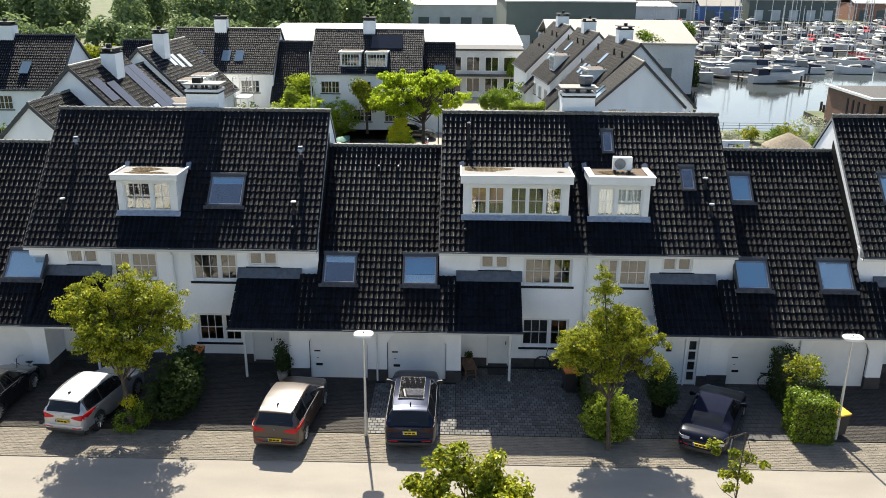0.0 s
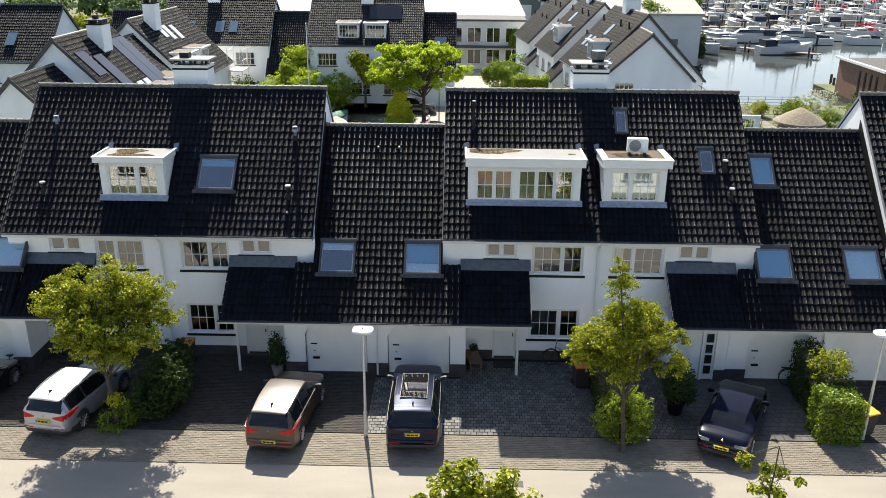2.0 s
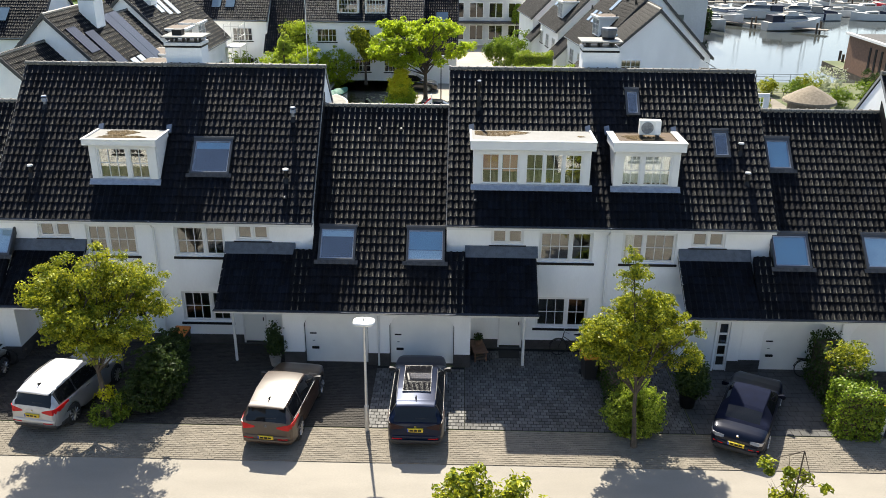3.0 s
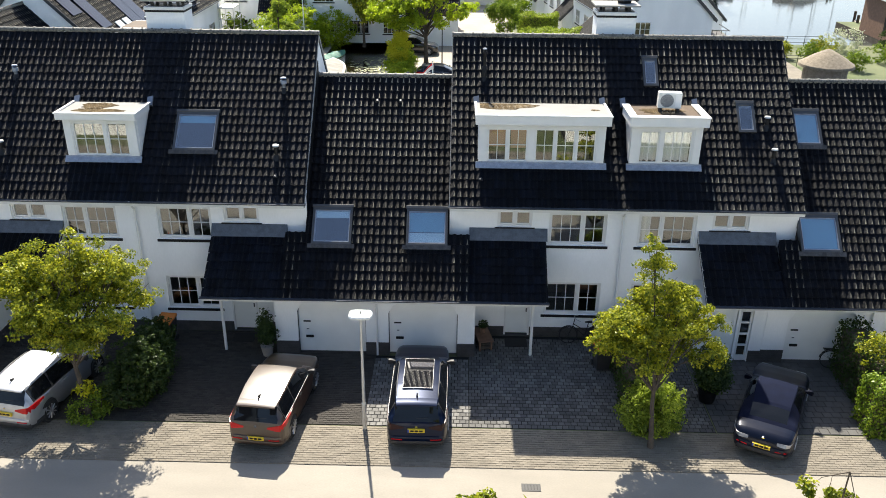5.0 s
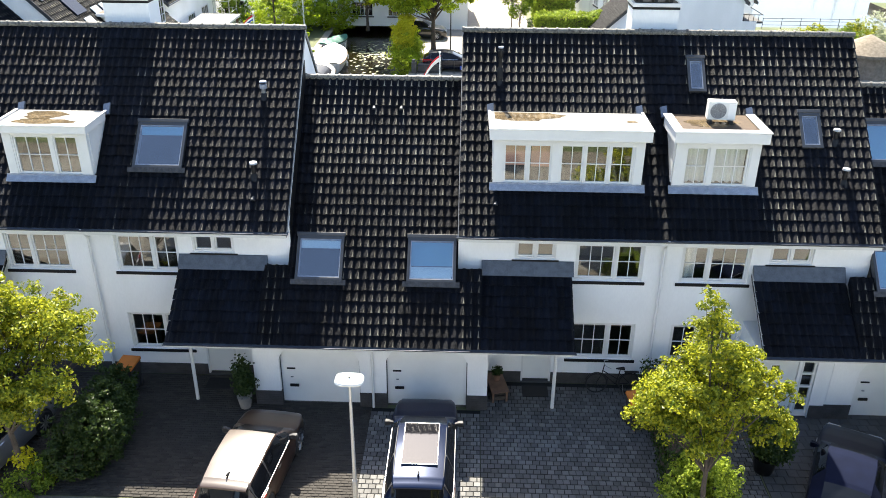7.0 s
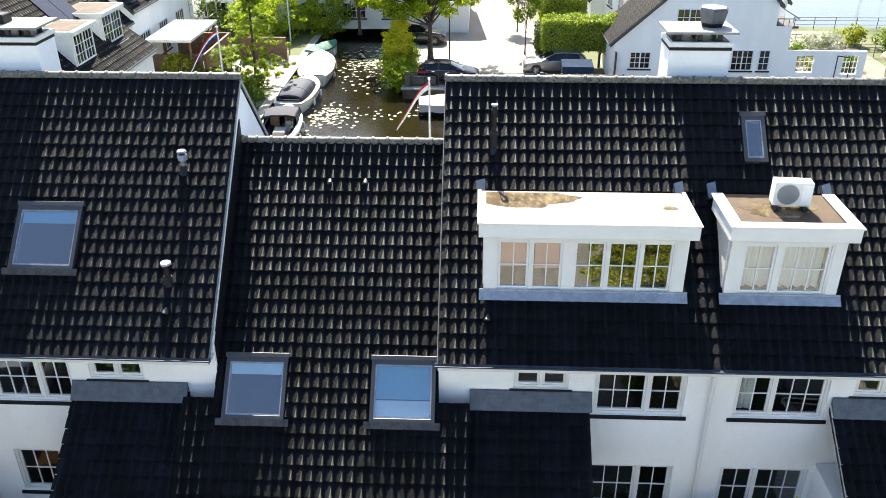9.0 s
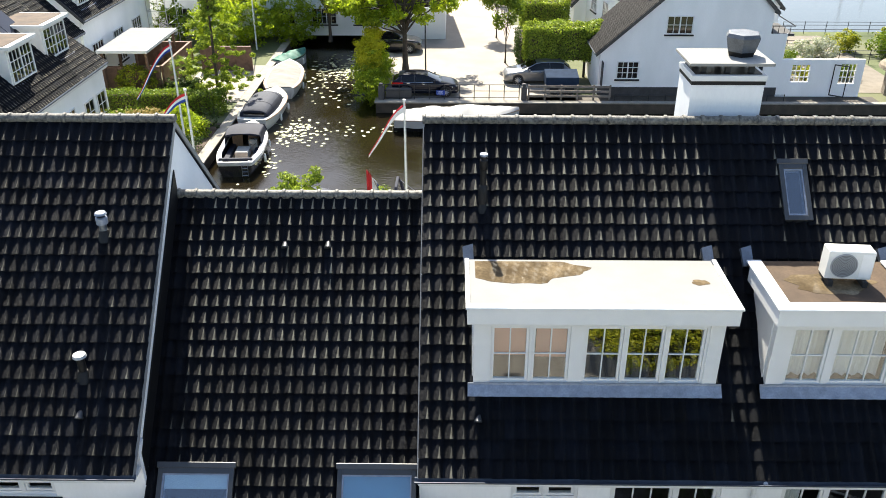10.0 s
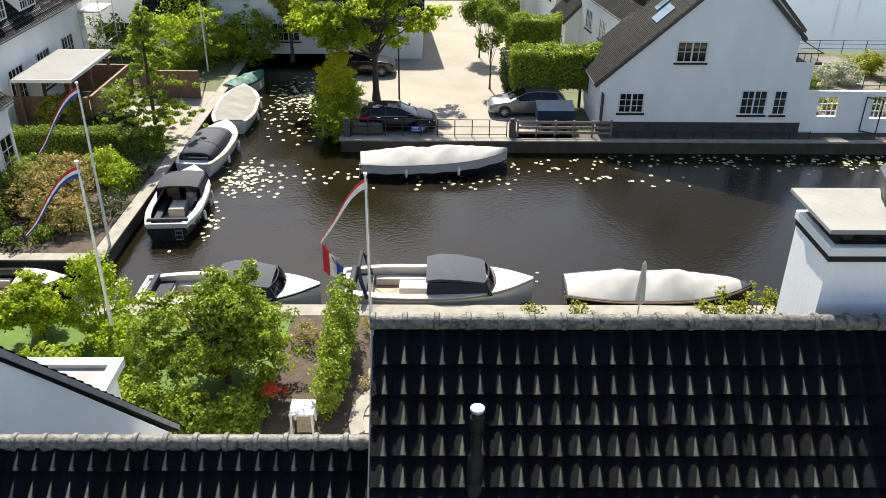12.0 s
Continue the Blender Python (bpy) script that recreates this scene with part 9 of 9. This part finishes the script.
part("roof", Mesh().box((-1.6, -3.1, 2.75), (1.6, 3.1, 2.95), 0.02), PAINT, can)
part("felt", Mesh().box((-1.5, -3.0, 2.95), (1.5, 3.0, 2.962)), ROOF_FELT, can)
for x in (-1.4, 1.4):
    for y in (-2.8, 0, 2.8):
        part("post", Mesh().box((x - 0.07, y - 0.07, 0), (x + 0.07, y + 0.07, 2.75)), BROWN_WOOD, can)
sc = thing("scaffold", "aluminium scaffold tower beside a house", "scaffold", pose(-22.6, 83.0, 0))
for x in (0, 1.4):
    for y in (0, 2.4):
        part("upright", Mesh().tube([(x, y, 0), (x, y, 6.2)], 0.03, 6), STEEL, sc)
for z in (1.0, 2.0, 3.0, 4.0, 5.0, 6.0):
    for x in (0, 1.4):
        part("ledger", Mesh().tube([(x, 0, z), (x, 2.4, z)], 0.025, 6), STEEL, sc)
    part("transom", Mesh().tube([(0, 0, z), (1.4, 0, z)], 0.025, 6), STEEL, sc)
part("deck", Mesh().box((0, 0, 4.02), (1.4, 2.4, 4.08)), STEEL, sc)

# back garden of the near houses
tree("broad low garden tree with glossy leaves", (-6.0, 49.4, 0), 2.0, 0.09, (-6.1, 49.4, 2.05), (2.8, 1.9, 1.85), 48, 30000, 0.12, LEAF_GLOSSY, 51, blob=0.30, clump=0.27, extra=[(-4.9, 49.9, 3.7, 0.5, 0.5, 0.5), (-4.6, 48.6, 1.0, 0.8, 0.7, 0.9), (-8.2, 48.9, 1.2, 0.9, 0.8, 1.1), (-7.6, 48.2, 0.9, 0.8, 0.7, 0.9)], bottom=-0.95)
shrub("dense low shrubs under a garden tree", [(-8.0, 47.2, 0.7, 0.9, 0.8, 0.9), (-6.6, 46.9, 0.7, 0.9, 0.7, 0.9), (-5.3, 47.1, 0.6, 0.8, 0.7, 0.8), (-9.2, 48.4, 0.5, 0.8, 0.9, 0.6)], 9000, 0.115, LEAF_GLOSSY, 520)
shrub("red flowers under a garden shrub", [(-4.2, 47.9, 0.9, 0.35, 0.35, 0.3)], 130, 0.10, FLOWER, 52, stems=False)
kerb = thing("garden_kerb", "curved pale stone kerb round a garden bed", "kerb", pose(-0.95, 47.6, 0.0))
arc = [math.radians(a) for a in range(105, 211, 15)]
part("stone", Mesh().loft([[(r * math.cos(a), 1.5 * r * math.sin(a), z) for r, z in ((0.72, 0.02), (1.12, 0.02), (1.12, 0.10), (0.72, 0.10))] for a in arc]), COPING, kerb)
shrub("row of tall slim garden shrubs", [(-2.75, 48.0, 0.9, 0.42, 0.6, 1.0), (-2.65, 49.2, 1.1, 0.45, 0.7, 1.15), (-2.6, 50.6, 1.2, 0.45, 0.7, 1.25), (-2.55, 51.8, 1.3, 0.45, 0.6, 1.35)], 9000, 0.10, LEAF_GLOSSY, 53)
tree("rounded light green garden tree beside the water", (-12.6, 51.6, 0), 1.4, 0.07, (-12.6, 51.6, 1.3), (1.7, 1.4, 1.3), 26, 10000, 0.12, LEAF_LIME, 54, blob=0.32, clump=0.24, bottom=-0.95)
shrub("pale leaved garden bushes at the water", [(-10.6, 51.8, 1.2, 1.1, 0.9, 1.2), (-9.6, 50.6, 0.8, 0.9, 0.8, 0.8), (-11.4, 49.2, 0.7, 1.1, 0.9, 0.7), (-10.9, 52.3, 2.3, 0.7, 0.6, 0.7)], 8500, 0.12, LEAF_LIME, 540)
shrub("small shrubs on the landing edge", [(3.9, 53.0, 0.3, 0.35, 0.25, 0.45), (5.6, 52.9, 0.4, 0.45, 0.3, 0.5), (10.2, 52.6, 0.7, 0.7, 0.4, 0.8), (11.6, 52.6, 0.8, 0.8, 0.4, 0.9)], 2200, 0.11, LEAF_MAPLE, 55)
shrub("low planting in a garden bed", [(-1.2, 49.0, 0.2, 0.6, 0.8, 0.3), (-0.6, 51.0, 0.25, 0.5, 0.6, 0.35), (-1.6, 52.2, 0.3, 0.5, 0.5, 0.4), (-3.8, 51.6, 0.3, 0.5, 0.8, 0.4)], 1800, 0.09, LEAF_RED, 56)
path = Mesh()
for k in range(8):
    a = k / 7
    path.box((-2.1 + 0.5 * math.sin(a * 1.8), 46.2 + 0.8 * k, 0.03), (-1.55 + 0.5 * math.sin(a * 1.8), 46.9 + 0.8 * k, 0.05 + 0.003 * (k % 2)))
structure("garden_path", path, PLAZA, "pale curved stepping path in a garden", "path")
pub = thing("parasol", "closed pale parasol on the landing", "parasol", pose(7.55, 52.9, 0.04))
part("pole", Mesh().tube([(0, 0, 0), (0, 0, 2.4)], 0.025, 8), STEEL, pub)
part("canvas", Mesh().tube([(0, 0, 0.75), (0, 0, 0.9), (0, 0, 1.6), (0, 0, 2.3), (0, 0, 2.38)], [0.13, 0.17, 0.13, 0.07, 0.01], 9), CANVAS_WHITE, pub)
part("base", Mesh().box((-0.3, -0.3, 0), (0.3, 0.3, 0.08)), SLAB, pub)
wt = thing("garden_table", "small white garden table", "table", pose(-3.35, 47.3, 0.03))
part("tabletop", Mesh().box((-0.35, -0.35, 0.66), (0.35, 0.35, 0.72), 0.01), PAINT, wt)
for x in (-0.3, 0.3):
    for y in (-0.3, 0.3):
        part("leg", Mesh().box((x - 0.03, y - 0.03, 0), (x + 0.03, y + 0.03, 0.66)), PAINT, wt)
anx = thing("rear_annex", "white flat-roofed annex behind a house", "annex", pose(-9.55, 43.75, 0))
part("walls", Mesh().box((-1.5, -2.5, 0), (1.6, 2.5, 2.9)), STUCCO, anx)
part("roof_edge", Mesh().box((-1.7, -2.5, 2.85), (-1.4, 2.7, 3.08)).box((1.5, -2.5, 2.85), (1.8, 2.7, 3.08)).box((-1.4, 2.4, 2.85), (1.5, 2.7, 3.08)), PAINT, anx)
part("flat_roof", Mesh().box((-1.4, -2.5, 2.88), (1.5, 2.4, 2.95)), mat("grey_roof_felt", (0.30, 0.29, 0.28), 0.8, var=0.2, scale=1.5), anx)
part("skylight", Mesh().box((-0.9, -1.4, 2.95), (0.6, 1.2, 3.12), 0.03), SKYPANE, anx)

# ---- the marina ----
def cruiser(label, m, length, hull, cover):
    """A motor cruiser: high flared hull, deckhouse with dark windows, screen and a canvas aft cover."""
    t = thing("motor_cruiser", label, "motor cruiser", m, "boats in the marina")
    rings = []
    for k in range(15):
        y = -length / 2 + length * k / 14
        b, q = hull_lines(y, length, length * 0.31)
        q = 1.25 + 0.55 * (k / 14) ** 2
        rings.append([(-b, y, q), (-b * 0.86, y, 0.15), (0, y, -0.35), (b * 0.86, y, 0.15), (b, y, q), (b * 0.9, y, q + 0.04), (-b * 0.9, y, q + 0.04)])
    part("hull", Mesh().loft(rings), hull, t, smooth=True)
    w = length * 0.12

    def tier(name, y0, y1, z0, z1, wide, slope, material):
        return part(name, Mesh().loft([[(-wide, y0, z0), (wide, y0, z0), (wide * 0.9, y1, z0), (-wide * 0.9, y1, z0)], [(-wide * 0.9, y0 + 0.1, z1), (wide * 0.9, y0 + 0.1, z1), (wide * 0.72, y1 - slope, z1), (-wide * 0.72, y1 - slope, z1)]]), material, t)

    tier("deckhouse", -length * 0.22, length * 0.24, 1.4, 1.75, w, 0.2, DECK_W)
    tier("windows", -length * 0.22, length * 0.21, 1.75, 2.25, w * 0.92, 0.6, GLASS_BLACK)
    tier("deckhouse_roof", -length * 0.24, length * 0.14, 2.25, 2.38, w * 0.92, 0.2, DECK_W)
    tier("flybridge", -length * 0.16, length * 0.05, 2.38, 2.8, w * 0.7, 0.35, DECK_W)
    tier("aft_cover", -length * 0.44, -length * 0.23, 1.3, 2.3, w, 0.1, cover)
    part("radar_arch", Mesh().tube([(-w * 0.7, -length * 0.14, 2.4), (-w * 0.6, -length * 0.16, 3.3), (w * 0.6, -length * 0.16, 3.3), (w * 0.7, -length * 0.14, 2.4)], 0.06, 6), DECK_W, t)
    part("pulpit", Mesh().tube([(-length * 0.10, length * 0.25, 2.1), (0, length * 0.48, 2.35), (length * 0.10, length * 0.25, 2.1)], 0.03, 5), ALLOY, t)
    return t


def yacht(label, m, length, mast, cover=None, hull=None):
    t = thing("yacht", label, "yacht", m, "boats in the marina")
    rings = []
    for k in range(11):
        y = -length / 2 + length * k / 10
        b, s = hull_lines(y, length, length * 0.30)
        s *= 1.5
        rings.append([(-b, y, s), (-b * 0.9, y, 0.1), (0, y, -0.3), (b * 0.9, y, 0.1), (b, y, s)])
    part("hull", Mesh().loft(rings), hull or HULL_W, t, smooth=True)
    w = length * 0.10
    part("cabin", Mesh().loft([[(-w, -length * 0.2, 0.9), (w, -length * 0.2, 0.9), (w * 0.8, length * 0.2, 1.0), (-w * 0.8, length * 0.2, 1.0)], [(-w * 0.85, -length * 0.18, 1.6), (w * 0.85, -length * 0.18, 1.6), (w * 0.6, length * 0.1, 1.5), (-w * 0.6, length * 0.1, 1.5)]]), DECK_W, t)
    part("window_strip", Mesh().box((-w * 0.98, -length * 0.15, 1.15), (w * 0.98, length * 0.06, 1.4)), GLASS_BLACK, t)
    part("cockpit_cover", Mesh().loft([[(-w, -length * 0.45, 0.95), (w, -length * 0.45, 0.95), (w, -length * 0.2, 1.0), (-w, -length * 0.2, 1.0)], [(-w * 0.7, -length * 0.42, 1.5), (w * 0.7, -length * 0.42, 1.5), (w * 0.7, -length * 0.2, 1.7), (-w * 0.7, -length * 0.2, 1.7)]]), cover or CANVAS_BLUE, t)
    if mast:
        part("mast", Mesh().tube([(0, length * 0.08, 1.2), (0, length * 0.08, mast)], [0.09, 0.06], 6), STEEL, t)
        part("boom", Mesh().tube([(0, length * 0.06, 2.3), (0, -length * 0.36, 2.2)], 0.12, 6), cover or CANVAS_BLUE, t)
        part("spreader", Mesh().tube([(-0.9, length * 0.08, mast * 0.6), (0.9, length * 0.08, mast * 0.6)], 0.03, 4), STEEL, t)
    return t


NAVY_HULL = mat("navy_gelcoat", (0.012, 0.02, 0.05), 0.25, var=0.05, coat=0.5)
protos = [yacht("white sailing yacht with a blue boom cover in the marina", pose(60, 150, WZ, 0, 0, 90), 9.5, 13.0),
          yacht("white sailing yacht with a grey cover in the marina", pose(66, 156, WZ, 0, 0, 86), 8.5, 11.0, CANVAS_GREY),
          yacht("white yacht with a red cover in the marina", pose(75, 163, WZ, 0, 0, 95), 8.5, 12.0, FLAG_R),
          yacht("dark blue sailing yacht in the marina", pose(84, 160, WZ, 0, 0, 92), 10.5, 14.5, CANVAS_BLUE, NAVY_HULL),
          yacht("small open day boat under a blue canvas in the marina", pose(70, 170, WZ, 0, 0, 88), 6.5, 0, CANVAS_BLUE),
          cruiser("white motor cruiser with a grey aft cover in the marina", pose(39.2, 139.0, WZ, 0, 0, 196), 10.5, HULL_W, CANVAS_STEEL),
          cruiser("white motor cruiser with a navy aft cover in the marina", pose(52.0, 137.0, WZ, 0, 0, -78), 9.5, HULL_W, CANVAS_BLUE),
          cruiser("navy hulled motor cruiser in the marina", pose(58, 151, WZ, 0, 0, 70), 9.0, NAVY_HULL, CANVAS_GREY)]
rg = random.Random(8)
for row_i, (y, xs, xe) in enumerate(((166, 62, 118), (181, 46, 125), (196, 44, 140), (212, 42, 150), (228, 40, 160), (244, 44, 170), (260, 48, 180), (276, 52, 190))):
    x = xs
    while x < xe:
        p = protos[rg.choice((0, 0, 1, 1, 0, 3, 4, 4, 5, 6, 6, 7, 2))]
        copy_thing(p, pose(x, y + rg.uniform(-1, 1), WZ, 0, 0, (0 if row_i % 2 else 180) + rg.uniform(-6, 6)))
        x += rg.uniform(3.6, 7.0) if rg.random() < 0.82 else rg.uniform(8, 15)
for k, x, y, rz in ((5, 43.8, 146.0, 200), (6, 37.5, 150.5, 190), (6, 80, 152, 70), (1, 88, 155, 80), (4, 70, 150, 85), (0, 97, 160, 95), (5, 51, 152, 80), (7, 105, 158, 88), (6, 92, 148, 75)):
    copy_thing(protos[k], pose(x, y, WZ, 0, 0, rz))


def jetty(label, a, b, w=1.6):
    a, b = Vector(a), Vector(b)
    d = (b - a)
    t = thing("jetty", label, "jetty", pose(a.x, a.y, 0, 0, 0, math.degrees(math.atan2(d.y, d.x))), "jetties")
    part("deck", Mesh().box((0, -w / 2, -0.25), (d.length, w / 2, -0.1)), TIMBER, t)
    for k in range(int(d.length / 5) + 1):
        for s in (-1, 1):
            part("pile", Mesh().tube([(k * 5, s * (w / 2 + 0.15), -1.5), (k * 5, s * (w / 2 + 0.15), 0.9)], 0.16, 7), BARK, t)
    return t


jetty("timber jetty with mooring piles", (43, 143, 0), (56, 133, 0))
for y in (173.5, 188.5, 204, 220, 236, 252, 268):
    jetty("long timber jetty between moored yachts", (42, y, 0), (160, y + 2, 0), 1.4)
jetty("low timber landing in the open water", (46, 104.6, 0), (58, 101, 0), 2.6)

# ---- gardens and woods in the distance ----
rg = random.Random(21)
FLOWER_W = leaf_mat("white_flowers", (0.30, 0.34, 0.16), (0.62, 0.62, 0.52))
for k, (x, y, w, h, mt) in enumerate(((23.4, 78.6, 1.6, 1.2, LEAF_MID), (25.4, 80.6, 1.4, 1.3, FLOWER_W), (27.6, 81.6, 1.3, 1.2, FLOWER_W), (29.6, 83.6, 1.5, 1.3, LEAF_MAPLE), (32.0, 82.2, 1.5, 1.4, LEAF_MID), (34.5, 85.0, 1.6, 1.4, LEAF_MAPLE), (37.3, 87.0, 2.4, 1.8, FLOWER_W), (24.5, 76.0, 1.2, 0.9, LEAF_MAPLE), (27.0, 76.6, 1.0, 0.9, LEAF_MID), (31.6, 77.0, 1.3, 1.1, LEAF_MAPLE), (34.4, 78.5, 1.6, 1.3, LEAF_MID), (22.6, 84.0, 1.4, 1.4, LEAF_MAPLE), (24.6, 87.0, 1.5, 1.4, LEAF_MID), (38.6, 82.0, 1.8, 1.5, LEAF_MID), (41.5, 86.0, 1.8, 1.6, LEAF_DARK))):
    shrub("garden shrub in flower near the marina" if mt is FLOWER_W else "rounded garden shrub near the marina", [(x, y, h * 0.55, w * 0.8, w * 0.7, h * 0.65), (x + rg.uniform(-0.7, 0.7), y + rg.uniform(-0.6, 0.6), h * 0.7, w * 0.5, w * 0.5, h * 0.6)], 1500, 0.16, mt, 610 + k, stems=False)
for x0, x1, y in ((22.0, 27.5, 83.0), (28.0, 33.5, 80.0), (27.2, 36.0, 89.2)):
    fence("dark slatted garden fence near the marina", x0, x1, y, 1.0, 5, (0.35, 0.7, 0.95), IRON)
sheet("garden_deck", 22.2, 26.6, 78.6, 82.6, 0.06, TIMBER, "grey timber deck in a garden by the marina", "deck")
tree("garden tree beside the marina", (27.5, 121, 0), 3.5, 0.2, (27.5, 121, 5.5), (3.2, 3.2, 3.4), 16, 5000, 0.35, LEAF_MID, 62)
tree("slim tree on the marina quay", (36.0, 136, 0), 3.0, 0.15, (36.0, 136, 5.8), (1.7, 1.7, 3.2), 12, 3000, 0.35, LEAF_MID, 63)
hedge("dark hedge on the marina quay", 31, 36, 126, 129, 3.2, 2500, 0.35, LEAF_DARK, 64)
tree("round garden tree in front of the far terrace", (-9.5, 86.2, 0), 2.6, 0.15, (-9.5, 86.2, 3.6), (2.2, 1.6, 2.2), 12, 4000, 0.25, LEAF_MAPLE, 65)
tree("small tree beside the harbour office", (7.5, 112, 0), 2.0, 0.1, (7.5, 112, 3.8), (1.0, 1.0, 2.0), 8, 1500, 0.3, LEAF_MID, 66)
shrub("shrubs between the terraces", [(8.0, 103, 1.6, 2.4, 2.2, 1.9), (5.8, 100, 1.4, 1.8, 1.6, 1.7), (-22, 86.0, 1.4, 2.2, 1.5, 1.6), (-27, 85.0, 1.2, 2.4, 1.5, 1.5), (-31, 70, 1.6, 2.0, 2.5, 1.8), (-36, 66, 1.8, 2.8, 2.5, 2.2), (-33, 58, 1.6, 2.0, 2.0, 1.9)], 9000, 0.26, LEAF_MID, 67)
woods = []
rg = random.Random(12)
for k in range(46):
    x, y = -150 + k * 3.0 + rg.uniform(-3, 3), rg.uniform(190, 235)
    h = rg.uniform(11, 20)
    woods += [(x, y, h * 0.55, h * 0.28, h * 0.28, h * 0.5), (x + rg.uniform(-3, 3), y, h * 0.35, h * 0.25, h * 0.25, h * 0.32)]
for k in range(30):
    x, y = -120 + k * 2.8 + rg.uniform(-2, 2), rg.uniform(172, 186)
    h = rg.uniform(4, 8)
    woods.append((x, y, h * 0.45, h * 0.5, h * 0.5, h * 0.5))
ob = structure("woods", leaves(woods, 52000, 1.1, 70, 0.35), LEAF_FAR, "dense dark green woods beyond the meadow", "woods", kind="stuff")
far_trees = []
for k in range(70):
    x, y = -30 + k * 5.2 + rg.uniform(-2, 2), rg.uniform(325, 360)
    h = rg.uniform(9, 17)
    far_trees.append((x, y, h * 0.5, h * 0.42, h * 0.42, h * 0.52))
structure("far_trees", leaves(far_trees, 26000, 1.5, 71, 0.5), LEAF_FAR, "line of trees on the far shore", "trees", kind="stuff")
near_meadow = []
for k in range(24):
    x, y = -84 + k * 2.4, 158 + rg.uniform(-3, 6)
    near_meadow.append((x, y, 0.9, 1.8, 1.6, 1.3))
structure("meadow_scrub", leaves(near_meadow, 7000, 0.5, 72, 0.4), LEAF_MAPLE, "light green reeds and scrub at the meadow edge", "scrub", kind="stuff")
sheet("meadow", -130, -34, 100, 172, 0.01, LAWN, "bright green meadow beyond the terraces", "meadow")

# ---- single roof tiles and pavers, last ----
for par, m in TILES_TO_SET:
    ob = new("roof_tile", tile_data)
    ob.parent = par
    ob.matrix_basis = m
for par, me, at in PAVERS_TO_SET:
    ob = new("paver", me)
    ob.parent = par
    ob.location = at
